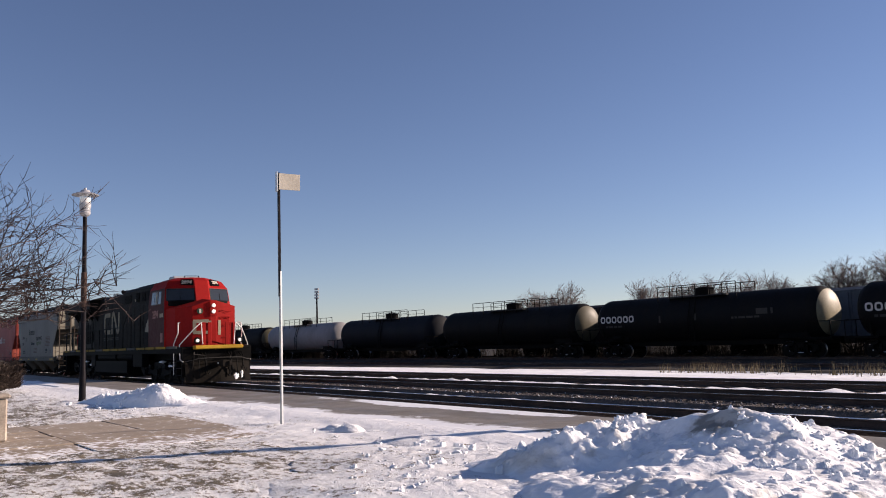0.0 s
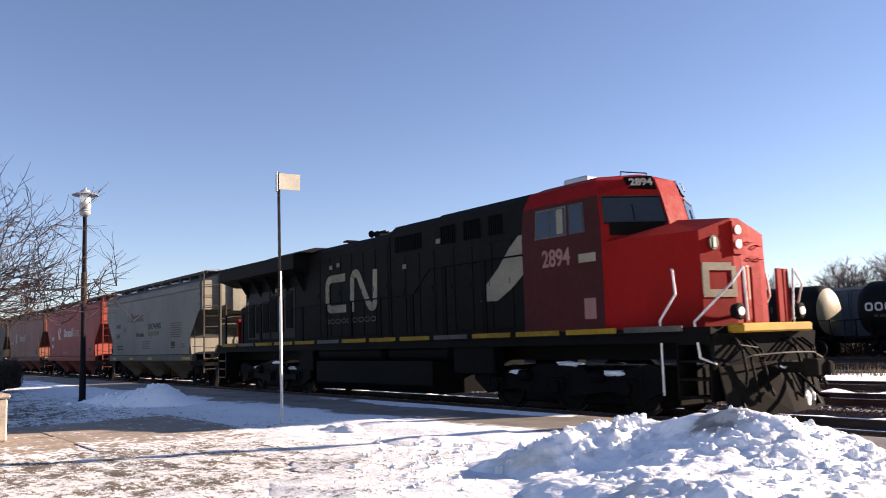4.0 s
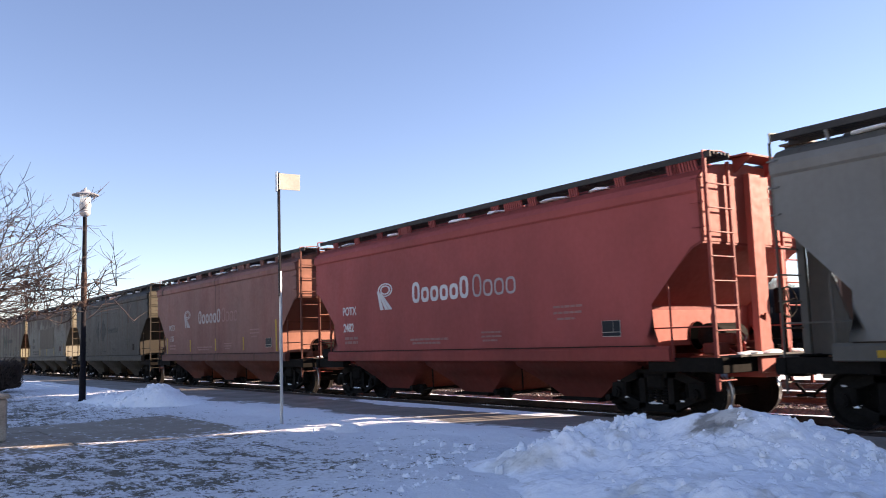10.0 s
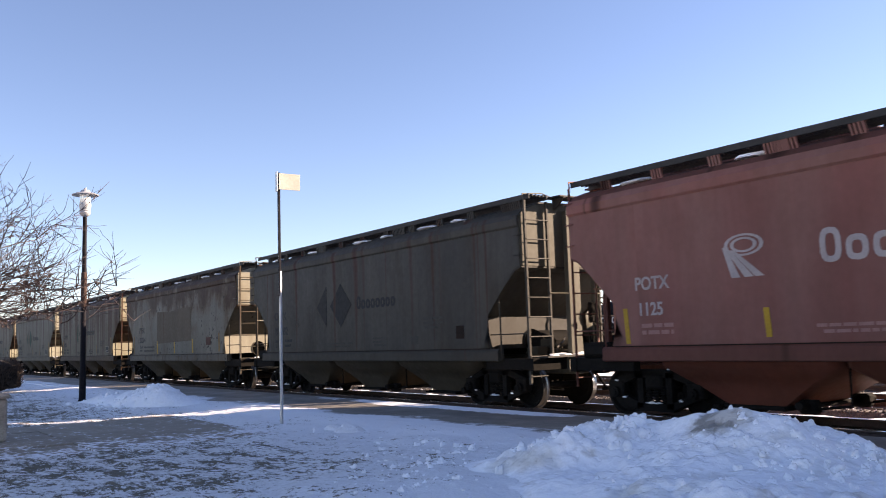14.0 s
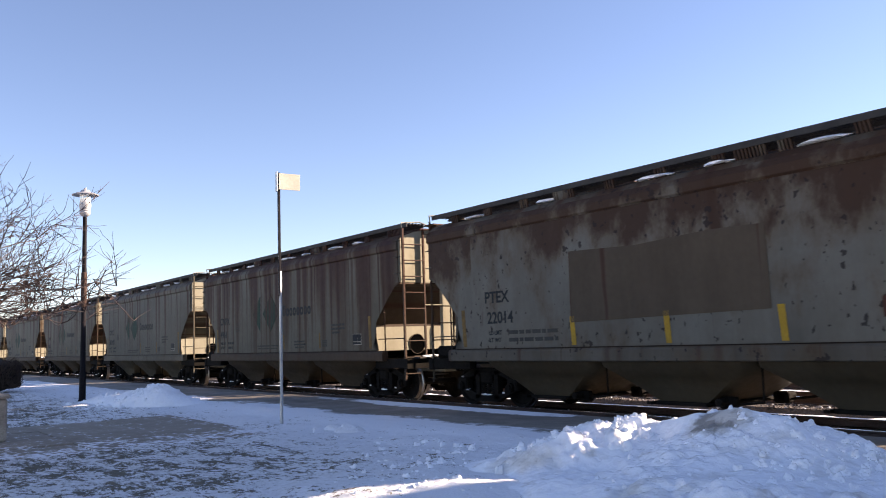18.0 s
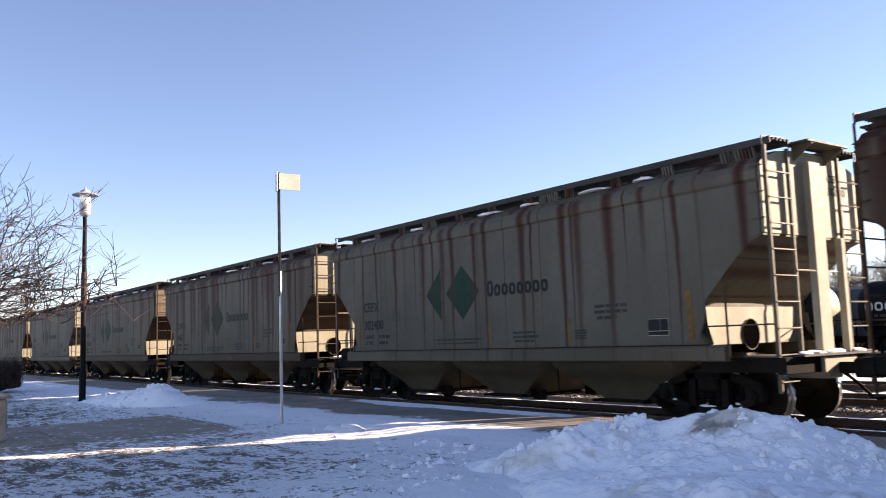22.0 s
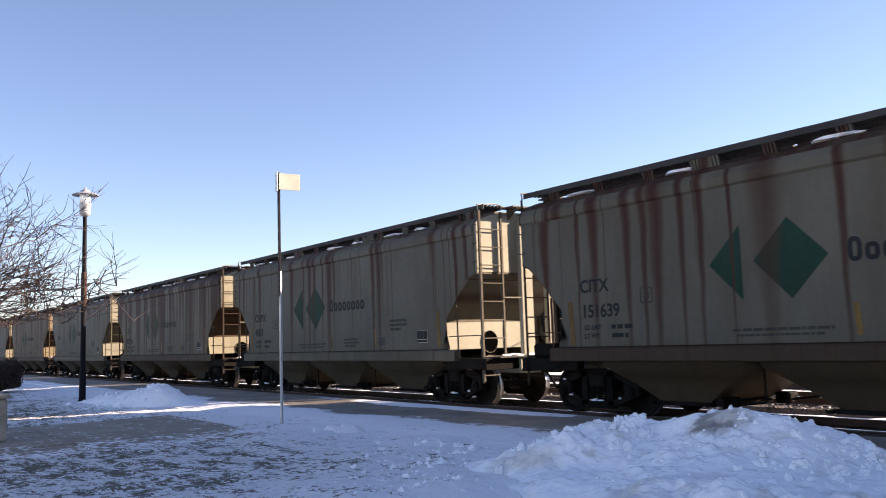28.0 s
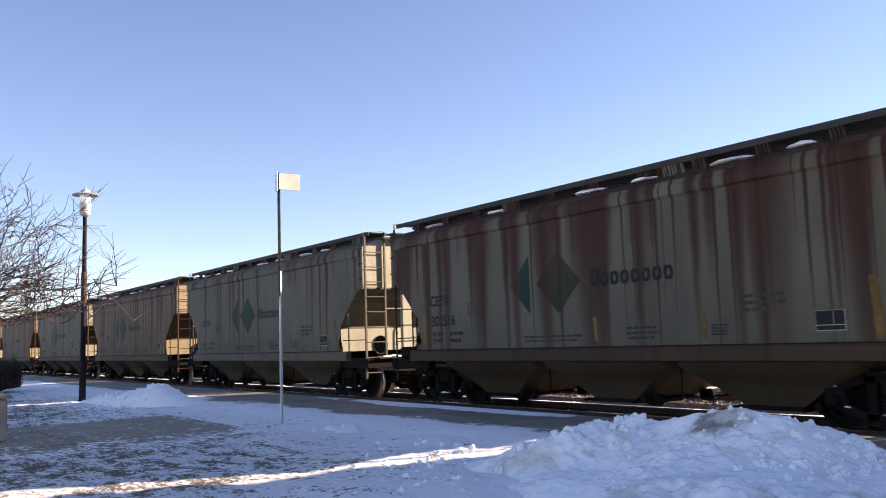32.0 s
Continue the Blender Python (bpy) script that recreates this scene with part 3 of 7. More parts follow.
snow_pile(LAMP_HEAP, -28.0, -20.5, 5.8, 9.0, 0.05, 0.8, 23.0, M["snow"], "low heap of ploughed snow beside the lamp post")
snow_pile(FRINGE, -14.6, -5.6, 3.5, 8.8, 0.035, 0.9, 31.0, M["ground"], "scattered clods of ploughed snow on the lawn")
snow_clods([(-6.5, 7.2, 0.3, 3), (-7.2, 6.6, 0.3, 2.5), (-5.1, 7.8, 0.4, 2.0), (-4.4, 7.4, 0.5, 3), (-4.2, 8.0, 0.35, 1.5), (-3.9, 6.6, 0.6, 1.6), (-5.0, 5.7, 0.3, 0.6)],
           pile_height(MAIN_HEAP, 11.0, 1.0), 420, 3, 0.014, 0.085, "broken clods of crusted snow lying on the heap")
snow_clods([(-8.3, 5.9, 0.6, 3), (-7.6, 5.0, 0.5, 2), (-9.3, 6.6, 0.6, 2), (-10.3, 7.2, 0.5, 0.8), (-13.2, 7.4, 0.5, 0.5), (-7.0, 4.7, 0.5, 1.0)],
           pile_height(FRINGE, 31.0, 0.9), 150, 4, 0.014, 0.07, "broken clods of snow strewn on the lawn")
snow_clods([(-23.7, 7.1, 0.7, 2), (-25.8, 6.8, 0.6, 1)], pile_height(LAMP_HEAP, 23.0, 0.8), 160, 5, 0.02, 0.09, "broken clods of snow on the low heap")


def yard_gravel():
    """Dark cinders between the snow and the tank cars, and beyond them."""
    bm = bmesh.new()
    prism(bm, [(31.6, -0.30), (32.4, -0.17), (150, -0.17), (150, -0.6), (31.6, -0.6)], -420, 160, "x")
    tagged(part("yard_gravel", bm, M["cinder"]), "dark cinder gravel under the standing tank cars", "gravel", kind="structure")


yard_gravel()


def dry_grass(x0, x1, y0, y1, count, seed, h0, h1, label, z=-0.22, material=None, lean=0.25):
    rnd = random.Random(seed)
    verts, faces = [], []
    for k in range(count):
        x, y = rnd.uniform(x0, x1), rnd.uniform(y0, y1)
        if noise.noise((x * 0.35, y * 0.5, seed)) < -0.12:
            continue
        h = rnd.uniform(h0, h1)
        a = rnd.uniform(0, math.pi)
        u = Vector((math.cos(a), math.sin(a), 0)) * rnd.uniform(0.012, 0.022)
        p = Vector((x, y, z))
        q = p + Vector((rnd.gauss(0, lean) * h, rnd.gauss(0, lean) * h, h))
        n = len(verts)
        verts += [p - u, p + u, q]
        faces.append((n, n + 1, n + 2))
    return tagged(mesh_part("dry_grass", verts, faces, material or M["straw"]), label, "dry grass", kind="stuff")


dry_grass(-25, -8, 29.6, 32.8, 1100, 2, 0.2, 0.62, "tall dry straw-coloured weeds beside the track")
dry_grass(-150, 40, 50.0, 53.0, 42000, 6, 0.9, 2.0, "dark brush behind the tank cars", material=M["twig_dark"])



def scatter_stones(x0, x1, y0, y1, z, count, seed, label):
    """Loose crushed stone on the ballast, as small uneven octahedra."""
    rnd = random.Random(seed)
    verts, faces = [], []
    for k in range(count):
        x, y = rnd.uniform(x0, x1), rnd.uniform(y0, y1)
        r = rnd.uniform(0.022, 0.05)
        n = len(verts)
        a = rnd.uniform(0, 6.28)
        ca, sa = math.cos(a) * r, math.sin(a) * r
        verts += [(x + ca * rnd.uniform(0.8, 1.4), y + sa, z), (x - sa, y + ca, z), (x - ca * rnd.uniform(0.8, 1.4), y - sa, z), (x + sa, y - ca, z), (x + ca * 0.3, y + sa * 0.2, z + r * rnd.uniform(0.5, 1.1))]
        faces += [(n, n + 1, n + 4), (n + 1, n + 2, n + 4), (n + 2, n + 3, n + 4), (n + 3, n, n + 4)]
    return tagged(mesh_part("ballast_stones", verts, faces, M["stone"]), label, "ballast", kind="stuff")


def stone_material():
    m = Mat("crushed grey-brown stone", 0.9)
    geo = m.node("ShaderNodeNewGeometry")
    m.colour(m.ramp(geo.outputs["Random Per Island"], [(0.0, (0.03, 0.026, 0.024)), (0.55, (0.12, 0.10, 0.088)), (0.9, (0.23, 0.20, 0.18)), (0.97, (0.72, 0.73, 0.75))]))
    return m.m


M["stone"] = stone_material()
scatter_stones(-34, -2, 11.6, 15.2, -0.172, 16000, 8, "loose crushed stone on the main track's ballast")
scatter_stones(-40, -6, 17.0, 20.8, -0.19, 9000, 9, "loose crushed stone on the second track's ballast")

# ---- freight trucks and hopper cars ----
wheelsets = []


def wheelset_mesh():
    bm = bmesh.new()
    for s in (-1, 1):
        y = s * 0.70
        prof = [(0.10, y - s * 0.03), (0.30, y + s * 0.02), (0.38, y - s * 0.03), (0.487, y - s * 0.035), (0.485, y + s * 0.005), (0.457, y + s * 0.02), (0.452, y + s * 0.115), (0.40, y + s * 0.115), (0.36, y + s * 0.06), (0.16, y + s * 0.05), (0.12, y + s * 0.10), (0.085, y + s * 0.10)]
        lathe(bm, prof, 28, "y")
        for k in range(5):
            a = 2 * math.pi * k / 5
            box(bm, 0.22 * math.cos(a) - 0.035, 0.22 * math.cos(a) + 0.035, min(y + s * 0.03, y + s * 0.066), max(y + s * 0.03, y + s * 0.066), 0.22 * math.sin(a) - 0.035, 0.22 * math.sin(a) + 0.035)
    rod(bm, (0, -1.0, 0), (0, 1.0, 0), 0.08, 12)
    bmesh.ops.recalc_face_normals(bm, faces=bm.faces)
    me = bpy.data.meshes.new("wheelset")
    for f in bm.faces:
        r = [math.hypot(v.co.x, v.co.z) for v in f.verts]
        f.material_index = 1 if min(r) > 0.44 and max(r) < 0.488 else 0
        f.smooth = True
    bm.to_mesh(me)
    bm.free()
    me.set_sharp_from_angle(angle=radians(35))
    me.materials.append(M["wheel"])
    me.materials.append(M["tread"])
    return me


WHEELSET = wheelset_mesh()


def side_frame_mesh():
    bm = bmesh.new()
    # cast frame with two open triangles and a spring window, built from bars
    def bar(a, b, h, y0=-0.07, y1=0.07):
        ax, az = a
        bx, bz = b
        dx, dz = bx - ax, bz - az
        ln = math.hypot(dx, dz)
        nx, nz = -dz / ln * h / 2, dx / ln * h / 2
        prism(bm, [(ax + nx, az + nz), (bx + nx, bz + nz), (bx - nx, bz - nz), (ax - nx, az - nz)], y0, y1, "y")
    bar((-1.02, 0.60), (-0.40, 0.80), 0.14)
    bar((1.02, 0.60), (0.40, 0.80), 0.14)
    bar((-0.45, 0.80), (0.45, 0.80), 0.15)
    bar((-0.95, 0.42), (-0.36, 0.20), 0.13)
    bar((0.95, 0.42), (0.36, 0.20), 0.13)
    bar((-0.42, 0.19), (0.42, 0.19), 0.14)
    bar((-0.33, 0.18), (-0.33, 0.82), 0.13)
    bar((0.33, 0.18), (0.33, 0.82), 0.13)
    for s in (-1, 1):
        box(bm, s * 0.89 - 0.17, s * 0.89 + 0.17, -0.10, 0.10, 0.36, 0.66, 0.03)
        rod(bm, (s * 0.89, -0.17, 0.457), (s * 0.89, 0.12, 0.457), 0.10, 12)
        rod(bm, (s * 0.89, -0.20, 0.457), (s * 0.89, -0.17, 0.457), 0.06, 8)
    me = bpy.data.meshes.new("side_frame")
    bmesh.ops.recalc_face_normals(bm, faces=bm.faces)
    bm.to_mesh(me)
    bm.free()
    me.materials.append(M["underframe"])
    return me


SIDE_FRAME = side_frame_mesh()


def spring_mesh():
    """One coil spring, as a ribbed column."""
    bm = bmesh.new()
    prof = []
    for k in range(7):
        prof += [(0.05, 0.27 + k * 0.047), (0.075, 0.28 + k * 0.047), (0.075, 0.295 + k * 0.047), (0.05, 0.305 + k * 0.047)]
    lathe(bm, prof, 8, "z")
    me = bpy.data.meshes.new("spring")
    bm.to_mesh(me)
    bm.free()
    me.materials.append(M["underframe"])
    return me


SPRING = spring_mesh()


def ice_mesh(seed):
    """A low irregular crust of packed snow of about unit size."""
    bm = bmesh.new()
    bmesh.ops.create_icosphere(bm, subdivisions=2, radius=1.0)
    for v in bm.verts:
        q = 1 + 0.7 * noise.noise(v.co * 1.7 + Vector((seed * 4.1, 0, 0)))
        v.co = Vector((v.co.x * q, v.co.y * q, max(-0.5, v.co.z * q)))
    me = bpy.data.meshes.new("packed_snow")
    bm.to_mesh(me)
    bm.free()
    me.materials.append(M["dirty_snow"])
    return me


ICE = [ice_mesh(k) for k in range(3)]


def truck(parent, x, keyed=True):
    """Two-axle freight truck: bolster, side frames, springs and wheelsets."""
    bm = bmesh.new()
    box(bm, -0.2, 0.2, -1.1, 1.1, 0.52, 0.80, 0.04)
    rod(bm, (0, 0, 0.78), (0, 0, 0.95), 0.22, 14)
    for s in (-1, 1):
        box(bm, s * 0.42 - 0.05, s * 0.42 + 0.05, -0.85, 0.85, 0.35, 0.47, 0.01)
    t = part("truck", bm, M["underframe"], parent)
    t.location = (x, 0, 0)
    for s in (-1, 1):
        f = new("side_frame", SIDE_FRAME)
        f.parent, f.matrix_basis = t, pose(0, s * 0.99, 0, 0, 0, 0 if s < 0 else 180)
        for k in (-0.17, 0.0, 0.17):
            g = new("spring", SPRING)
            g.parent, g.matrix_basis = t, pose(k, s * 0.99, 0)
        w = new("wheelset", WHEELSET)
        w.parent, w.matrix_basis = t, pose(s * 0.89, 0, 0.457)
        if keyed:
            wheelsets.append((w, s * 0.89, 0.457))
    # ice caught on the frame's ledges
    for k, (dx, z, ln) in enumerate(((-0.72, 0.36, 0.07), (-0.06, 0.268, 0.15), (0.58, 0.325, 0.06), (-0.89, 0.665, 0.05), (0.36, 0.885, 0.06))):
        o = new("packed_snow", ICE[(k + int(x > 0)) % 3])
        o.parent, o.matrix_basis = t, pose(dx, -1.03, z) @ Matrix.Diagonal((ln, 0.05, 0.028, 1))
    return t


def coupler(parent, x, s):
    bm = bmesh.new()
    box(bm, min(0, s * 0.55), max(0, s * 0.55), -0.09, 0.09, 0.80, 0.98, 0.02)
    box(bm, min(s * 0.5, s * 0.78), max(s * 0.5, s * 0.78), -0.17, 0.10, 0.74, 1.04, 0.03)
    box(bm, min(s * 0.6, s * 0.85), max(s * 0.6, s * 0.85), 0.08, 0.19, 0.76, 1.0, 0.03)
    c = part("coupler", bm, M["underframe"], parent)
    c.location = (x, 0, 0)
    bm = bmesh.new()
    pipe(bm, [(0, 0.32, 0.85), (s * 0.3, 0.33, 0.62), (s * 0.55, 0.25, 0.42), (s * 0.78, 0.1, 0.40)], 0.028, 6)
    h = part("air_hose", bm, M["black"], parent)
    h.location = (x, 0, 0)


L2 = 6.93      # half length of the hopper body at the roof
W2 = 1.52      # half width of the hopper body


def panel_mesh(name, pts, bulge=0.02):
    """A side sheet: an outline of (x, z), 3 cm thick, bowed a little outwards between its seams; outer face towards -y."""
    bm = bmesh.new()
    x0, x1 = min(p[0] for p in pts), max(p[0] for p in pts)
    front = [bm.verts.new((x, 0.0, z)) for x, z in pts]
    mid = [bm.verts.new((x0 + (x - x0) * 0.70 + (x1 - x0) * 0.15, -0.006, 1.30 + (z - 1.30) * 0.985 + 0.02)) for x, z in pts]
    n = len(pts)
    for i in range(n):
        bm.faces.new((front[i], front[(i + 1) % n], mid[(i + 1) % n], mid[i]))
    bm.faces.new(mid)
    me = bpy.data.meshes.new(name)
    bmesh.ops.recalc_face_normals(bm, faces=bm.faces)
    bm.to_mesh(me)
    bm.free()
    for f in me.polygons:
        f.use_smooth = True
    me.materials.append(M["underframe"])
    return me


PANELS = [panel_mesh("side_panel", [(x - 0.75, 1.31), (x + 0.75, 1.31), (x + 0.75, 3.90), (x - 0.75, 3.90)]) for x in ((i - 3) * 1.5 for i in range(7))]
END_PANEL = panel_mesh("side_panel", [(5.25, 1.31), (5.86, 1.31), (5.72, 1.62), (5.68, 2.04), (6.70, 2.97), (6.91, 3.06), (6.91, 3.90), (5.25, 3.90)])


M["seam"] = plain("dark rusty seam", (0.022, 0.012, 0.008), 0.9, 0, 0.4, 5)


def hopper_car(mats, brake_front=True, round_end=False, sooty=False):
    """mats: paint, trim paint (sill, roof), lower bay paint, end paint. Parts stand on the rail, centre of the car at x = 0."""
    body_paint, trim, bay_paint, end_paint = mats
    t = empty("hopper_car")
    # steel body: slope sheets under both ends; dark trim paint also stands for their shade
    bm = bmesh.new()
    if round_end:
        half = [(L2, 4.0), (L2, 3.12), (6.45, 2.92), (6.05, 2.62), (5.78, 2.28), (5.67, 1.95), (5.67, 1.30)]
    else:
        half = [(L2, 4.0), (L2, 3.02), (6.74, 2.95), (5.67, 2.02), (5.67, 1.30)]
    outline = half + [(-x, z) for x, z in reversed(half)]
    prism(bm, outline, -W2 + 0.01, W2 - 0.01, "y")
    part("body", bm, trim, t, "dirty slope sheets under the ends, darkened for shade")
    for e in (-1, 1):
        bm = bmesh.new()
        a, b = sorted((e * L2, e * (L2 + 0.012)))
        top = [(1.50, 4.15), (1.35, 4.27), (1.0, 4.39), (0.5, 4.455), (0, 4.475), (-0.5, 4.455), (-1.0, 4.39), (-1.35, 4.27), (-1.50, 4.15)]
        prism(bm, [(-1.50, 3.06), (1.50, 3.06)] + top, a, b, "x")
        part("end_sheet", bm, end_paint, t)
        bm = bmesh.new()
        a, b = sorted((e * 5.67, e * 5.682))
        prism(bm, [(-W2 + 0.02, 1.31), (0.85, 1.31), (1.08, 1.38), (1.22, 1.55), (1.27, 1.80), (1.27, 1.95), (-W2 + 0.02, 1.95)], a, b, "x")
        # on the dark car the lower sheet's shade is put into its paint
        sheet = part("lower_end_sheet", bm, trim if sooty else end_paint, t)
        bm = bmesh.new()
        pipe(bm, [(e * 5.70, -0.14 + 0.25 * math.cos(k * 0.3307), 1.47 + 0.27 * math.sin(k * 0.3307)) for k in range(20)], 0.008, 5)
        part("opening_rim", bm, trim, sheet, "round rolled edge")
        bm = bmesh.new()
        # flat black disc on the sheet stands in for the hole's unlit depth
        ring = [(-0.14 + 0.25 * math.cos(k * math.pi / 12), 1.47 + 0.27 * math.sin(k * math.pi / 12)) for k in range(24)]
        prism(bm, ring, *sorted((e * 5.676, e * 5.692)), "x")
        part("opening", bm, M["hollow"], sheet, "black disc standing for the unlit round opening")
    # side sheets
    for s in (-1, 1):
        turn = 0 if s < 0 else 180
        for i in range(7):
            o = new("side_panel", PANELS[i])
            o.parent, o.matrix_basis = t, pose(0, s * W2, 0, 0, 0, turn)
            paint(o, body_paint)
        for e in (-1, 1):
            o = new("side_panel", END_PANEL)
            o.parent = t
            o.matrix_basis = pose(0, s * W2, 0) @ Matrix.Diagonal((e, 1 if s < 0 else -1, 1, 1))
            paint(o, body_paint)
        bm = bmesh.new()
        prism(bm, [(s * W2, 1.04), (s * (W2 + 0.05), 1.06), (s * (W2 + 0.05), 1.26), (s * (W2 + 0.015), 1.31), (s * (W2 - 0.12), 1.31), (s * (W2 - 0.12), 1.04)], -6.15, 6.15, "x")
        part("side_sill", bm, trim, t)
        bm = bmesh.new()
        ya, yb = sorted((s * (W2 + 0.018), s * (W2 + 0.030)))
        box(bm, -5.85, 5.85, ya, yb, 1.305, 1.325)
        part("sill_seam", bm, M["seam"], t, "dark rusty seam above the sill")
        bm = bmesh.new()
        prism(bm, [(s * (W2 + 0.01), 3.88), (s * (W2 + 0.045), 3.92), (s * (W2 + 0.05), 4.06), (s * (W2 - 0.02), 4.18), (s * (W2 - 0.2), 4.18), (s * (W2 - 0.2), 3.88)], -L2, L2, "x")
        part("top_chord", bm, body_paint, t)
    # roof
    bm = bmesh.new()
    arc = [(W2 - 0.02, 4.16), (1.36, 4.29), (1.0, 4.41), (0.5, 4.47), (0, 4.49)]
    arc = arc + [(-y, z) for y, z in reversed(arc[:-1])]
    prism(bm, arc + [(-W2 + 0.1, 4.0), (W2 - 0.1, 4.0)], -L2 + 0.01, L2 - 0.01, "x")
    part("roof", bm, trim, t)
    for i in range(5):
        bm = bmesh.new()
        box(bm, -1.25, 1.25, -0.40, 0.40, 4.40, 4.60, 0.03)
        for k in (-0.8, 0, 0.8):
            box(bm, k - 0.03, k + 0.03, -0.44, 0.44, 4.58, 4.63)
        h = part("hatch", bm, trim, t)
        h.location = ((i - 2) * 2.55, 0, 0)
    # running boards with brackets
    for s in (-1, 1):
        bm = bmesh.new()
        y0 = s * 0.72 if s > 0 else -1.30
        for k in range(6):
            box(bm, -L2 - 0.12, L2 + 0.12, y0 + k * 0.105, y0 + k * 0.105 + 0.028, 4.50 if k in (0, 5) else 4.555, 4.61 if k in (0, 5) else 4.60)
        for k in range(172):
            x = -L2 + k * 0.0814
            box(bm, x, x + 0.022, y0 + 0.002, y0 + 0.55, 4.567, 4.59)
        board = part("running_board", bm, M["grating"], t)
        edge = s * 1.29
        for k, (x, wide) in enumerate([(-6.12 + 1.235 * q, 0.04 if round_end else 0.13) for q in range(11)] + ([] if round_end else [(-2.42, 0.30), (1.9, 0.30), (6.5, 0.26)])):
            bm = bmesh.new()
            teeth = max(1, int(wide / 0.032))
            pitch = 2 * wide / teeth
            comb = [(x - wide, 4.553), (x - wide - 0.02, 4.50)]
            for q in range(teeth):
                a = x - wide + q * pitch
                comb += [(a, 4.50), (a + 0.05, 4.27), (a + 0.05 + pitch * 0.55, 4.27), (a + pitch * 0.55, 4.50)]
            comb += [(x + wide + 0.02, 4.50), (x + wide, 4.553)]
            y0, y1 = sorted((edge, edge - s * 0.05))
            prism(bm, comb, y0, y1, "y")
            part("bracket", bm, body_paint, board, "slotted plate bracket")
    # snow left on the roof beside the running boards
    for k, (x, ln) in enumerate(((-5.4, 0.8), (-3.0, 0.7), (-0.1, 0.9), (1.25, 0.6), (3.1, 0.9), (4.4, 0.5))):
        bm = bmesh.new()
        bmesh.ops.create_icosphere(bm, subdivisions=2, radius=1.0)
        for v in bm.verts:
            q = 1 + 0.4 * noise.noise(v.co * 1.8 + Vector((k * 3.3, 0, 0)))
            v.co = Vector((v.co.x * ln * 0.5 * q, v.co.y * 0.22 * q, max(-0.02, v.co.z * 0.05 * q)))
        lump = part("packed_snow", bm, M["snow"], t, "snow lying on the roof", smooth=True)
        lump.location = (x, -1.16, 4.36)
    # ends
    for e in (-1, 1):
        x = e * L2
        bm = bmesh.new()
        box(bm, min(x - e * 0.1, x + e * 0.38), max(x - e * 0.1, x + e * 0.38), -0.62, 0.62, 4.555, 4.585)
        deck = part("roof_platform", bm, trim, t)
        for y in (-0.47, 0.47):
            bm = bmesh.new()
            prism(bm, [(x, 4.30), (x + e * 0.36, 4.53), (x + e * 0.36, 4.555), (x, 4.555)], y - 0.03, y + 0.03, "y")
            part("brace", bm, trim, deck)
        for s in (-1, 1):
            y = s * 0.52
            bm = bmesh.new()
            ya, yb = s * 1.40, s * 0.76
            xe = x + e * 0.05
            box(bm, xe - 0.01, xe + 0.04 * e + 0.01, ya - 0.024, ya + 0.024, 0.55, 4.46)
            box(bm, xe - 0.01, xe + 0.04 * e + 0.01, yb - 0.022, yb + 0.022, 1.10, 4.46)
            for k in range(9):
                z = 0.72 + k * 0.415
                rod(bm, (xe + e * 0.05, ya, z), (xe + e * 0.05, yb if z > 1.1 else ya - s * 0.45, z), 0.015, 5)
            part("ladder", bm, trim, t)
            bm = bmesh.new()
            pipe(bm, [(xe, ya, 4.44), (xe, ya + s * 0.02, 4.60), (xe - e * 0.05, y - s * -0.3, 4.66), (xe, y, 4.56)], 0.016, 5)
            part("roof_grab_iron", bm, end_paint, t)
            bm = bmesh.new()
            pipe(bm, [(6.15 * e, s * 1.46, 1.1), (6.15 * e, s * 1.47, 2.25), (6.05 * e, s * 1.47, 2.60)], 0.02, 5)
            part("handrail", bm, trim, t)
            for k in range(3):
                z = 3.30 + k * 0.42
                bm = bmesh.new()
                pipe(bm, [(e * 6.80, s * 1.53, z), (e * 6.82, s * 1.59, z - 0.02), (e * 6.95, s * 1.59, z - 0.02), (e * 6.97, s * 1.45, z)], 0.012, 5)
                part("grab_iron", bm, body_paint, t)
            bm = bmesh.new()
            rod(bm, (e * 5.75, s * 1.42, 1.62), (xe, s * 1.38, 1.62), 0.014, 5)
            part("side_rail", bm, trim, t)
            bm = bmesh.new()
            pipe(bm, [(xe + e * 0.06, s * 0.10, 2.47), (xe + e * 0.06, s * 0.78, 2.47)], 0.016, 5)
            part("cross_rail", bm, end_paint, t)
        # centre post, and the slimmer post of the brake stand
        bm = bmesh.new()
        a, b = sorted((x, x + e * 0.13))
        box(bm, a, b, -0.23, 0.12, 3.0 if round_end else 1.10, 4.30, 0.01)
        part("centre_post", bm, end_paint, t)
        if round_end:
            bm = bmesh.new()
            box(bm, a, b, -0.78, -0.70, 1.10, 4.45, 0.01)
            part("end_post", bm, trim, t)
            for y in (-0.5, 0.5):
                bm = bmesh.new()
                prism(bm, [(x + e * 0.02, 3.25), (x + e * 0.10, 3.25), (x + e * 0.12, 1.12), (x - e * 0.75, 1.12), (x - e * 0.66, 1.25)], y - 0.02, y + 0.02, "y")
                part("end_brace", bm, trim, t)
        bm = bmesh.new()
        a, b = sorted((x + e * 0.05, x + e * 0.17))
        box(bm, a, b, 0.52, 0.62, 1.10, 3.04, 0.008)
        part("brake_stand", bm, end_paint, t)
        # end sill, platform, side extension
        bm = bmesh.new()
        a, b = sorted((e * 5.55, e * 7.12))
        box(bm, a, b, -1.42, -1.22, 0.86, 1.10, 0.01)
        box(bm, a, b, 1.22, 1.42, 0.86, 1.10, 0.01)
        c, d = sorted((e * 6.98, e * 7.14))
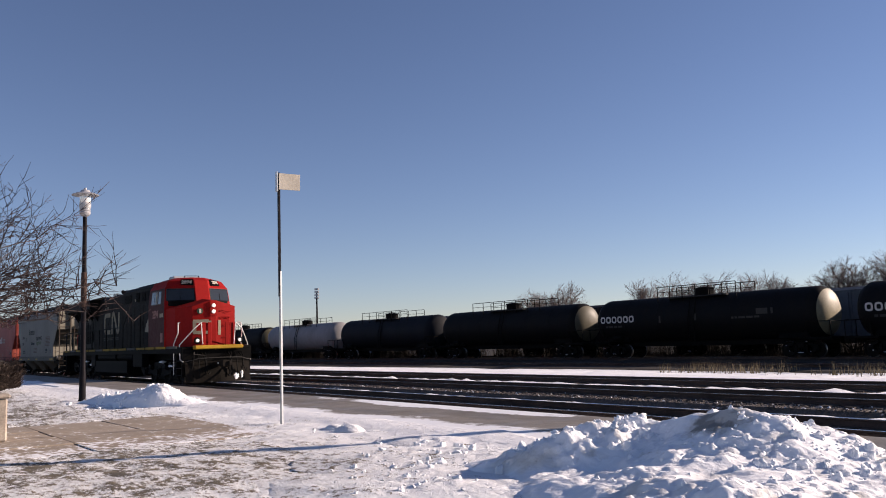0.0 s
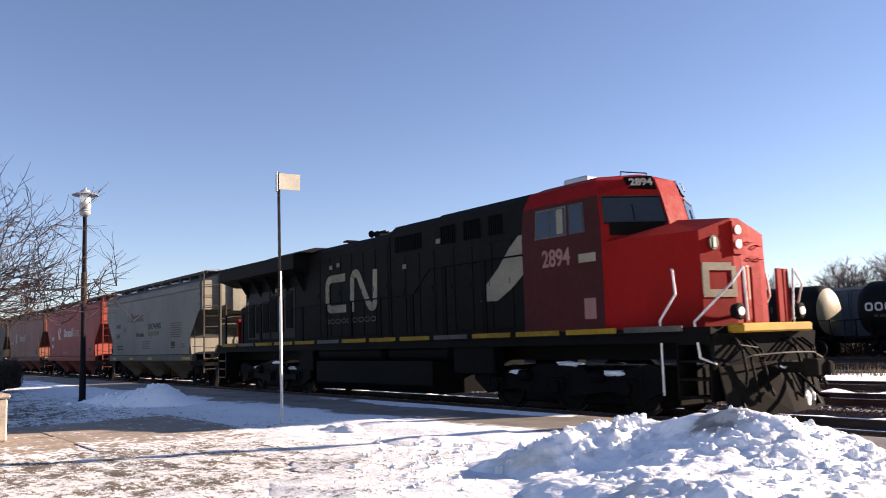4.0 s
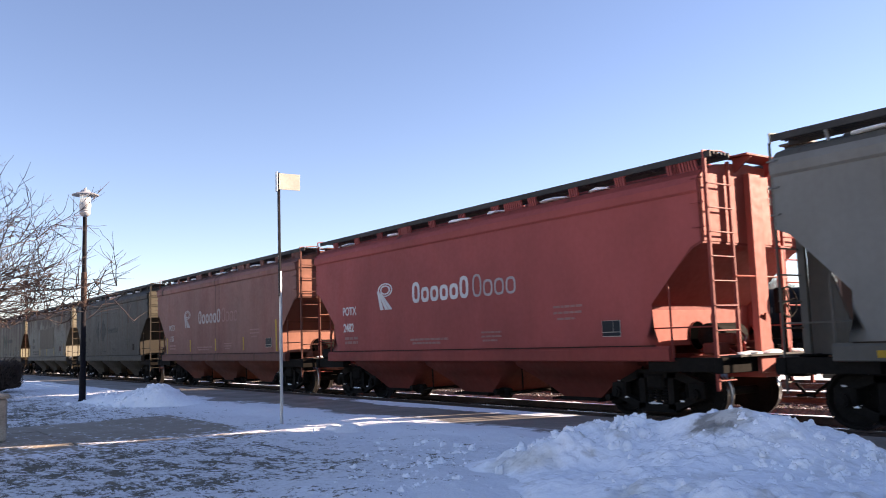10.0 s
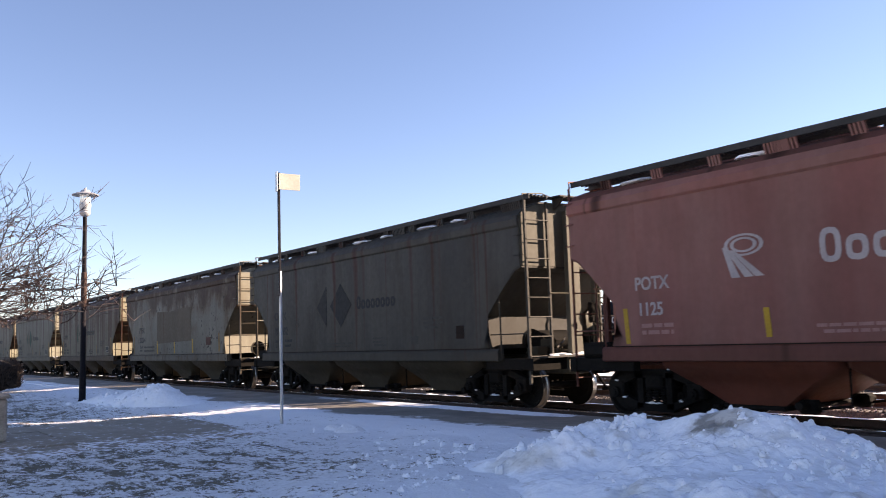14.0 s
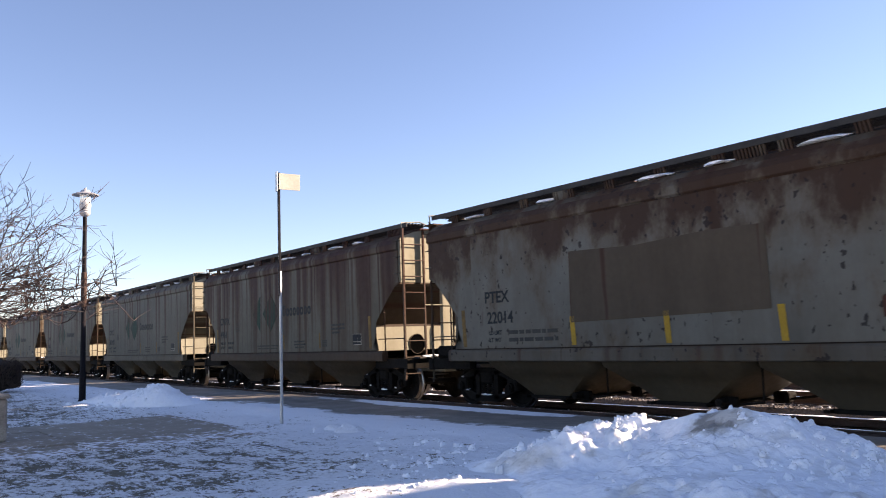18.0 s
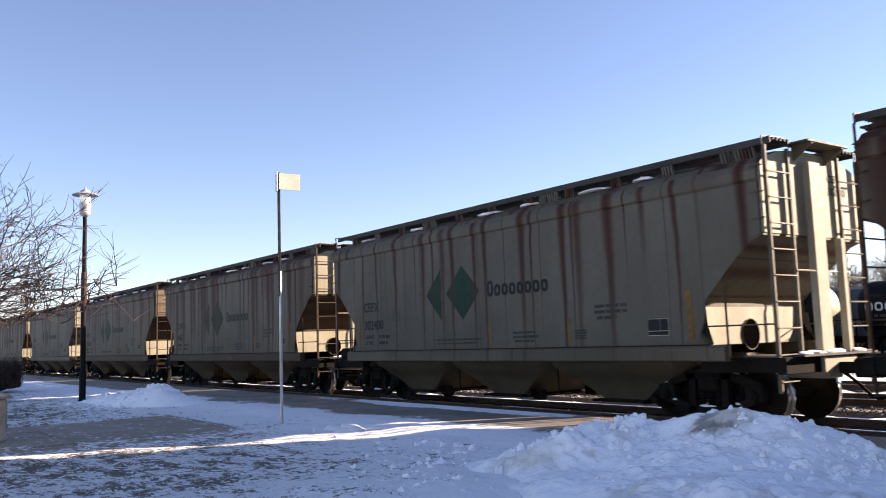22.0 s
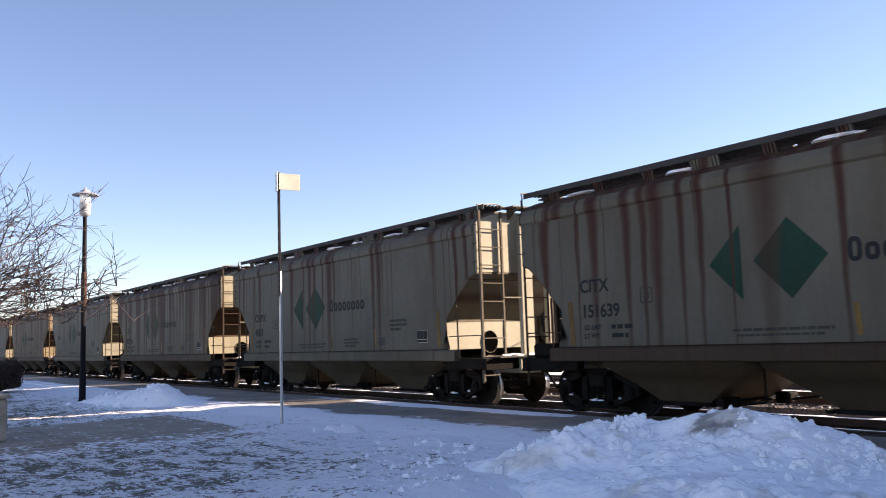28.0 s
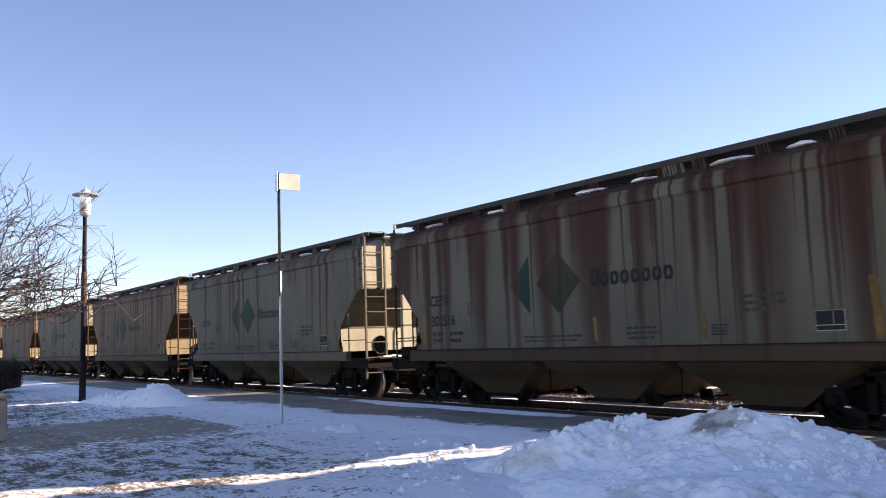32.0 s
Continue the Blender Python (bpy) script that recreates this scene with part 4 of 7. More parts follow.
        box(bm, c, d, -1.45, 1.45, 0.84, 1.10, 0.01)
        part("end_sill", bm, M["underframe"], t)
        bm = bmesh.new()
        box(bm, a, b, -0.22, 0.22, 0.72, 1.096, 0.02)
        a, b = sorted((e * 7.143, e * 7.22))
        box(bm, a, b, -0.5, 0.5, 0.80, 1.09, 0.02)
        part("draft_sill", bm, end_paint, t)
        bm = bmesh.new()
        c, d = sorted((e * 6.9, e * 7.28))
        for k in range(31):
            y = -1.15 + k * 0.073
            box(bm, c, d, y, y + 0.03, 1.10, 1.135)
        box(bm, c, c + 0.03, -1.15, 1.06, 1.10, 1.135)
        box(bm, d - 0.03, d, -1.15, 1.06, 1.10, 1.135)
        deck = part("end_platform", bm, M["grating"], t)
        if e > 0:
            for k in range(3):
                bm = bmesh.new()
                bmesh.ops.create_icosphere(bm, subdivisions=2, radius=1.0)
                for v in bm.verts:
                    q = 1 + 0.5 * noise.noise(v.co * 1.5 + Vector((k * 2.7, 1.0, 0)))
                    v.co = Vector((v.co.x * 0.15 * q, v.co.y * (0.32 - 0.08 * k) * q, max(-0.01, v.co.z * 0.06 * q)))
                lump = part("packed_snow", bm, M["snow"], deck, "snow lying on the end platform", smooth=True)
                lump.location = (7.08, (-0.62, 0.05, 0.75)[k], 1.137)
        coupler(t, e * 7.0, e)
    # brake gear stands on the leading or trailing end
    e = 1 if brake_front else -1
    bm = bmesh.new()
    xb = e * (L2 + 0.22)
    n = 16
    ring = [(xb, 0.55 + 0.27 * math.cos(2 * math.pi * k / n), 2.02 + 0.27 * math.sin(2 * math.pi * k / n)) for k in range(n + 1)]
    pipe(bm, ring, 0.016, 5)
    for k in range(4):
        a = 2 * math.pi * k / 4 + 0.3
        rod(bm, (xb - e * 0.05, 0.55, 2.02), (xb, 0.55 + 0.27 * math.cos(a), 2.02 + 0.27 * math.sin(a)), 0.012, 4)
    part("brake_wheel", bm, M["underframe"], t)
    bm = bmesh.new()
    a, b = sorted((e * (L2 + 0.02), e * (L2 + 0.16)))
    box(bm, a, b, 0.40, 0.70, 1.82, 2.28, 0.03)
    rod(bm, (e * (L2 + 0.2), 0.45, 1.82), (e * (L2 + 0.2), 0.45, 1.1), 0.02, 5)
    part("brake_housing", bm, M["underframe"], t)
    bm = bmesh.new()
    lathe(bm, [(0.05, -1.05), (0.23, -0.98), (0.23, -0.1), (0.05, -0.03)], 16, "y", (e * 6.1, 0.6, 1.46))
    part("air_reservoir", bm, M["underframe"], t, "round brake air tank under the slope sheet")
    bm = bmesh.new()
    lathe(bm, [(0.04, 0), (0.16, 0.04), (0.16, 0.34), (0.05, 0.40)], 12, "x", (e * 5.75 if e > 0 else e * 5.75 - 0.4, 0.5, 1.45))
    box(bm, min(e * 5.9, e * 6.3), max(e * 5.9, e * 6.3), 0.2, 0.9, 1.15, 1.30, 0.02)
    pipe(bm, [(e * 6.3, -0.9, 1.2), (e * 6.5, -0.4, 1.28), (e * 6.7, 0.3, 1.2), (e * 7.0, 0.3, 0.95)], 0.022, 5)
    part("brake_valve", bm, bay_paint, t)
    for k, pts in enumerate(((( 6.1, -0.1, 1.25), (6.5, -0.5, 1.30), (6.8, -0.55, 1.12)), ((6.4, 0.2, 1.5), (6.75, -0.2, 1.42), (7.0, -0.62, 1.30), (7.02, -0.62, 1.08)), ((7.1, -0.1, 1.82), (6.9, 0.1, 1.4), (6.5, 0.4, 1.3)), ((7.1, 0.57, 1.2), (7.25, 0.3, 0.95), (7.35, 0.2, 0.6)))):
        bm = bmesh.new()
        pipe(bm, [(e * a, b, c) for a, b, c in pts], 0.022, 5)
        part("brake_pipe", bm, trim, t)
    for y, z, w in ((-0.75, 1.14, 0.16), (0.35, 1.14, 0.2), (-0.42, 1.30, 0.1)):
        bm = bmesh.new()
        box(bm, min(e * 6.35, e * 6.7), max(e * 6.35, e * 6.7), y - w, y + w, z, z + 0.2, 0.03)
        part("brake_box", bm, bay_paint, t)
    # stays and a dusty box below the trailing slope sheet
    if not round_end:
        for y in (-0.95, 0.95):
            bm = bmesh.new()
            prism(bm, [(-6.02, 1.10), (-5.672, 1.10), (-5.672, 2.02), (-6.02, 2.30)], y - 0.02, y + 0.02, "y")
            part("end_gusset", bm, trim, t)
            bm = bmesh.new()
            box(bm, -6.60, -6.50, y - 0.05, y + 0.05, 1.10, 2.72, 0.008)
            part("end_stay", bm, trim, t)
        bm = bmesh.new()
        box(bm, -6.85, -6.12, -1.40, -0.55, 1.102, 1.40, 0.05)
        box(bm, -6.75, -6.25, -1.44, -1.38, 1.16, 1.34, 0.02)
        part("equipment_box", bm, M["underframe"], t, "dark dusty box on the end sill")
    # discharge bays below the sill
    for i in range(3):
        bm = bmesh.new()
        c = (i - 1) * 3.4
        loft = []
        for half_x, half_y, z in ((1.695, 1.42, 1.10), (1.68, 1.33, 0.94), (1.38, 1.18, 0.76), (0.98, 1.03, 0.54), (0.64, 0.94, 0.34), (0.55, 0.92, 0.30)):
            ring = []
            for px, py in ((-1, -0.86), (-0.9, -1), (0.9, -1), (1, -0.86), (1, 0.86), (0.9, 1), (-0.9, 1), (-1, 0.86)):
                ring.append(bm.verts.new((c + px * half_x, py * half_y, z)))
            loft.append(ring)
        for a, b in zip(loft, loft[1:]):
            for k in range(8):
                bm.faces.new((a[k], a[(k + 1) % 8], b[(k + 1) % 8], b[k]))
        bm.faces.new(loft[0][::-1])
        bm.faces.new(loft[-1])
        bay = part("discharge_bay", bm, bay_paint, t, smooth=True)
        bm = bmesh.new()
        box(bm, c - 0.60, c + 0.60, -0.98, 0.98, 0.24, 0.31, 0.01)
        box(bm, c - 0.70, c - 0.60, -1.1, 1.1, 0.25, 0.30)
        rod(bm, (c + 0.62, -1.15, 0.275), (c + 0.62, 1.15, 0.275), 0.03, 6)
        part("outlet_gate", bm, M["underframe"], bay)
        for s in (-1, 1):
            bm = bmesh.new()
            box(bm, c + 0.70, c + 1.02, s * 0.80 - 0.10, s * 0.80 + 0.10, 0.20, 0.42, 0.04)
            rod(bm, (c + 0.86, s * 0.70, 0.34), (c + 0.86, s * 1.12, 0.34), 0.07, 8)
            rod(bm, (c + 1.0, s * 0.8, 0.28), (c + 1.62, s * 0.95, 0.36), 0.022, 5)
            rod(bm, (c + 1.62, s * 0.95, 0.36), (c + 1.66, s * 1.0, 0.98), 0.018, 5)
            part("gate_gear", bm, M["underframe"], bay, "dusty toothed gate gear")
    bm = bmesh.new()
    box(bm, -5.6, 5.6, -0.16, 0.16, 0.86, 1.14)
    pipe(bm, [(-6, -0.9, 0.98), (6, -0.9, 0.98)], 0.03, 6)
    part("centre_sill", bm, trim, t)
    for e in (-1, 1):
        truck(t, e * 5.4)
    return t

# ---- paints of the train ----
M["loco_grey"] = car_paint("dark weathered locomotive grey", (0.0088, 0.0089, 0.0086), 0.0, 0.35, 5.0, fade=(0.0125, 0.011, 0.009), fade_amount=0.5, sheen=0.06)
M["loco_red"] = car_paint("locomotive red", (0.30, 0.0095, 0.0075), 0.0, 0.15, 5.0, sheen=0.08)
# darker copy of the red: soot, and the shade on the cab's sides
M["loco_soot_shade_red"] = car_paint("sooty locomotive red darkened for shade", (0.066, 0.005, 0.004), 0.0, 0.4, 5.0, fade=(0.026, 0.005, 0.004), fade_amount=0.5)
M["loco_dull"] = plain("grimy pale emblem paint", (0.23, 0.195, 0.13), 0.7, 0, 0.4, 3)
M["panel_grey"] = plain("dusty grey panel paint", (0.024, 0.023, 0.021), 0.7, 0, 0.3, 4)
M["loco_web"] = plain("worn grey mark paint", (0.085, 0.080, 0.066), 0.7, 0, 0.3, 3)
M["deck_yellow"] = plain("grimy yellow edge paint", (0.25, 0.15, 0.012), 0.7, 0, 0.35, 4)
M["deck_white"] = plain("grimy white edge paint", (0.085, 0.08, 0.07), 0.7, 0, 0.4, 4)
M["loco_white"] = plain("dusty white emblem paint", (0.26, 0.225, 0.16), 0.6, 0, 0.18, 5)
M["handrail_white"] = plain("white handrail paint", (0.62, 0.60, 0.57), 0.5, 0, 0.15, 9)
M["hollow"] = matt("unlit hollow", (0.002, 0.002, 0.002), 1.0, 0, 0.2, 9)
M["hollow"].node_tree.nodes["Principled BSDF"].inputs["Specular IOR Level"].default_value = 0.0
M["grille"] = matt("black louvres", (0.003, 0.003, 0.003), 0.6, 0, 0.3, 9)
M["green"] = plain("faded green emblem paint", (0.0065, 0.040, 0.025), 0.6, 0, 0.25, 6)
M["faint_white"] = plain("thin faded white lettering", (0.34, 0.29, 0.27), 0.7, 0, 0.15, 9)
M["faint_rose"] = plain("worn pale lettering on red paint", (0.27, 0.14, 0.12), 0.7, 0, 0.15, 9)
M["faint_dark"] = plain("thin faded dark lettering", (0.045, 0.042, 0.036), 0.7, 0, 0.2, 9)
M["patch_brown"] = car_paint("dull brown patch paint", (0.085, 0.062, 0.040), 0.2, 0.35)
M["label_brown"] = plain("red-brown panel", (0.06, 0.022, 0.014), 0.7, 0, 0.25, 9)
M["brown_print"] = plain("thin red-brown lettering", (0.095, 0.06, 0.05), 0.7, 0, 0.2, 9)
M["grey_print"] = plain("pale grey green lettering", (0.085, 0.105, 0.055), 0.7, 0, 0.2, 9)

CREAM, CREAM_TRIM = (0.150, 0.138, 0.102), (0.080, 0.049, 0.029)


def paint_of(*args, **more):
    """A recipe from which each car mixes its own paint, so that no two cars wear alike."""
    return args, more


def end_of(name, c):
    """Paint of the ends, mixed brighter than the sides to stand for sunlight."""
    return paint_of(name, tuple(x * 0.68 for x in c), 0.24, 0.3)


RECIPES = {
    "grey": (paint_of("light grey car paint", (0.255, 0.245, 0.215), 0.0, 0.12), paint_of("light grey sill paint", (0.13, 0.12, 0.098), 0.15, 0.25), paint_of("tan dusted bay paint", (0.17, 0.12, 0.068), 0.2, 0.4), end_of("grey end paint", (0.46, 0.43, 0.35))),
    "red": (paint_of("bright red car paint", (0.46, 0.092, 0.078), 0.0, 0.12), paint_of("red sill paint", (0.36, 0.06, 0.045), 0.05, 0.2), paint_of("red dusted bay paint", (0.26, 0.05, 0.034), 0.15, 0.4), end_of("red end paint", (0.60, 0.13, 0.092))),
    "faded": (paint_of("faded red-brown car paint", (0.33, 0.122, 0.095), 0.14, 0.22, fade=(0.25, 0.125, 0.098), fade_amount=0.8), paint_of("faded red sill paint", (0.18, 0.062, 0.044), 0.2, 0.3), paint_of("dusted red bay paint", (0.26, 0.075, 0.045), 0.2, 0.4), end_of("faded red end paint", (0.54, 0.22, 0.150))),
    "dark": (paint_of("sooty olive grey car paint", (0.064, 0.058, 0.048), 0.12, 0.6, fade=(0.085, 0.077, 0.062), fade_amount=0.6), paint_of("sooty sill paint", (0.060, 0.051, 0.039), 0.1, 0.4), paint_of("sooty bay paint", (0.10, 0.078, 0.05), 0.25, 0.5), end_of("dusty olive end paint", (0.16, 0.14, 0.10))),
    "rotted": (paint_of("peeling white car paint", (0.195, 0.186, 0.152), 0.10, 0.25, fade=(0.13, 0.115, 0.085), fade_amount=0.3, spots=1.1), paint_of("rusty white sill paint", (0.13, 0.112, 0.085), 0.4, 0.4, spots=0.5), paint_of("dusted bay paint", (0.12, 0.092, 0.056), 0.3, 0.4), end_of("peeling white end paint", (0.48, 0.44, 0.34))),
    "streaked": (paint_of("cream paint heavily streaked with rust", (0.170, 0.155, 0.112), 0.90, 0.2, 8.0, rust_colour=(0.034, 0.0090, 0.0042)), paint_of("rusty cream sill paint", CREAM_TRIM, 0.7, 0.35), paint_of("dusted cream bay paint", (0.108, 0.074, 0.042), 0.4, 0.4), end_of("stained cream end paint", (0.46, 0.42, 0.30))),
    "cream": (paint_of("cream paint streaked with rust", CREAM, 0.55, 0.22, 8.0), paint_of("stained cream sill paint", CREAM_TRIM, 0.5, 0.35), paint_of("dusted cream bay paint", (0.115, 0.080, 0.046), 0.3, 0.4), end_of("cream end paint", (0.50, 0.46, 0.34))),
    "pale": (paint_of("pale cream paint with a few rust runs", (0.155, 0.146, 0.112), 0.42, 0.2, 8.0), paint_of("stained pale sill paint", (0.145, 0.122, 0.085), 0.35, 0.3), paint_of("dusted pale bay paint", (0.125, 0.10, 0.062), 0.3, 0.4), end_of("pale cream end paint", (0.50, 0.47, 0.36))),
    "brown": (paint_of("cream paint browned by rust all over", (0.155, 0.118, 0.078), 0.75, 0.3, 9.0, fade=(0.15, 0.08, 0.048), fade_amount=0.6), paint_of("rust brown sill paint", (0.085, 0.058, 0.036), 0.6, 0.35), paint_of("dusted brown bay paint", (0.10, 0.075, 0.046), 0.4, 0.4), end_of("browned cream end paint", (0.42, 0.33, 0.21))),
}


SIDE_SHADE = 0.75      # shade on the sides and sills, put into their paint as a factor


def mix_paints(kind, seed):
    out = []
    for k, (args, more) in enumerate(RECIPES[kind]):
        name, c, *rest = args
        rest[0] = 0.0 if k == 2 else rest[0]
        # shade is mixed into sides, sills and, more strongly, the bays
        out.append(car_paint(name, tuple(x * (SIDE_SHADE if k < 2 else 0.62 if k == 2 else 1.0) for x in c), *rest, **more, seed=seed + 0.37 * k))
    return out


SIDE = -W2 - 0.008      # plane of what is painted on a hopper's side


def flat(name, pts, material, parent, y=SIDE, depth=0.006, label=""):
    """A painted mark: an outline of (x, z) on the near side."""
    bm = bmesh.new()
    prism(bm, pts, y - depth, y, "y")
    return part(name, bm, material, parent, label)


def bars(name, rows, material, parent, y=SIDE, label=""):
    """Unreadable small print: each row x, z, length, height, split in word-long bars."""
    bm = bmesh.new()
    rnd = random.Random(len(rows) * 7 + int(rows[0][0] * 10))
    for x, z, ln, h in rows:
        at, end = x, x + ln
        while at < end:
            w = min(end - at, h * rnd.uniform(1.2, 4.5))
            box(bm, at, at + w, y - 0.005, y, z, z + h)
            at += w + h * 0.6
    return tagged(part(name, bm, material, parent), label, kind="stuff")


def word_shape(parent, x, z, ln, h, material, heights, y=SIDE, name="name_mark", label="", stroke=0.15):
    """A brand name as plain rings, one for each letter, of its height (C: a tall ring, s: a small one)."""
    step = ln / len(heights)
    top = None
    for i, k in enumerate(heights):
        a, w = x + i * step, step * 0.84
        tall = h if k == "C" else 0.72 * h
        bm = bmesh.new()
        n, t = 14, stroke * h
        cx, cz = a + w / 2, z + tall / 2
        rings = []
        for r1, r2, yy in ((w / 2, tall / 2, y - 0.005), (max(0.01, w / 2 - t), max(0.01, tall / 2 - t), y - 0.005), (max(0.01, w / 2 - t), max(0.01, tall / 2 - t), y), (w / 2, tall / 2, y)):
            ring = []
            for q in range(n):
                ca, sa = math.cos(2 * math.pi * (q + 0.5) / n), math.sin(2 * math.pi * (q + 0.5) / n)
                ring.append(bm.verts.new((cx + math.copysign(abs(ca) ** 0.7, ca) * r1, yy, cz + math.copysign(abs(sa) ** 0.7, sa) * r2)))
            rings.append(ring)
        for p, q in zip(rings, rings[1:] + rings[:1]):
            for e in range(n):
                bm.faces.new((p[e], p[(e + 1) % n], q[(e + 1) % n], q[e]))
        ob = part(name if top is None else "letter_ring", bm, material, parent if top is None else top, label if top is None else "")
        top = top or ob
    return top


def text(parent, words, x, z, size, material, y=SIDE, stretch=1.0, lean=0):
    if words:
        lettering(words, size, material, parent, pose(x, y, z, 90, 0, 0), 0.003, stretch)


def placard(parent, x, z, w=0.52, h=0.42):
    """A dark data panel with a thin pale border and one pale dividing line."""
    p = flat("placard", [(x, z), (x + w, z), (x + w, z + h), (x, z + h)], M["sign_face"], parent, label="dark data panel with a pale border")
    for a, b, c, d in ((0.02, 0.60, 0.30, 0.98), (0.63, 0.98, 0.30, 0.98), (0.02, 0.98, 0.04, 0.26)):
        flat("placard_field", [(x + w * a, z + h * c), (x + w * b, z + h * c), (x + w * b, z + h * d), (x + w * a, z + h * d)], M["dark_print"], p, SIDE - 0.007)


def load_box(t, x, z, material):
    """A small square outline round a short word."""
    bm = bmesh.new()
    for a, b, c, d in ((0, 0.02, 0, 0.28), (0.26, 0.28, 0, 0.28), (0.02, 0.26, 0, 0.02), (0.02, 0.26, 0.26, 0.28), (0.07, 0.21, 0.09, 0.13), (0.07, 0.21, 0.16, 0.19)):
        box(bm, x + a, x + b, SIDE - 0.005, SIDE, z + c, z + d)
    tagged(part("load_box", bm, material, t), kind="stuff")


def stripe(parent, x, z0, z1, material=None, w=0.12):
    flat("reflector_stripe", [(x, z1), (x + w, z1), (x + w + (z1 - z0) * 0.06, z0), (x + (z1 - z0) * 0.06, z0)], material or M["yellow"], parent)


def diamond_emblem(t, x, z, ink, colour):
    """Half diamond and diamond."""
    flat("emblem", [(x, z), (x + 0.62, z + 0.62), (x + 1.24, z), (x + 0.62, z - 0.62)], ink, t, label=colour + " diamond emblem")
    flat("emblem", [(x - 0.82, z), (x - 0.22, z + 0.6), (x - 0.22, z - 0.6)], ink, t, label=colour + " half diamond emblem")


def swirl_emblem(t, x, z, h, material):
    """A fan of three legs under an oval of rings."""
    for k in range(3):
        flat("emblem", [(x + k * h * 0.10, z + h * 0.62), (x + k * h * 0.10 + h * 0.10, z + h * 0.62), (x + h * 0.36 + k * h * 0.26 + h * 0.14, z), (x + h * 0.36 + k * h * 0.26 - h * 0.08, z)] if k else
             [(x, z + h * 0.7), (x + h * 0.1, z + h * 0.7), (x + h * 0.42, z), (x + h * 0.2, z)], material, t)
    for r in (0.5, 0.34):
        n = 18
        bm = bmesh.new()
        rings = []
        for g, y in ((r, SIDE - 0.005), (r - 0.09, SIDE - 0.005), (r - 0.09, SIDE), (r, SIDE)):
            rings.append([bm.verts.new((x + h * 0.55 + math.cos(2 * math.pi * k / n) * h * g, y, z + h * 0.72 + math.sin(2 * math.pi * k / n) * h * g * 0.5)) for k in range(n)])
        for a, b in zip(rings, rings[1:] + rings[:1]):
            for k in range(n):
                bm.faces.new((a[k], a[(k + 1) % n], b[(k + 1) % n], b[k]))
        part("emblem", bm, material, t)


def canpotash_side(t, mark, number, faint=False, emblem="green", rust=0.5, seed=1.0):
    """Emblem, name and data print of the cream cars, under the same runs of rust as the side."""
    ink = M["faint_dark"] if faint else M["dark_print"]
    if emblem:
        worn = car_paint("rust-run emblem paint", (0.0065, 0.040, 0.025) if emblem == "green" else (0.014, 0.014, 0.014), rust, 0.3, 8.0, seed=seed)
        diamond_emblem(t, -1.45, 2.62, worn, "green" if emblem == "green" else "dark")
        word_shape(t, 0.08, 2.46, 2.0, 0.36, ink, "Csssssss", label="dark painted name mark", stroke=0.19)
    text(t, mark, -5.27, 2.36, 0.34, ink, stretch=0.95)
    text(t, number, -5.25, 1.88, 0.34, ink, stretch=0.95)
    text(t, "LD LMT", -5.2, 1.64, 0.13, ink)
    text(t, "LT WT", -5.2, 1.48, 0.13, ink)
    load_box(t, -3.78, 2.08, M["faint_dark"])
    bars("data_print", [(-4.5, 1.645, 0.5, 0.08), (-4.5, 1.485, 0.4, 0.08)], ink, t)
    bars("data_print", [(-1.9, 1.52, 1.7, 0.045), (-1.85, 1.44, 1.5, 0.035)], M["faint_dark"], t)
    bars("data_print", [(0.9, 1.62, 0.7, 0.05), (0.9, 1.53, 0.8, 0.05), (0.95, 1.44, 0.6, 0.05)], M["faint_dark"], t)
    bars("data_print", [(3.3, 2.05, 0.8, 0.06), (3.3, 1.94, 0.8, 0.06), (3.35, 1.83, 0.5, 0.06)], M["faint_dark"], t)
    bars("data_print", [(2.75, 1.47 + 0.05 * k, 0.3, 0.035) for k in range(4)], M["faint_dark"], t)
    if emblem == "dark_print":
        flat("placard", [(4.62, 1.56), (4.92, 1.56), (4.92, 1.86), (4.62, 1.86)], M["seam"], t, label="blackened data panel")
        return
    placard(t, 4.57, 1.49, 0.45, 0.30)
    stripe(t, 5.40, 1.38, 2.25, M["yellow_old"])
    stripe(t, -5.62, 1.36, 2.2, M["yellow_old"])
    stripe(t, 0.1, 1.42, 1.88, M["yellow_old"], 0.08)
    stripe(t, 2.55, 1.42, 1.88, M["yellow_old"], 0.08)


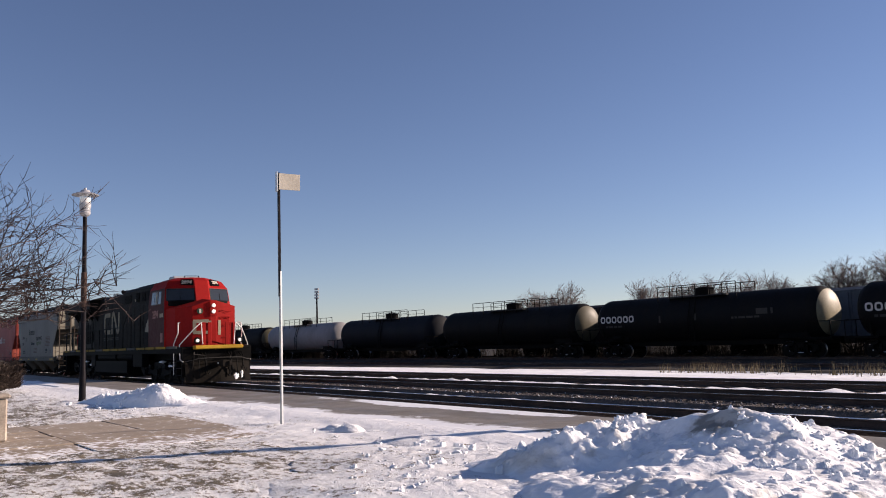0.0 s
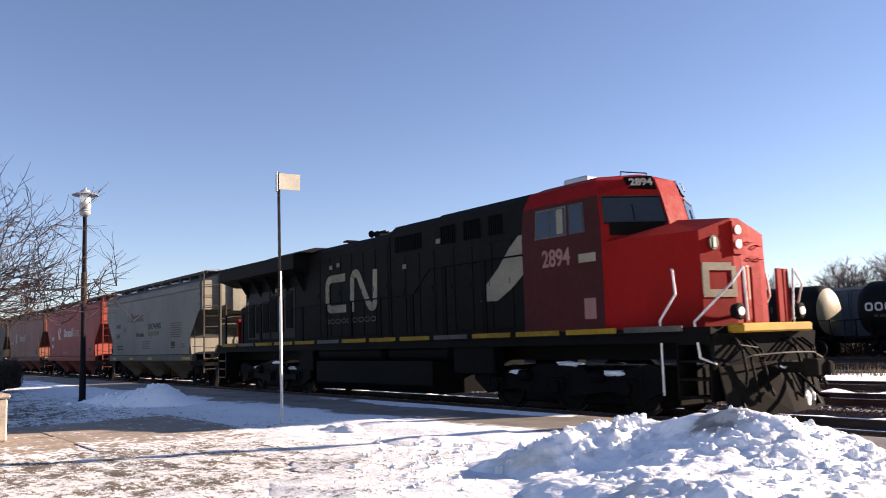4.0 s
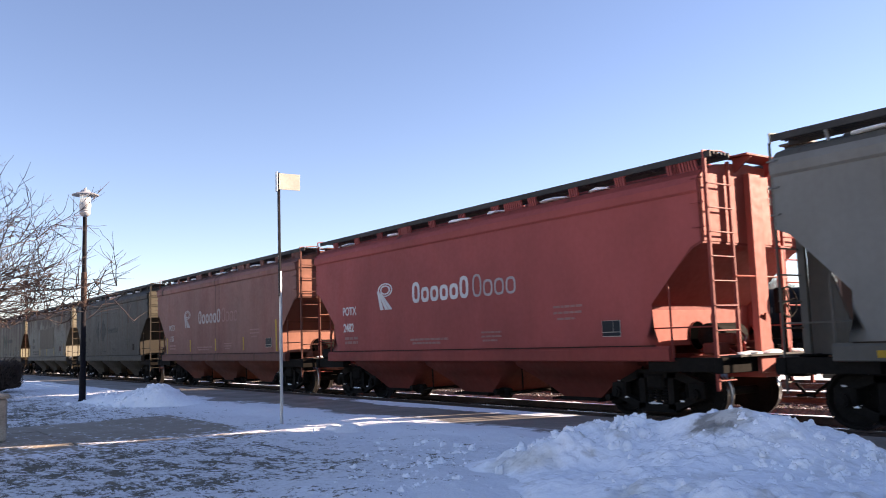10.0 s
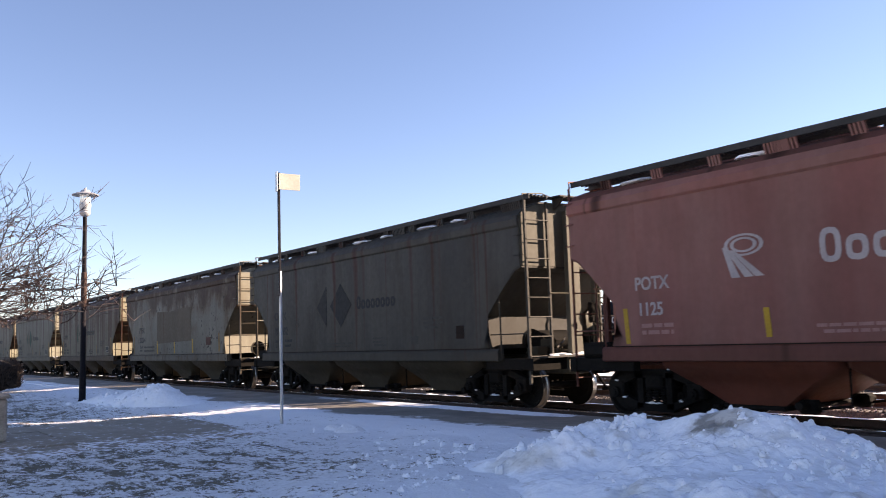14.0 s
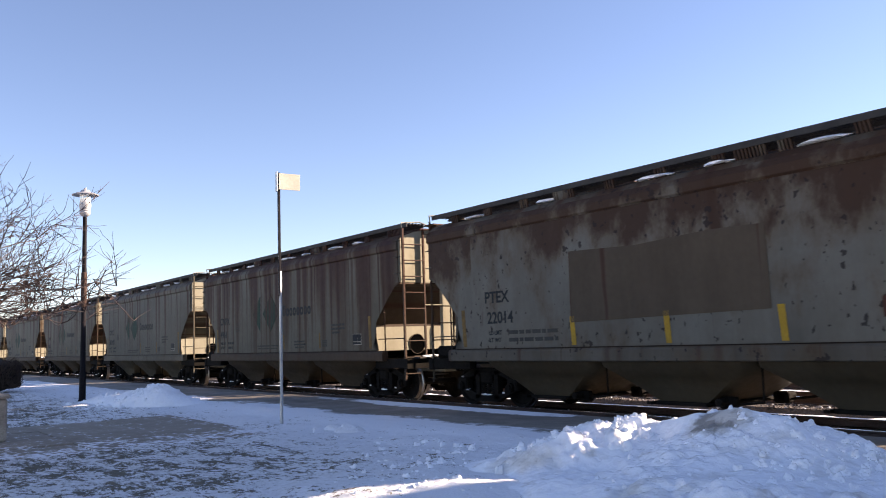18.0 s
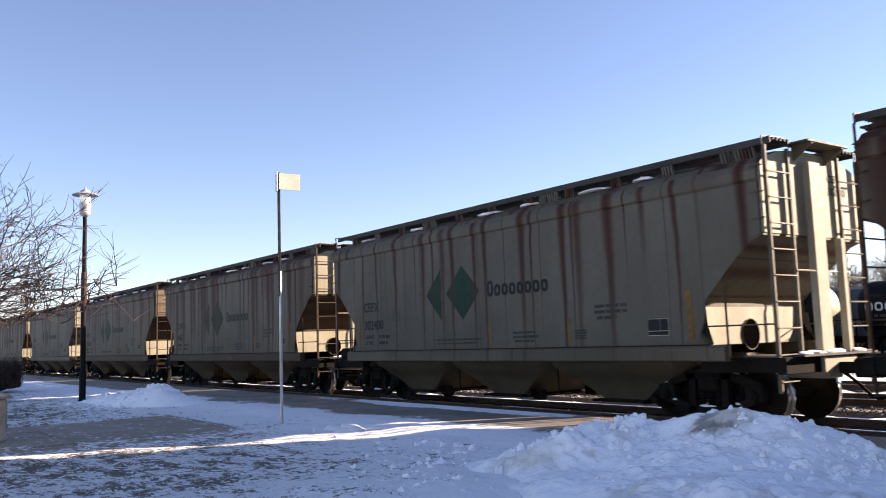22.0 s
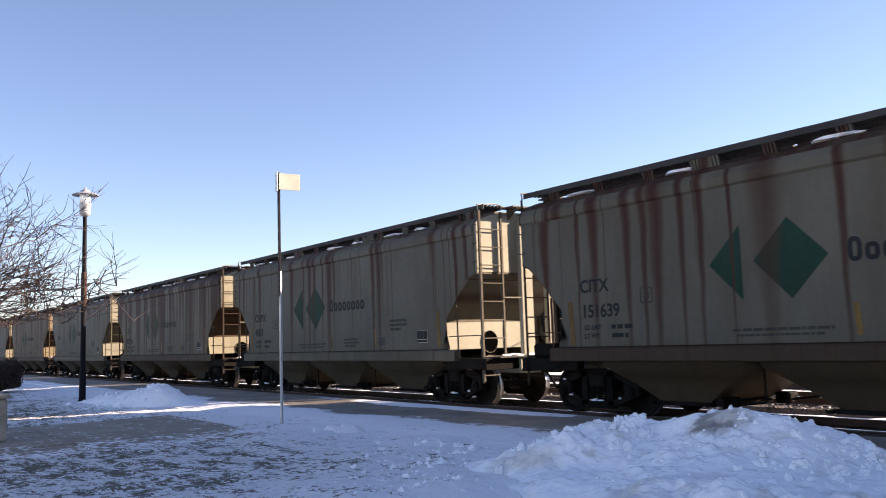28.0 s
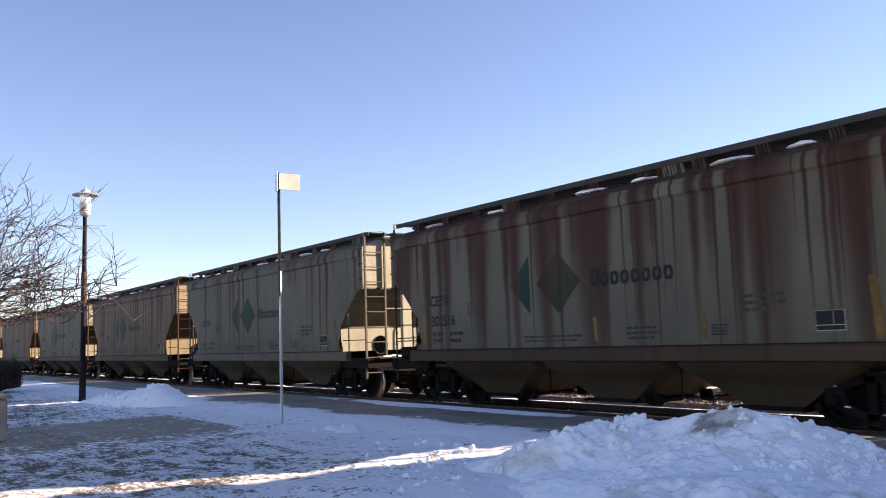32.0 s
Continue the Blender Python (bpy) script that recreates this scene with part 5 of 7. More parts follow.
def potash_side(t, mark, number, worn):
    ink = M["white"] if not worn else M["faint_white"]
    swirl_emblem(t, -3.43, 2.38, 0.72, ink)
    word_shape(t, -1.76, 2.48, 2.36, 0.52, ink, "CssssC", label="white painted name mark", stroke=0.17)
    word_shape(t, 0.69, 2.48, 1.55, 0.52, M["faint_rose"] if worn else M["faint_white"], "Csss", label="thin pale name mark", stroke=0.10)
    text(t, mark, -5.32, 2.32, 0.32, ink, stretch=0.9)
    text(t, number, -5.28, 1.86, 0.32, ink, stretch=0.9)
    bars("data_print", [(-5.2, 1.64, 0.7, 0.07), (-5.2, 1.52, 0.7, 0.07)], M["faint_rose"], t)
    bars("data_print", [(-1.9, 1.55, 1.6, 0.05), (-1.8, 1.46, 1.2, 0.05)], M["faint_rose"], t)
    bars("data_print", [(0.95, 1.66, 0.7, 0.04), (0.95, 1.57, 0.7, 0.04), (1.0, 1.48, 0.5, 0.04)], M["faint_rose"], t)
    bars("data_print", [(3.3, 2.1, 0.8, 0.045), (3.3, 1.98, 0.8, 0.045), (3.4, 1.86, 0.5, 0.045)], M["faint_rose"], t)
    placard(t, 4.6, 1.50, 0.45, 0.30)
    if worn:
        for x in (-2.76, 0.0, 2.65):
            stripe(t, x, 1.42, 1.88, w=0.1)
        stripe(t, -5.62, 1.36, 2.0, w=0.1)
        stripe(t, 5.33, 1.36, 2.4)


def agri_side(t):
    word_shape(t, -2.55, 2.88, 2.05, 0.44, M["dark_print"], "Csssss", label="dark blue-grey painted name mark", stroke=0.14)
    flat("emblem", [(-2.55, 2.92), (-2.42, 2.92), (-2.36, 3.06), (-2.45, 3.16)], M["green"], t)
    text(t, "Wholesale", -1.72, 2.17, 0.29, M["dark_print"])
    text(t, "GROWING", 0.15, 2.47, 0.37, M["dark_print"], stretch=1.03)
    text(t, "together", 0.2, 2.18, 0.40, M["grey_print"], stretch=1.15)
    text(t, "SHQX", -5.10, 2.66, 0.27, M["faint_dark"], stretch=1.1)
    text(t, "3464", -5.10, 2.17, 0.30, M["faint_dark"], stretch=1.1)
    bars("data_print", [(-4.85, 1.71, 0.95, 0.07), (-4.85, 1.58, 0.95, 0.07)], M["dark_print"], t)
    bars("data_print", [(-0.75, 1.90 - 0.1 * k, 1.2, 0.04) for k in range(4)], M["brown_print"], t)
    bars("data_print", [(3.34, 2.04 + k * 0.095, 1.3 + 0.06 * (k % 3), 0.04) for k in range(7)], M["brown_print"], t)
    bars("data_print", [(4.7, 1.72, 0.5, 0.04), (4.7, 1.6, 0.5, 0.04)], M["brown_print"], t)
    placard(t, 3.42, 1.55, 0.52, 0.33)
    load_box(t, -3.75, 2.42, M["dark_print"])
    for x, w in ((-5.5, 0.55), (-2.6, 0.6), (0.3, 0.6), (4.9, 1.0)):
        flat("yellow_patch", [(x, 1.10), (x + w, 1.10), (x + w, 1.20), (x, 1.20)], M["yellow"], t, -W2 - 0.052)


# (paint, seconds at which the front roof corner passes, side print)
CARS = [
    ("grey", 10.40, ("agri",)), ("red", 12.75, ("potash", "POTX", "2482", False)), ("faded", 15.09, ("potash", "POTX", "1125", True)),
    ("dark", 17.46, ("canp", "CNPX", "106482", False, "dark_print")), ("rotted", 19.84, ("mark", "PTEX", "22014")), ("streaked", 22.19, ("canp", "CNPX", "4961", False)),
    ("pale", 24.576, ("canp", "CEFX", "302400", False)), ("cream", 26.926, ("canp", "CNPX", "4863", False)), ("cream", 29.31, ("canp", "CITX", "151639", False)),
    ("pale", 31.70, ("canp", "CNPX", "4883", False)), ("streaked", 34.09, ("canp", "CEFX", "302516", False)), ("pale", 36.487, ("canp", "CNPX", "", False)),
    ("brown", 38.87, ("canp", "CNPX", "", True)), ("cream", 41.25, ("canp", "CNPX", "", False)), ("brown", 43.63, ("canp", "CNPX", "", True)), ("cream", 46.01, ("canp", "CNPX", "", False)),
    ("pale", 48.39, ("canp", "CNPX", "", False)),
]
CAR_LABEL = {
    "grey": "light grey covered hopper car with dark slogan lettering", "red": "bright red covered hopper car with white lettering",
    "faded": "faded red-brown covered hopper car with yellow stripes", "dark": "sooty olive-grey covered hopper car, faint dark lettering",
    "rotted": "peeling white covered hopper car spotted with rust", "streaked": "cream covered hopper car with heavy rust streaks",
    "cream": "cream covered hopper car with green diamond and rust streaks", "pale": "pale cream covered hopper car with few rust runs",
    "brown": "cream covered hopper car browned by rust",
}
movers = []


def build_cars():
    for i, (kind, when, side) in enumerate(CARS):
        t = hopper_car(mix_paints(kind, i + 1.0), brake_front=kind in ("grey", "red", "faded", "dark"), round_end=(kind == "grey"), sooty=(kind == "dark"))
        if side[0] == "agri":
            agri_side(t)
        elif side[0] == "potash":
            potash_side(t, *side[1:])
        elif side[0] == "canp":
            canpotash_side(t, *side[1:], rust=RECIPES[kind][0][0][2], seed=i + 1.0)
        else:
            flat("repaint_patch", [(-2.12, 1.80), (2.25, 1.86), (2.22, 3.20), (1.2, 3.22), (-0.4, 3.14), (-2.10, 3.20)], M["patch_brown"], t, label="dull brown repainted patch")
            text(t, side[1], -4.79, 2.32, 0.35, M["dark_print"])
            text(t, side[2], -4.72, 1.87, 0.35, M["dark_print"])
            text(t, "LD LMT", -4.68, 1.62, 0.13, M["dark_print"])
            text(t, "LT WT", -4.66, 1.46, 0.13, M["dark_print"])
            bars("data_print", [(-4.0, 1.62, 1.5, 0.08), (-4.0, 1.46, 1.5, 0.08)], M["faint_dark"], t)
            flat("placard", [(3.95, 1.66), (4.42, 1.66), (4.42, 1.95), (3.95, 1.95)], M["label_brown"], t, label="red-brown data panel")
            for x in (-2.15, 0.15, 2.35):
                stripe(t, x, 1.36, 1.92)
            stripe(t, -5.65, 1.36, 2.2, M["yellow_old"])
            stripe(t, 5.2, 1.40, 2.1, M["yellow_old"])
        if side[0] in ("canp", "potash") and side[2]:
            ink = M["faint_white"] if side[0] == "potash" else M["faint_dark"]
            for words, z in ((side[1], 4.02), (side[2], 3.80)):
                lettering(words, 0.19, ink, t, pose(L2 + 0.016, 0.50, z, 90, 0, 90), 0.002)
        tagged(t, CAR_LABEL[kind], "hopper car", group="hopper cars of the freight train")
        movers.append((t, 9.13 - SPEED * when - L2))


build_cars()

# ---- locomotive ----


def loco_truck(parent, x):
    bm = bmesh.new()
    box(bm, -2.5, 2.5, -0.75, 0.75, 0.14, 0.9, 0.05)
    t = part("truck", bm, M["black"], parent)
    t.location = (x, 0, 0)
    for s in (-1, 1):
        bm = bmesh.new()
        prism(bm, [(-2.75, 0.62), (-2.75, 0.88), (-2.4, 0.98), (-1.5, 0.80), (-0.9, 0.78), (-0.6, 0.98), (0.6, 0.98), (0.9, 0.78), (1.5, 0.80), (2.4, 0.98), (2.75, 0.88), (2.75, 0.50), (2.3, 0.32), (1.4, 0.46), (0.5, 0.34), (-0.5, 0.34), (-1.4, 0.46), (-2.3, 0.32)], s * 1.02, s * 1.16, "y")
        for a in (-1.9, 0, 1.9):
            box(bm, a - 0.2, a + 0.2, min(s * 1.0, s * 1.22), max(s * 1.0, s * 1.22), 0.36, 0.72, 0.04)
            rod(bm, (a, s * 1.2, 0.53), (a, s * 1.28, 0.53), 0.12, 10)
            for k in (-0.32, 0.32):
                rod(bm, (a + k, s * 1.1, 0.5), (a + k, s * 1.1, 0.82), 0.08, 8)
        for a in (-1.1, 1.0):
            lathe(bm, [(0.03, 0.0), (0.12, 0.02), (0.12, 0.28), (0.04, 0.34)], 10, "x", (a, s * 1.2, 0.74))
        part("side_frame", bm, M["black"], t)
    for a in (-1.9, 0, 1.9):
        w = new("wheelset", WHEELSET)
        w.parent, w.matrix_basis = t, pose(a, 0, 0.457)
        wheelsets.append((w, a, 0.457))
    for a, b in ((-1.2, 0.80), (0.35, 0.98), (1.45, 0.80)):
        bm = bmesh.new()
        bmesh.ops.create_icosphere(bm, subdivisions=3, radius=1.0)
        for v in bm.verts:
            n = 1 + 0.5 * noise.noise(v.co * 1.6 + Vector((a * 3, x, 0)))
            v.co = Vector((v.co.x * 0.36 * n, v.co.y * 0.10 * n, v.co.z * 0.055 * n))
        ob = part("packed_snow", bm, M["dirty_snow"], t, "snow caked on the truck frame", smooth=True)
        ob.location = (a, -1.12, b)
    return t


def build_loco():
    t = empty("locomotive")
    red, grey = M["loco_red"], M["loco_grey"]
    # frame and walkways
    bm = bmesh.new()
    box(bm, -10.95, 10.95, -1.53, 1.53, 1.50, 1.62, 0.01)
    box(bm, -10.8, 10.8, -0.8, 0.8, 1.05, 1.50)
    box(bm, -10.95, 10.95, -1.53, -1.45, 1.36, 1.52)
    box(bm, -10.95, 10.95, 1.45, 1.53, 1.36, 1.52)
    part("frame", bm, M["black"], t)
    for s in (-1, 1):
        for k in range(14):
            bm = bmesh.new()
            x = -10.4 + k * 1.5
            box(bm, x, x + 1.30, s * 1.545 - 0.012, s * 1.545 + 0.012, 1.555, 1.655)
            part("edge_stripe", bm, M["deck_yellow"] if k % 4 != 1 else M["deck_white"], t)
    # fuel tank, air tanks
    bm = bmesh.new()
    prism(bm, [(-1.48, 1.05), (-1.48, 0.45), (-1.2, 0.24), (1.2, 0.24), (1.48, 0.45), (1.48, 1.05)], -3.1, 2.9, "x")
    part("fuel_tank", bm, M["black"], t)
    for s in (-1, 1):
        bm = bmesh.new()
        lathe(bm, [(0.05, -3.2), (0.2, -3.1), (0.2, 0.4), (0.05, 0.5)], 14, "x", (0, s * 1.2, 1.24))
        lathe(bm, [(0.05, 0.7), (0.2, 0.8), (0.2, 3.4), (0.05, 3.5)], 14, "x", (0, s * 1.2, 1.24))
        part("air_tank", bm, M["black"], t)
        for x0, x1 in ((-4.3, -3.4), (3.7, 5.2)):
            bm = bmesh.new()
            box(bm, x0, x1, s * 1.28 - 0.16, s * 1.28 + 0.16, 0.75, 1.45, 0.03)
            part("equipment_box", bm, M["black"], t)
    for x in (-6.9, 6.9):
        loco_truck(t, x)
    # engine hood
    bm = bmesh.new()
    prism(bm, [(-0.97, 1.62), (-0.97, 4.38), (-0.78, 4.53), (0.78, 4.53), (0.97, 4.38), (0.97, 1.62)], -9.55, 0.32, "x")
    hood = part("hood", bm, grey, t)
    bm = bmesh.new()
    prism(bm, [(-0.99, 1.62), (-0.99, 4.50), (-0.80, 4.67), (0.80, 4.67), (0.99, 4.50), (0.99, 1.62)], 0.40, 2.52, "x")
    prism(bm, [(-1.03, 1.62), (-1.03, 4.52), (-0.82, 4.69), (0.82, 4.69), (1.03, 4.52), (1.03, 1.62)], 2.58, 6.4, "x")
    part("equipment_cabinet", bm, grey, t)
    # hood doors
    def door(x0, x1, z0, z1, s, y=0.97, parent=hood):
        bm = bmesh.new()
        box(bm, x0, x1, s * y - 0.02, s * y + 0.02, z0, z1, 0.008)
        rod(bm, (x1 - 0.08, s * (y + 0.035), z0 + (z1 - z0) * 0.5), (x1 - 0.08, s * (y + 0.035), z0 + (z1 - z0) * 0.5 + 0.15), 0.012, 5)
        part("hood_door", bm, grey, parent)
    for s in (-1, 1):
        for k in range(7):
            door(-4.35 + k * 0.66, -4.35 + k * 0.66 + 0.62, 1.75, 4.15, s)
        for k in range(3):
            door(0.5 + k * 0.66, 0.5 + k * 0.66 + 0.62, 1.75, 3.8, s, 0.99)
        for k in range(5):
            door(2.65 + k * 0.72, 2.65 + k * 0.72 + 0.68, 1.75, 3.75, s, 1.03)
        for x0, x1, z0, z1, y in ((0.65, 1.9, 3.92, 4.34, 0.99), (2.8, 3.42, 3.9, 4.36, 1.03), (3.75, 4.4, 3.9, 4.36, 1.03), (4.7, 5.2, 3.9, 4.36, 1.03)):
            bm = bmesh.new()
            n = int((x1 - x0) / 0.07)
            for k in range(n):
                x = x0 + (x1 - x0) * k / n
                box(bm, x, x + 0.045, s * (y + 0.005) - 0.02, s * (y + 0.005) + 0.02, z0, z1)
            part("grille", bm, M["grille"], t)
        for x0, x1 in ((-9.35, -7.45), (-7.35, -5.5)):
            bm = bmesh.new()
            box(bm, x0, x1, s * 0.975 - 0.02, s * 0.975 + 0.02, 1.78, 3.42, 0.01)
            part("louvre_panel", bm, M["panel_grey"], t, "dusty grey panel round the louvres")
        for x0, x1, z0, z1 in ((-9.2, -8.75, 1.85, 2.95), (-8.6, -8.15, 2.0, 2.95), (-8.0, -7.5, 2.0, 3.0), (-7.3, -6.85, 2.0, 3.15), (-6.7, -6.3, 2.0, 3.05), (-6.15, -5.65, 2.1, 3.25)):
            bm = bmesh.new()
            box(bm, x0, x1, s * 0.985 - 0.03, s * 0.985 + 0.03, z0, z1, 0.01)
            for q in range(int((z1 - z0) / 0.09)):
                box(bm, x0 + 0.03, x1 - 0.03, s * 1.015 - 0.012, s * 1.015 + 0.012, z0 + 0.04 + q * 0.09, z0 + 0.075 + q * 0.09)
            part("louvre", bm, M["grille"], t)
            bm = bmesh.new()
            box(bm, x0 - 0.03, x1 + 0.03, s * 1.0 - 0.025, s * 1.0 + 0.025, z1, z1 + 0.08)
            part("louvre_hood", bm, grey, t)
    # radiator wings
    bm = bmesh.new()
    prism(bm, [(-1.52, 4.42), (-1.52, 3.96), (-1.40, 3.92), (-0.9, 3.75), (0.9, 3.75), (1.40, 3.92), (1.52, 3.96), (1.52, 4.42), (0.9, 4.50), (-0.9, 4.50)], -10.75, -4.5, "x")
    rad = part("radiator_section", bm, grey, t)
    bm = bmesh.new()
    prism(bm, [(-1.42, 4.44), (1.42, 4.44), (0.9, 4.60), (-0.9, 4.60)], -7.0, -4.15, "x")
    part("radiator_cap", bm, grey, rad)
    for s in (-1, 1):
        for k in range(5):
            bm = bmesh.new()
            x = -9.3 + k * 1.1
            prism(bm, [(s * 0.97, 3.25), (s * 0.99, 3.25), (s * 1.40, 3.90), (s * 0.97, 3.90)], x, x + 0.06, "x")
            part("wing_brace", bm, grey, rad)
    bm = bmesh.new()
    box(bm, -10.45, -9.6, -0.8, 0.8, 1.62, 3.0, 0.05)
    part("rear_cabinet", bm, grey, t)
    for y in (-0.62, -0.36, 0.40, 0.62):
        bm = bmesh.new()
        box(bm, -11.02, -10.98, y - 0.07, y + 0.07, 1.62, 2.6, 0.008)
        part("end_panel", bm, red, t)
    # roof: exhaust, horn
    bm = bmesh.new()
    box(bm, -2.8, -2.35, -0.50, 0.30, 4.50, 4.64, 0.03)
    box(bm, -2.72, -2.45, -0.70, -0.35, 4.60, 4.655)
    part("exhaust_stack", bm, M["underframe"], t)
    bm = bmesh.new()
    for y, ln in ((-0.55, 0.75), (-0.35, 0.6), (-0.15, 0.5)):
        lathe(bm, [(0.11, 0.0), (0.055, 0.1), (0.03, 0.25), (0.03, ln)], 10, "x", (-1.3, y, 4.70))
    box(bm, -0.8, -0.6, -0.7, 0.0, 4.50, 4.64)
    part("horn", bm, M["black"], t, "black air horn on the hood roof")
    # cab
    bm = bmesh.new()
    plan_low = [(6.35, -1.5), (8.62, -1.5), (9.30, -0.30), (9.30, 0.30), (8.62, 1.5), (6.35, 1.5)]
    plan_mid = [(6.35, -1.43), (8.50, -1.43), (9.12, -0.30), (9.12, 0.30), (8.50, 1.43), (6.35, 1.43)]
    plan_top = [(6.35, -1.22), (8.28, -1.22), (8.98, -0.30), (8.98, 0.30), (8.28, 1.22), (6.35, 1.22)]
    plan_roof = [(6.4, -0.80), (7.95, -0.80), (8.55, -0.25), (8.55, 0.25), (7.95, 0.80), (6.4, 0.80)]
    rings = [[bm.verts.new((x, y, z)) for x, y in pl] for pl, z in ((plan_low, 1.62), (plan_low, 3.58), (plan_mid, 4.22), (plan_top, 4.56), (plan_roof, 4.72))]
    for a, b in zip(rings, rings[1:]):
        for k in range(6):
            bm.faces.new((a[k], a[(k + 1) % 6], b[(k + 1) % 6], b[k]))
    bm.faces.new(rings[0][::-1])
    bm.faces.new(rings[-1])
    bm.faces.ensure_lookup_table()
    # front and roof faces take the bright red; shade stays painted on the sides
    bright_faces = [k for k, f in enumerate(bm.faces) if f.calc_center_median().z > 4.3 or f.calc_center_median().x > 8.3]
    cab = part("cab", bm, M["loco_soot_shade_red"], t, "red painted cab with sooty sides darkened for shade")
    cab.data.materials.append(red)
    for k in bright_faces:
        cab.data.polygons[k].material_index = 1
    # windows: quads laid on the cab's faces
    def on_face(low, low2, top, top2, u0, u1, v0, v1, out, name, mat, parent, label=""):
        low, low2, top, top2 = (Vector(p) for p in (low, low2, top, top2))
        def at(u, v):
            return (low.lerp(low2, u)).lerp(top.lerp(top2, u), v)
        nrm = (low2 - low).cross(top - low).normalized()
        bm = bmesh.new()
        q = [at(u0, v0), at(u1, v0), at(u1, v1), at(u0, v1)]
        va = [bm.verts.new(p + nrm * out) for p in q]
        vb = [bm.verts.new(p - nrm * 0.03) for p in q]
        bm.faces.new(va)
        bm.faces.new(vb[::-1])
        for k in range(4):
            bm.faces.new((va[k], vb[k], vb[(k + 1) % 4], va[(k + 1) % 4]))
        return part(name, bm, mat, parent, label)
    L = [(x, y, 3.58) for x, y in plan_low]
    W = [(x, y, 4.22) for x, y in plan_mid]
    T = [(x, y, 4.56) for x, y in plan_top]
    for a, b in ((1, 2), (3, 4)):
        on_face(L[a], L[b], W[a], W[b], 0.07, 0.95, 0.14, 0.90, 0.012, "windshield", M["glass"], cab, "dark windshield pane")
        on_face(L[a], L[b], W[a], W[b], 0.05, 0.97, 0.10, 0.94, 0.004, "window_gasket", M["black"], cab)
        for u0, u1, v0, v1 in ((0.045, 0.065, 0.12, 0.94), (0.045, 0.97, 0.94, 0.965)):
            on_face(L[a], L[b], W[a], W[b], u0, u1, v0, v1, 0.016, "window_trim", M["grating"], cab)
        on_face(L[a], L[b], W[a], W[b], 0.5, 0.505, 0.16, 0.7, 0.03, "wiper", M["black"], cab)
        on_face(W[a], W[b], T[a], T[b], 0.48 if a == 1 else 0.14, 0.96 if a == 1 else 0.64, 0.32, 1.10, 0.03, "number_board", M["black"], cab, "black number board")
        u, uu = (0.53, 0.93) if a == 1 else (0.18, 0.62)
        lo = Vector(W[a]).lerp(Vector(W[b]), u).lerp(Vector(T[a]).lerp(Vector(T[b]), u), 0.44)
        ro = Vector(W[a]).lerp(Vector(W[b]), uu).lerp(Vector(T[a]).lerp(Vector(T[b]), uu), 0.44)
        hi = Vector(W[a]).lerp(Vector(W[b]), u).lerp(Vector(T[a]).lerp(Vector(T[b]), u), 1.1)
        dr = (ro - lo).normalized()
        nrm = dr.cross(hi - lo).normalized()
        upn = nrm.cross(dr)
        m = Matrix((dr, upn, nrm)).transposed().to_4x4()
        m.translation = lo + nrm * 0.085
        lettering("2894", 0.24 if a == 1 else 0.21, M["sign_face"], cab, m, 0.008, 0.95)
    for s in (1, 0):
        a, b = (0, 1) if s else (4, 5)
        for u0, u1 in (((0.20, 0.38), (0.40, 0.58), (0.64, 0.80)) if s else ((0.2, 0.34), (0.38, 0.62), (0.64, 0.88))):
            on_face(L[a], L[b], W[a], W[b], u0, u1, -0.03, 0.82, 0.012, "side_window", M["glass"], cab, "dark cab side window")
            on_face(L[a], L[b], W[a], W[b], u0 - 0.016, u1 + 0.016, -0.08, 0.88, 0.006, "window_frame", M["deck_white"], cab, "pale window frame")
        on_face(L[a], L[b], W[a], W[b], 0.475, 0.555, 0.0, 0.80, 0.016, "sun_shade", M["loco_white"], cab)
    bm = bmesh.new()
    box(bm, 6.9, 7.6, -0.75, 0.5, 4.70, 4.84, 0.03)
    part("air_conditioner", bm, M["lamp_head"], cab)
    bm = bmesh.new()
    pipe(bm, [(8.3, -0.5, 4.66), (8.3, -0.5, 4.80), (8.45, 0.1, 4.80), (8.45, 0.1, 4.66)], 0.014, 5)
    part("grab_iron", bm, M["black"], cab)
    # nose
    bm = bmesh.new()
    lowp = [(8.4, -1.48), (9.45, -1.30), (10.35, -0.85), (10.52, -0.12), (10.52, 0.12), (10.40, 1.02), (9.45, 1.38), (8.4, 1.48)]
    rings = [[bm.verts.new((x, y, 1.62)) for x, y in lowp],
             [bm.verts.new((x - (0.02 if x > 9.6 else 0), y, z)) for (x, y), z in zip(lowp, (3.30, 3.30, 3.34, 3.58, 3.58, 3.34, 3.30, 3.30))]]
    for k in range(8):
        bm.faces.new((rings[0][k], rings[0][(k + 1) % 8], rings[1][(k + 1) % 8], rings[1][k]))
    mid = [bm.verts.new((9.0, 0, 3.74))]
    for k in range(8):
        bm.faces.new((rings[1][k], rings[1][(k + 1) % 8], mid[0]))
    nose = part("nose", bm, red, t, "red short nose with white emblem")
    # black anti-glare paint below the windshield
    for a, b in ((1, 2), (3, 4)):
        lo = [(p[0] + 0.0, p[1], 3.28) for p in (L[a], L[b])]
        on_face(lo[0], lo[1], L[a], L[b], 0.12 if a == 1 else 0.1, 0.92 if a == 1 else 0.88, 0.45, 1.3, 0.006, "anti_glare", M["black"], cab, "matt black anti-glare paint")
    # emblem bands on the nose facets
    def on_nose(y0, y1, z0, z1, mat, name="emblem", out=0.01):
        def at(y):
            ax, ay = (10.35, 0.85) if y < 0 else (10.40, 1.02)
            return ax + (10.52 - ax) * (ay - abs(y)) / (ay - 0.12) if abs(y) > 0.12 else 10.52
        bm = bmesh.new()
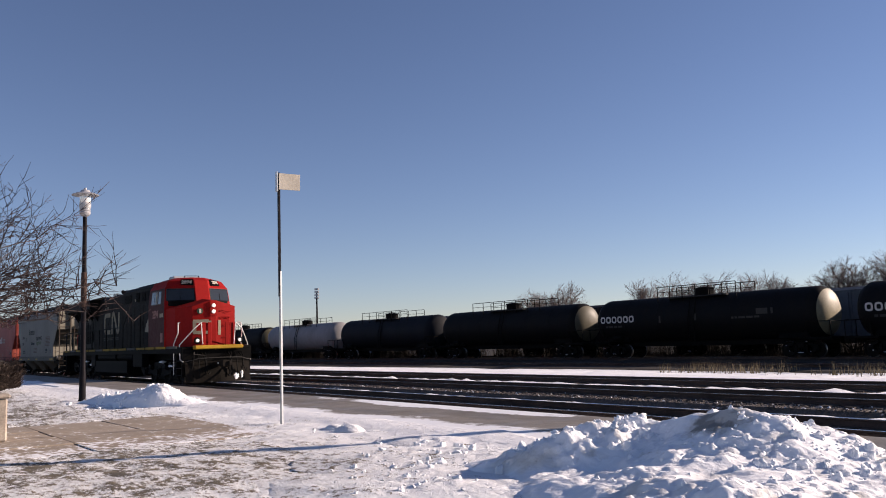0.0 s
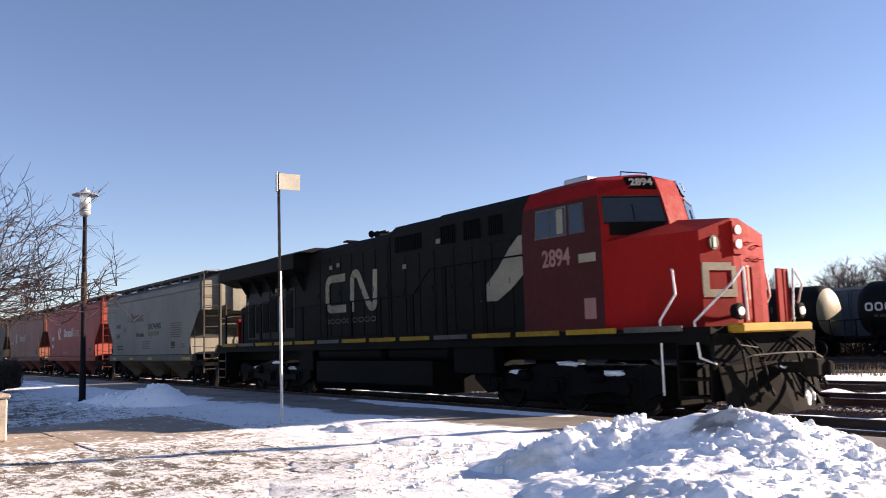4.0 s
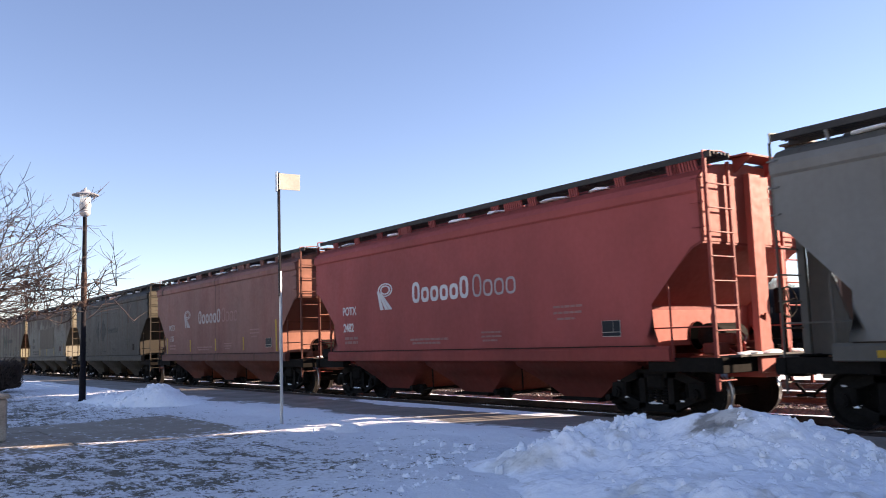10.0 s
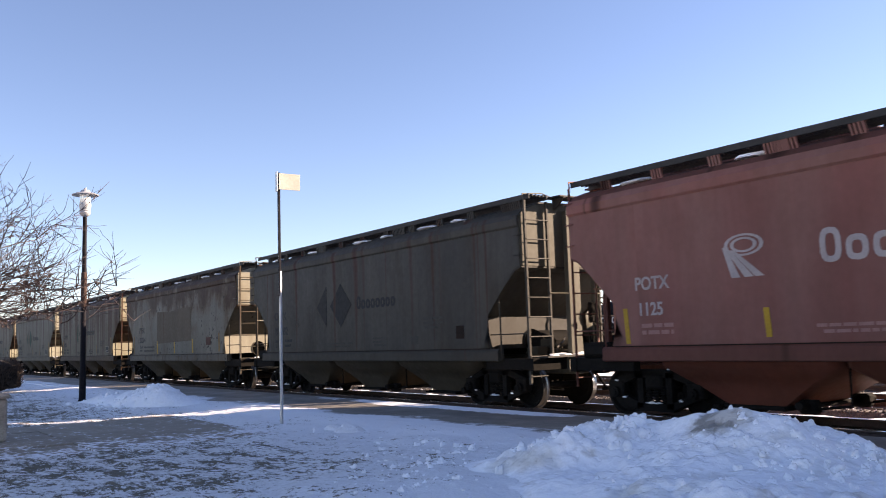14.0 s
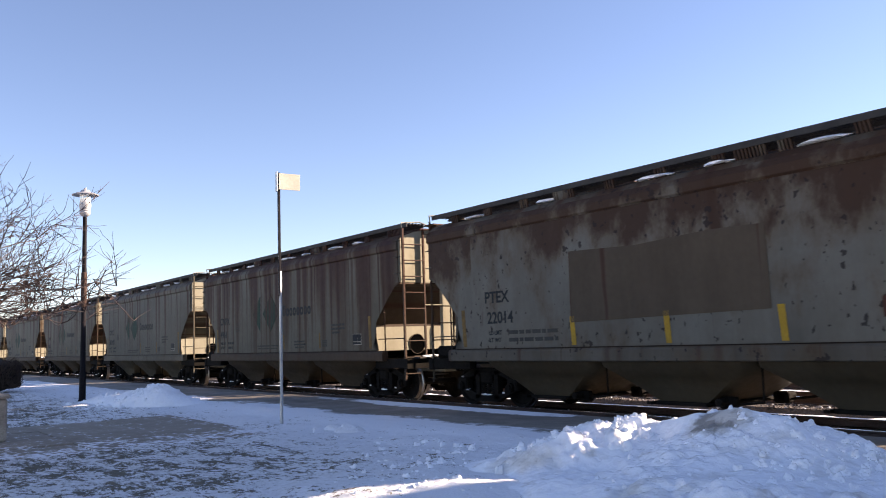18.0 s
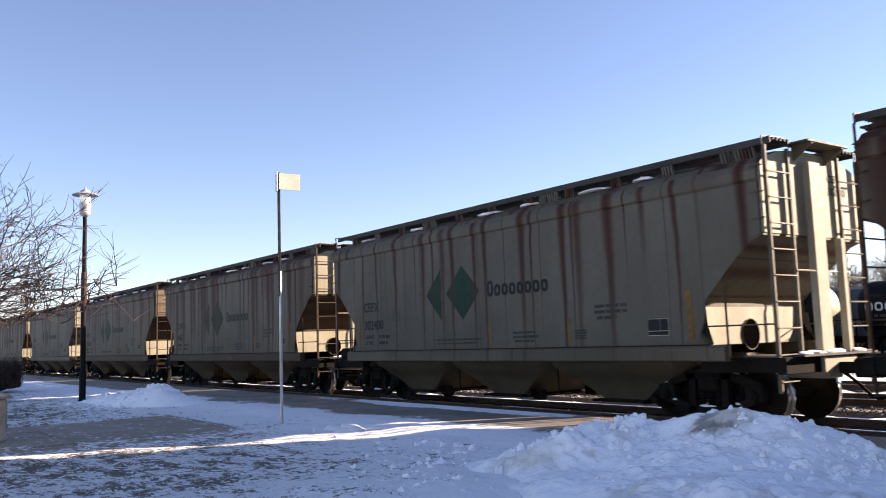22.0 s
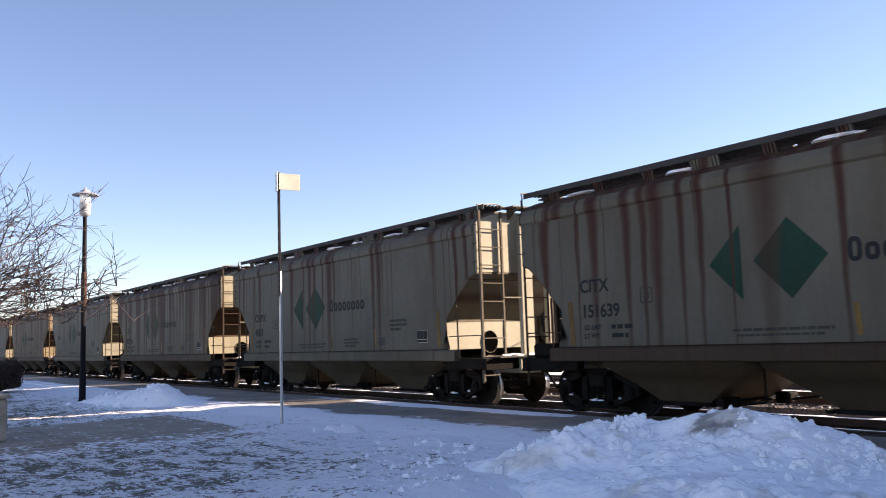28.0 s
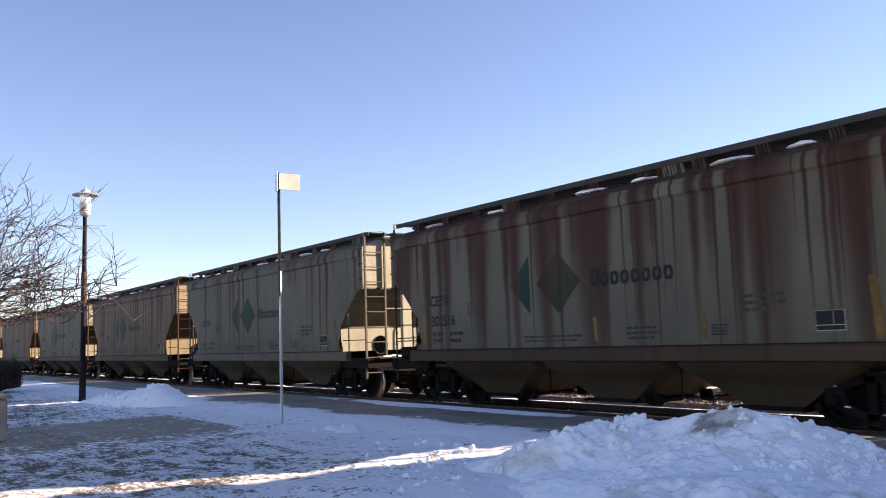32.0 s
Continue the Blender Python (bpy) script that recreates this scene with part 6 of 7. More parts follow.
        prism(bm, [(at(y0) + out, y0), (at(y1) + out, y1), (at(y1) - 0.02, y1), (at(y0) - 0.02, y0)], z0, z1, "z")
        return part(name, bm, mat, nose)
    for y0, y1, z0, z1 in ((-0.83, -0.2, 2.62, 2.76), (-0.83, -0.2, 2.14, 2.28), (-0.84, -0.70, 2.2, 2.7), (-0.2, -0.1, 2.14, 2.7), (0.22, 0.34, 2.1, 2.72), (0.6, 0.72, 2.1, 2.72)):
        on_nose(y0, y1, z0, z1, M["loco_white"])
    on_nose(-0.14, 0.14, 2.92, 3.52, red, "headlight_housing", 0.03)
    for z in (3.36, 3.10):
        bm = bmesh.new()
        lathe(bm, [(0.085, 0), (0.085, 0.02), (0.06, 0.035)], 14, "x", (10.55, 0, z))
        part("headlight", bm, M["headlight"], nose, "lit round headlight")
    bm = bmesh.new()
    lathe(bm, [(0.13, 0), (0.13, 0.02)], 16, "x", (10.415, -0.55, 3.12))
    part("emblem", bm, M["green"], nose, "round green emblem with a pale bar")
    bm = bmesh.new()
    box(bm, 10.44, 10.45, -0.59, -0.51, 3.03, 3.21)
    part("emblem_bar", bm, M["sign_face"], nose)
    for y, z in ((0.32, 3.15), (0.32, 2.85), (0.6, 3.1), (0.6, 2.85), (0.45, 2.5), (0.45, 2.0)):
        bm = bmesh.new()
        pipe(bm, [(10.45, y, z), (10.54, y, z), (10.54, y + 0.16, z), (10.42, y + 0.16, z)], 0.012, 5)
        part("grab_iron", bm, red, nose)
    bm = bmesh.new()
    box(bm, 10.43, 10.48, 0.2, 0.74, 1.66, 2.9, 0.01)
    part("nose_door", bm, red, nose)
    # front platform, anticlimber, pilot
    bm = bmesh.new()
    box(bm, 10.9, 11.25, -1.05, 1.05, 1.50, 1.66, 0.03)
    part("anticlimber", bm, M["yellow"], t, "yellow front anticlimber")
    for y in (-0.62, -0.36, 0.40, 0.60):
        bm = bmesh.new()
        box(bm, 11.02, 11.07, y - 0.08, y + 0.08, 1.66, 2.62, 0.01)
        part("end_panel", bm, red, t)
    for s in (-1, 1):
        bm = bmesh.new()
        lathe(bm, [(0.12, -0.12), (0.15, 0.0), (0.12, 0.02)], 12, "x", (11.12, s * 0.92, 1.86))
        lamp = part("ditch_light", bm, M["black"], t)
        bm = bmesh.new()
        lathe(bm, [(0.075, 0), (0.075, 0.02), (0.05, 0.04)], 12, "x", (11.14, s * 0.92, 1.86))
        part("lens", bm, M["headlight"], lamp, "lit ditch light")
    for e in (-1, 1):
        bm = bmesh.new()
        prism(bm, [(e * 10.95, 0.9), (e * 11.02, 1.5), (e * 10.9, 1.5), (e * 10.85, 0.9)], -1.5, 1.5, "y")
        part("end_plate", bm, M["black"], t)
        bm = bmesh.new()
        # plough blade, folded forward at its middle
        for s in (-1, 1):
            q = [(e * 10.98, s * 1.40, 0.95), (e * 11.12, 0.0, 1.0), (e * 11.42, 0.0, 0.13), (e * 11.16, s * 1.40, 0.13)]
            va = [bm.verts.new(p) for p in q]
            vb = [bm.verts.new((p[0] - e * 0.03, p[1], p[2])) for p in q]
            bm.faces.new(va)
            bm.faces.new(vb[::-1])
            for k in range(4):
                bm.faces.new((va[k], vb[k], vb[(k + 1) % 4], va[(k + 1) % 4]))
        part("pilot", bm, M["underframe"], t, "dark grimy steel pilot plough")
        for y in (-1.1, -0.55, 0.55, 1.1):
            bm = bmesh.new()
            prism(bm, [(e * 10.9, 0.95), (e * 11.28, 0.2), (e * 10.95, 0.22)], y - 0.02, y + 0.02, "y")
            part("pilot_brace", bm, M["black"], t)
        coupler(t, e * 11.2, e)
        for k, y in enumerate((-1.05, -0.9, -0.72, -0.55, 0.42, 0.58, 0.74, 0.9, 1.05)):
            bm = bmesh.new()
            dy, dz = 0.06 * ((k * 7) % 5 - 2), 0.1 * ((k * 3) % 4)
            pipe(bm, [(e * 11.02, y, 1.38), (e * 11.24, y + dy * 0.5, 1.22 - dz * 0.3), (e * 11.34, y + dy, 0.86 - dz), (e * 11.38, y + dy * 1.8, 0.6 - dz * 0.8), (e * 11.30, y + dy * 2.4, 0.75 - dz)], 0.024, 6)
            part("hose", bm, M["black"], t)
        bm = bmesh.new()
        pipe(bm, [(e * 11.15, -1.45, 1.0), (e * 11.3, -0.9, 1.12), (e * 11.4, -0.2, 1.14), (e * 11.4, 0.2, 1.14), (e * 11.3, 0.9, 1.12), (e * 11.15, 1.45, 1.0)], 0.018, 5)
        pipe(bm, [(e * 11.05, -1.0, 1.42), (e * 11.2, -1.1, 1.3), (e * 11.2, -0.6, 1.24)], 0.015, 5)
        part("uncoupling_lever", bm, M["grating"], t)
        if e > 0:
            for k, (y, z, w, hh) in enumerate(((0.05, 0.90, 0.16, 0.06), (0.70, 0.30, 0.16, 0.16), (1.0, 0.36, 0.08, 0.2))):
                bm = bmesh.new()
                bmesh.ops.create_icosphere(bm, subdivisions=3, radius=1.0)
                for v in bm.verts:
                    n = 1 + 0.45 * noise.noise(v.co * 1.7 + Vector((k * 3.1, 0, 0)))
                    v.co = Vector((v.co.x * 0.09 * n, v.co.y * w * n, v.co.z * hh * n))
                ob = part("packed_snow", bm, M["dirty_snow"], t, "snow caked on the pilot", smooth=True)
                ob.location = (11.33 - 0.2 * abs(y) - 0.0, y, z)
        for s in (-1, 1):
            bm = bmesh.new()
            box(bm, min(e * 10.2, e * 10.24), max(e * 10.2, e * 10.24), min(s * 1.0, s * 1.5), max(s * 1.0, s * 1.5), 0.38, 1.5)
            st = part("step_side", bm, M["black"], t)
            bm = bmesh.new()
            box(bm, min(e * 10.86, e * 10.9), max(e * 10.86, e * 10.9), min(s * 1.0, s * 1.5), max(s * 1.0, s * 1.5), 0.38, 1.5)
            part("step_side", bm, M["black"], t)
            for k in range(4):
                bm = bmesh.new()
                box(bm, min(e * 10.25, e * 10.85), max(e * 10.25, e * 10.85), min(s * 1.1, s * 1.5), max(s * 1.1, s * 1.5), 0.42 + k * 0.3, 0.46 + k * 0.3)
                part("step", bm, M["black"], st)
                if e < 0 and k < 3:
                    bm = bmesh.new()
                    box(bm, -10.8, -10.3, s * 1.505 - 0.006, s * 1.505 + 0.006, 0.42 + k * 0.3, 0.47 + k * 0.3)
                    part("step_edge", bm, M["yellow_old"], st)
            bm = bmesh.new()
            if e > 0:
                pipe(bm, [(9.9, s * 1.5, 0.45), (9.9, s * 1.5, 1.75), (10.2, s * 1.42, 2.2), (10.15, s * 1.4, 2.62), (10.05, s * 1.3, 2.65)], 0.021, 6)
                pipe(bm, [(11.0, s * 1.48, 1.0), (10.7, s * 1.5, 1.1), (10.62, s * 1.5, 1.7), (11.1, s * 1.05, 2.35), (11.12, s * 0.75, 2.62), (11.1, s * 0.68, 1.7)], 0.021, 6)
            else:
                pipe(bm, [(-10.2, s * 1.5, 0.5), (-10.2, s * 1.5, 2.72)], 0.021, 6)
                pipe(bm, [(-10.9, s * 1.48, 0.6), (-10.88, s * 1.5, 2.6), (-11.0, s * 0.9, 2.7), (-11.0, s * 0.5, 2.7)], 0.021, 6)
            part("handrail", bm, M["handrail_white"] if e > 0 else M["grating"], t, "white step handrail" if e > 0 else "grimy step handrail")
    # side handrails on broad posts
    for s in (-1, 1):
        bm = bmesh.new()
        pipe(bm, [(-10.2, s * 1.5, 2.70), (2.2, s * 1.5, 2.70), (2.9, s * 1.48, 3.28), (6.3, s * 1.46, 3.28)], 0.02, 6)
        part("handrail", bm, M["black"], t)
        for x in (-10.2, -8.65, -7.1, -5.55, -4.0, -2.45, -1.0, 0.55, 2.1, 3.5, 5.0):
            bm = bmesh.new()
            box(bm, x - 0.075, x + 0.075, s * 1.49 - 0.02, s * 1.49 + 0.02, 1.62, 2.72 if x < 2.5 else 3.28)
            part("handrail_post", bm, M["black"], t)
    # emblem bands on the hood
    Y = -1.0
    def band_poly(pts, mat=M["loco_white"], y=Y, name="emblem"):
        bm = bmesh.new()
        prism(bm, pts, y - 0.008, y, "y")
        part(name, bm, mat, t)
    def ribbon(path, w):
        left, right = [], []
        for q, p in enumerate(path):
            a, b = path[max(0, q - 1)], path[min(len(path) - 1, q + 1)]
            dx, dz = b[0] - a[0], b[1] - a[1]
            ln = math.hypot(dx, dz)
            left.append((p[0] - dz / ln * w / 2, p[1] + dx / ln * w / 2))
            right.append((p[0] + dz / ln * w / 2, p[1] - dx / ln * w / 2))
        for q in range(len(path) - 1):
            band_poly([left[q], left[q + 1], right[q + 1], right[q]], M["loco_dull"])

    def turn_(cx, cz, r, a0, a1, n=6):
        return [(cx + r * math.cos(radians(a0 + (a1 - a0) * q / n)), cz + r * math.sin(radians(a0 + (a1 - a0) * q / n))) for q in range(n + 1)]
    ribbon([(-2.12, 3.49)] + turn_(-2.98, 3.24, 0.25, 90, 180) + turn_(-2.98, 2.82, 0.25, 180, 270) + [(-2.10, 2.57)], 0.23)
    ribbon([(-1.74, 2.45)] + turn_(-1.50, 3.36, 0.20, 180, 40) + [(-0.82, 2.66)] + turn_(-0.62, 2.72, 0.18, 220, 340) + [(-0.42, 3.58)], 0.23)
    word_shape(t, -3.42, 2.13, 3.05, 0.21, M["loco_web"], "sssssssss", -1.0, label="grimy pale mark under the emblem")
    band_poly([(4.35, 2.40), (4.95, 2.38), (5.45, 2.62), (6.0, 3.0), (6.3, 3.2), (6.3, 3.78), (5.75, 3.78), (5.45, 3.55), (5.0, 3.1), (4.6, 2.8)], M["loco_white"], -1.06, "curved_band")
    text(t, "2894", 6.95, 2.95, 0.48, M["faint_rose"], y=-1.503, stretch=0.85)
    band_poly([(8.0, 2.95), (8.45, 2.95), (8.45, 3.12), (8.0, 3.12)], M["loco_white"], -1.502, "data_plate")
    band_poly([(8.1, 1.85), (8.4, 1.85), (8.4, 2.25), (8.1, 2.25)], M["faint_rose"], -1.502, "data_plate")
    for x, z in ((-3.0, 3.78), (-2.55, 3.82), (1.05, 3.45), (-6.9, 3.35), (-9.3, 3.02), (2.6, 3.95)):
        band_poly([(x, z), (x + 0.18, z), (x + 0.18, z + 0.12), (x, z + 0.12)], M["loco_dull"], -1.04, "data_plate")
    tagged(t, "dark grey diesel locomotive with a red cab and lit headlights", "locomotive")
    movers.append((t, -45.5))


build_loco()

# ---- standing tank cars on the far track ----


def tank_car(x, shell, end, letters, label, railing=1):
    t = empty("tank_car", pose(x, FAR_TRACK, -0.05))
    H, R, C = 8.55, 1.50, 2.52
    bm = bmesh.new()
    prof = [(0.02, -H), (0.55, -H + 0.04), (1.0, -H + 0.15), (1.34, -H + 0.36), (R, -H + 0.66)]
    lathe(bm, prof + [(R, -H + 1.0), (R, -3.0), (R, 3.0), (R, H - 1.0)] + [(r, -h) for r, h in reversed(prof)], 32, "x", (0, 0, C))
    tank = part("tank", bm, shell, t, smooth=True)
    for e in (-1, 1):
        bm = bmesh.new()
        prof = [(0.02, -H - 0.012), (0.56, -H + 0.026), (1.015, -H + 0.135), (1.31, -H + 0.318)]
        lathe(bm, [(r, -e * h) for r, h in prof], 32, "x", (0, 0, C))
        part("tank_end", bm, end, tank, smooth=True)
    for k in range(5):
        bm = bmesh.new()
        lathe(bm, [(R + 0.004, -0.03), (R + 0.012, -0.02), (R + 0.012, 0.02), (R + 0.004, 0.03)], 32, "x", (-5.6 + k * 2.8, 0, C))
        part("weld_ring", bm, shell, tank, smooth=True)
    bm = bmesh.new()
    box(bm, -9.0, 9.0, -0.35, 0.35, 0.75, 1.1)
    part("centre_sill", bm, M["black"], t)
    for e in (-1, 1):
        bm = bmesh.new()
        box(bm, min(e * 7.2, e * 9.05), max(e * 7.2, e * 9.05), -1.4, 1.4, 1.0, 1.12)
        part("end_platform", bm, M["black"], t)
        bm = bmesh.new()
        prism(bm, [(e * 7.6, 1.1), (e * 5.6, 1.1), (e * 5.9, 1.75), (e * 7.3, 1.75)], -1.0, 1.0, "y")
        part("saddle", bm, M["black"], t)
    # manway dome with valves
    bm = bmesh.new()
    lathe(bm, [(0.62, C + R - 0.1), (0.62, C + R + 0.35), (0.66, C + R + 0.36), (0.66, C + R + 0.42), (0.2, C + R + 0.50)], 16, "z")
    part("manway", bm, M["black"], t)
    for s in (-1, 1):
        bm = bmesh.new()
        box(bm, -2.2, 2.2, s * 0.81 - 0.19, s * 0.81 + 0.19, C + R - 0.16, C + R - 0.10)
        part("walkway", bm, M["grating"], t)
    top, ya = C + R + 0.62, 1.0
    span = 4.2 if railing > 1 else 3.0
    for s in (-1, 1):
        bm = bmesh.new()
        xs = [-span + k * span / 3 for k in range(7)]
        for a in xs:
            rod(bm, (a, s * ya, C + R - 0.4), (a, s * ya, top), 0.03, 4)
        rod(bm, (-span, s * ya, top), (span, s * ya, top), 0.03, 4)
        rod(bm, (-span, s * ya, top - 0.35), (span, s * ya, top - 0.35), 0.02, 4)
        part("railing", bm, M["black"], t)
    for s in (-1, 1):
        bm = bmesh.new()
        for q in (-0.22, 0.22):
            pipe(bm, [(q, s * 1.58, 1.0), (q, s * 1.6, 2.5), (q, s * 1.2, C + R - 0.2)], 0.03, 4)
        for k in range(6):
            rod(bm, (-0.22, s * 1.6, 1.2 + k * 0.28), (0.22, s * 1.6, 1.2 + k * 0.28), 0.02, 4)
        part("ladder", bm, M["black"], t)
    for e in (-1, 1):
        bm = bmesh.new()
        for s in (-1, 1):
            pipe(bm, [(e * 9.0, s * 1.35, 1.1), (e * 9.0, s * 1.35, 2.0), (e * 7.6, s * 1.42, 2.0), (e * 7.6, s * 1.35, 1.1)], 0.03, 4)
        rod(bm, (e * 9.0, -1.35, 2.0), (e * 9.0, 1.35, 2.0), 0.03, 4)
        part("end_rail", bm, M["underframe"], t)
    lathe_b = bmesh.new()
    lathe(lathe_b, [(0.05, 0), (0.2, 0.05), (0.2, 0.7), (0.05, 0.75)], 10, "x", (-6.9, -1.05, 1.35))
    part("air_reservoir", lathe_b, M["black"], t)
    for e in (-1, 1):
        truck(t, e * 7.0, keyed=False)
        coupler(t, e * 8.6, e)
    if letters:
        # the owner's mark, a row of pale bars curved on the shell
        y = -R - 0.008
        word_shape(t, -7.75, 2.40, 3.1, 0.46, M["white"], "CCCCCC", y, label="white painted owner's mark", stroke=0.22)
        bars("data_print", [(-7.3, 2.08, 1.5, 0.14)], M["faint_dark"], t, y + 0.03)
        bars("data_print", [(-2.6, 2.30, 0.14, 0.42), (0.2, 2.35, 0.14, 0.42), (2.9, 2.35, 1.9, 0.12), (4.6, 2.55, 1.1, 0.34)], M["faint_dark"], t, y)
    return tagged(t, label, "tank car", group="tank cars standing on the far track")


M["tank_black"] = car_paint("black tank car paint", (0.0065, 0.0065, 0.0072), 0.0, 0.3, 5, sheen=0.10)
M["tank_blue"] = car_paint("blue-black tank car paint", (0.010, 0.012, 0.017), 0.0, 0.3, 5, sheen=0.10)
M["tank_white"] = car_paint("dull white tank car paint", (0.30, 0.29, 0.29), 0.0, 0.15, 5)
M["tank_cream"] = plain("cream tank end paint", (0.20, 0.175, 0.110), 0.5, 0, 0.25, 4)
M["tank_olive"] = plain("dull olive tank end paint", (0.085, 0.075, 0.048), 0.5, 0, 0.15, 4)
BLACK_CAR = "black tank car with a pale end and railings"
tank_car(-14.85, M["tank_black"], M["tank_black"], True, "black tank car with white owner's mark")
tank_car(-33.65, M["tank_black"], M["tank_cream"], True, "black tank car with cream end and white mark")
tank_car(-52.4, M["tank_black"], M["tank_olive"], False, "black tank car with a dull olive end", 2)
tank_car(-71.0, M["tank_blue"], M["tank_blue"], False, "blue-black tank car with roof railings", 2)
tank_car(-89.6, M["tank_white"], M["tank_white"], False, "dull white tank car with roof railing", 2)
for _x in (-108.05, -126.75, -145.45):
    tank_car(_x, M["tank_black"], M["tank_olive"], False, "black tank car with a dull olive end")
tank_car(4.25, M["tank_black"], M["tank_cream"], True, "black tank car with cream end and white mark")
tank_car(22.95, M["tank_black"], M["tank_black"], False, "black tank car with white owner's mark")



def box_car(x, paint_, label):
    """A boxcar on the last track, seen between the tank cars."""
    t = empty("boxcar", pose(x, 51.2, -0.05))
    bm = bmesh.new()
    prism(bm, [(-1.5, 1.0), (-1.5, 3.85), (-0.9, 4.05), (0.9, 4.05), (1.5, 3.85), (1.5, 1.0)], -7.6, 7.6, "x")
    part("body", bm, paint_, t)
    for k in range(14):
        for s in (-1, 1):
            bm = bmesh.new()
            box(bm, -7.4 + k * 1.12, -7.3 + k * 1.12, s * 1.53 - 0.03, s * 1.53 + 0.03, 1.05, 3.8)
            part("rib", bm, paint_, t)
    for s in (-1, 1):
        bm = bmesh.new()
        box(bm, -1.5, 1.5, s * 1.58 - 0.03, s * 1.58 + 0.03, 1.1, 3.7, 0.01)
        part("sliding_door", bm, paint_, t)
    bm = bmesh.new()
    box(bm, -8.0, 8.0, -0.5, 0.5, 0.75, 1.0)
    part("underframe", bm, M["black"], t)
    for e in (-1, 1):
        truck(t, e * 6.2, keyed=False)
    tagged(t, label, "boxcar", group="boxcars on the last track")


build_track(51.2, -0.05, -420, 140, None, 1.9)
M["box_brown"] = car_paint("dark brown boxcar paint", (0.03, 0.016, 0.012), 0.2, 0.3)
M["box_grey"] = car_paint("grey boxcar paint", (0.14, 0.145, 0.15), 0.1, 0.3)
for _k in range(10):
    _grey = _k == 7
    box_car(-150 + _k * 17.0 + 3.0, M["box_grey"] if _grey else M["box_brown"], "grey boxcar behind the tank cars" if _grey else "dark brown boxcar behind the tank cars")


def utility_pole():
    t = empty("utility_pole", pose(-4.66, 16.25, -0.35))
    bm = bmesh.new()
    lathe(bm, [(0.15, 0), (0.14, 4), (0.11, 9.4)], 12, "z")
    part("pole", bm, M["bark"], t)
    tagged(t, "weathered wooden utility pole between the tracks", "utility pole")


utility_pole()

# ---- posts by the platform ----


def sign_post():
    x, y = -15.27, 7.15
    t = empty("sign_post", pose(x, y, 0, 0.0, 0.0, 0))
    bm = bmesh.new()
    # perforated U-channel, two lengths overlapping
    prism(bm, [(-0.035, -0.012), (-0.014, -0.012), (-0.010, 0.024), (0.010, 0.024), (0.014, -0.012), (0.035, -0.012), (0.035, -0.004), (0.020, -0.004), (0.015, 0.032), (-0.015, 0.032), (-0.020, -0.004), (-0.035, -0.004)], -0.2, 3.0, "z")
    low = part("post", bm, M["galvanised"], t, "perforated steel channel post")
    bm = bmesh.new()
    prism(bm, [(-0.031, -0.026), (-0.012, -0.026), (-0.009, 0.010), (0.009, 0.010), (0.012, -0.026), (0.031, -0.026), (0.031, -0.018), (0.018, -0.018), (0.013, 0.018), (-0.013, 0.018), (-0.018, -0.018), (-0.031, -0.018)], 2.5, 4.99, "z")
    up = part("post_extension", bm, M["lamp_post"], t, "dark perforated upper post")
    bm = bmesh.new()
    for k in range(150):
        z = 0.05 + k * 0.033
        box(bm, -0.005, 0.005, -0.0275 if z > 2.5 else -0.0135, -0.026 if z > 2.5 else -0.012, z, z + 0.012)
    part("bolt_holes", bm, M["handrail_white"], low)
    bm = bmesh.new()
    box(bm, -0.02, 0.43, -0.045, -0.035, 4.64, 4.97, 0.003)
    p = part("sign_plate", bm, M["sign_face"], t, "blank weathered sign plate")
    p.matrix_basis = pose(0, 0, 0, 0, 0, 86)
    bm = bmesh.new()
    box(bm, -0.035, 0.045, -0.065, -0.05, 4.60, 5.0)
    part("bracket", bm, M["galvanised"], t)
    tagged(settle(t), "tall galvanised sign post with a blank weathered plate", "sign post")


sign_post()


M["sleeve"] = plain("weathered brown sleeve", (0.06, 0.036, 0.028), 0.8, 0, 0.3, 8)


def lamp_post():
    t = empty("lamp_post", pose(-28.26, 6.45, 0.0))
    bm = bmesh.new()
    lathe(bm, [(0.13, -0.1), (0.13, 0.04), (0.105, 0.06), (0.10, 0.9), (0.085, 0.95), (0.075, 3.2), (0.062, 5.85), (0.05, 5.9)], 16, "z")
    part("pole", bm, M["lamp_post"], t, smooth=True)
    bm = bmesh.new()
    lathe(bm, [(0.07, 5.86), (0.16, 5.93), (0.175, 5.98), (0.155, 6.02), (0.175, 6.06), (0.155, 6.10), (0.18, 6.16), (0.18, 6.30)], 20, "z")
    part("lamp_base", bm, M["lamp_head"], t, "ribbed light grey lamp base", smooth=True)
    bm = bmesh.new()
    lathe(bm, [(0.15, 6.29), (0.17, 6.34), (0.165, 6.56), (0.12, 6.58)], 20, "z")
    part("globe", bm, M["lens"], t, "clear lamp glass", smooth=True)
    bm = bmesh.new()
    lathe(bm, [(0.40, 6.55), (0.415, 6.57), (0.30, 6.62), (0.16, 6.66), (0.13, 6.72), (0.06, 6.74), (0.04, 6.80)], 24, "z")
    part("shade", bm, M["lamp_head"], t, "flat round lamp shade", smooth=True)
    bm = bmesh.new()
    lathe(bm, [(0.078, 2.95), (0.092, 2.97), (0.088, 4.05), (0.07, 4.07)], 14, "z")
    part("sleeve", bm, M["sleeve"], t, "brown weathered sleeve round the pole", smooth=True)
    tagged(settle(t), "dark lamp post with a grey hat-shaped lamp head", "lamp post")


lamp_post()


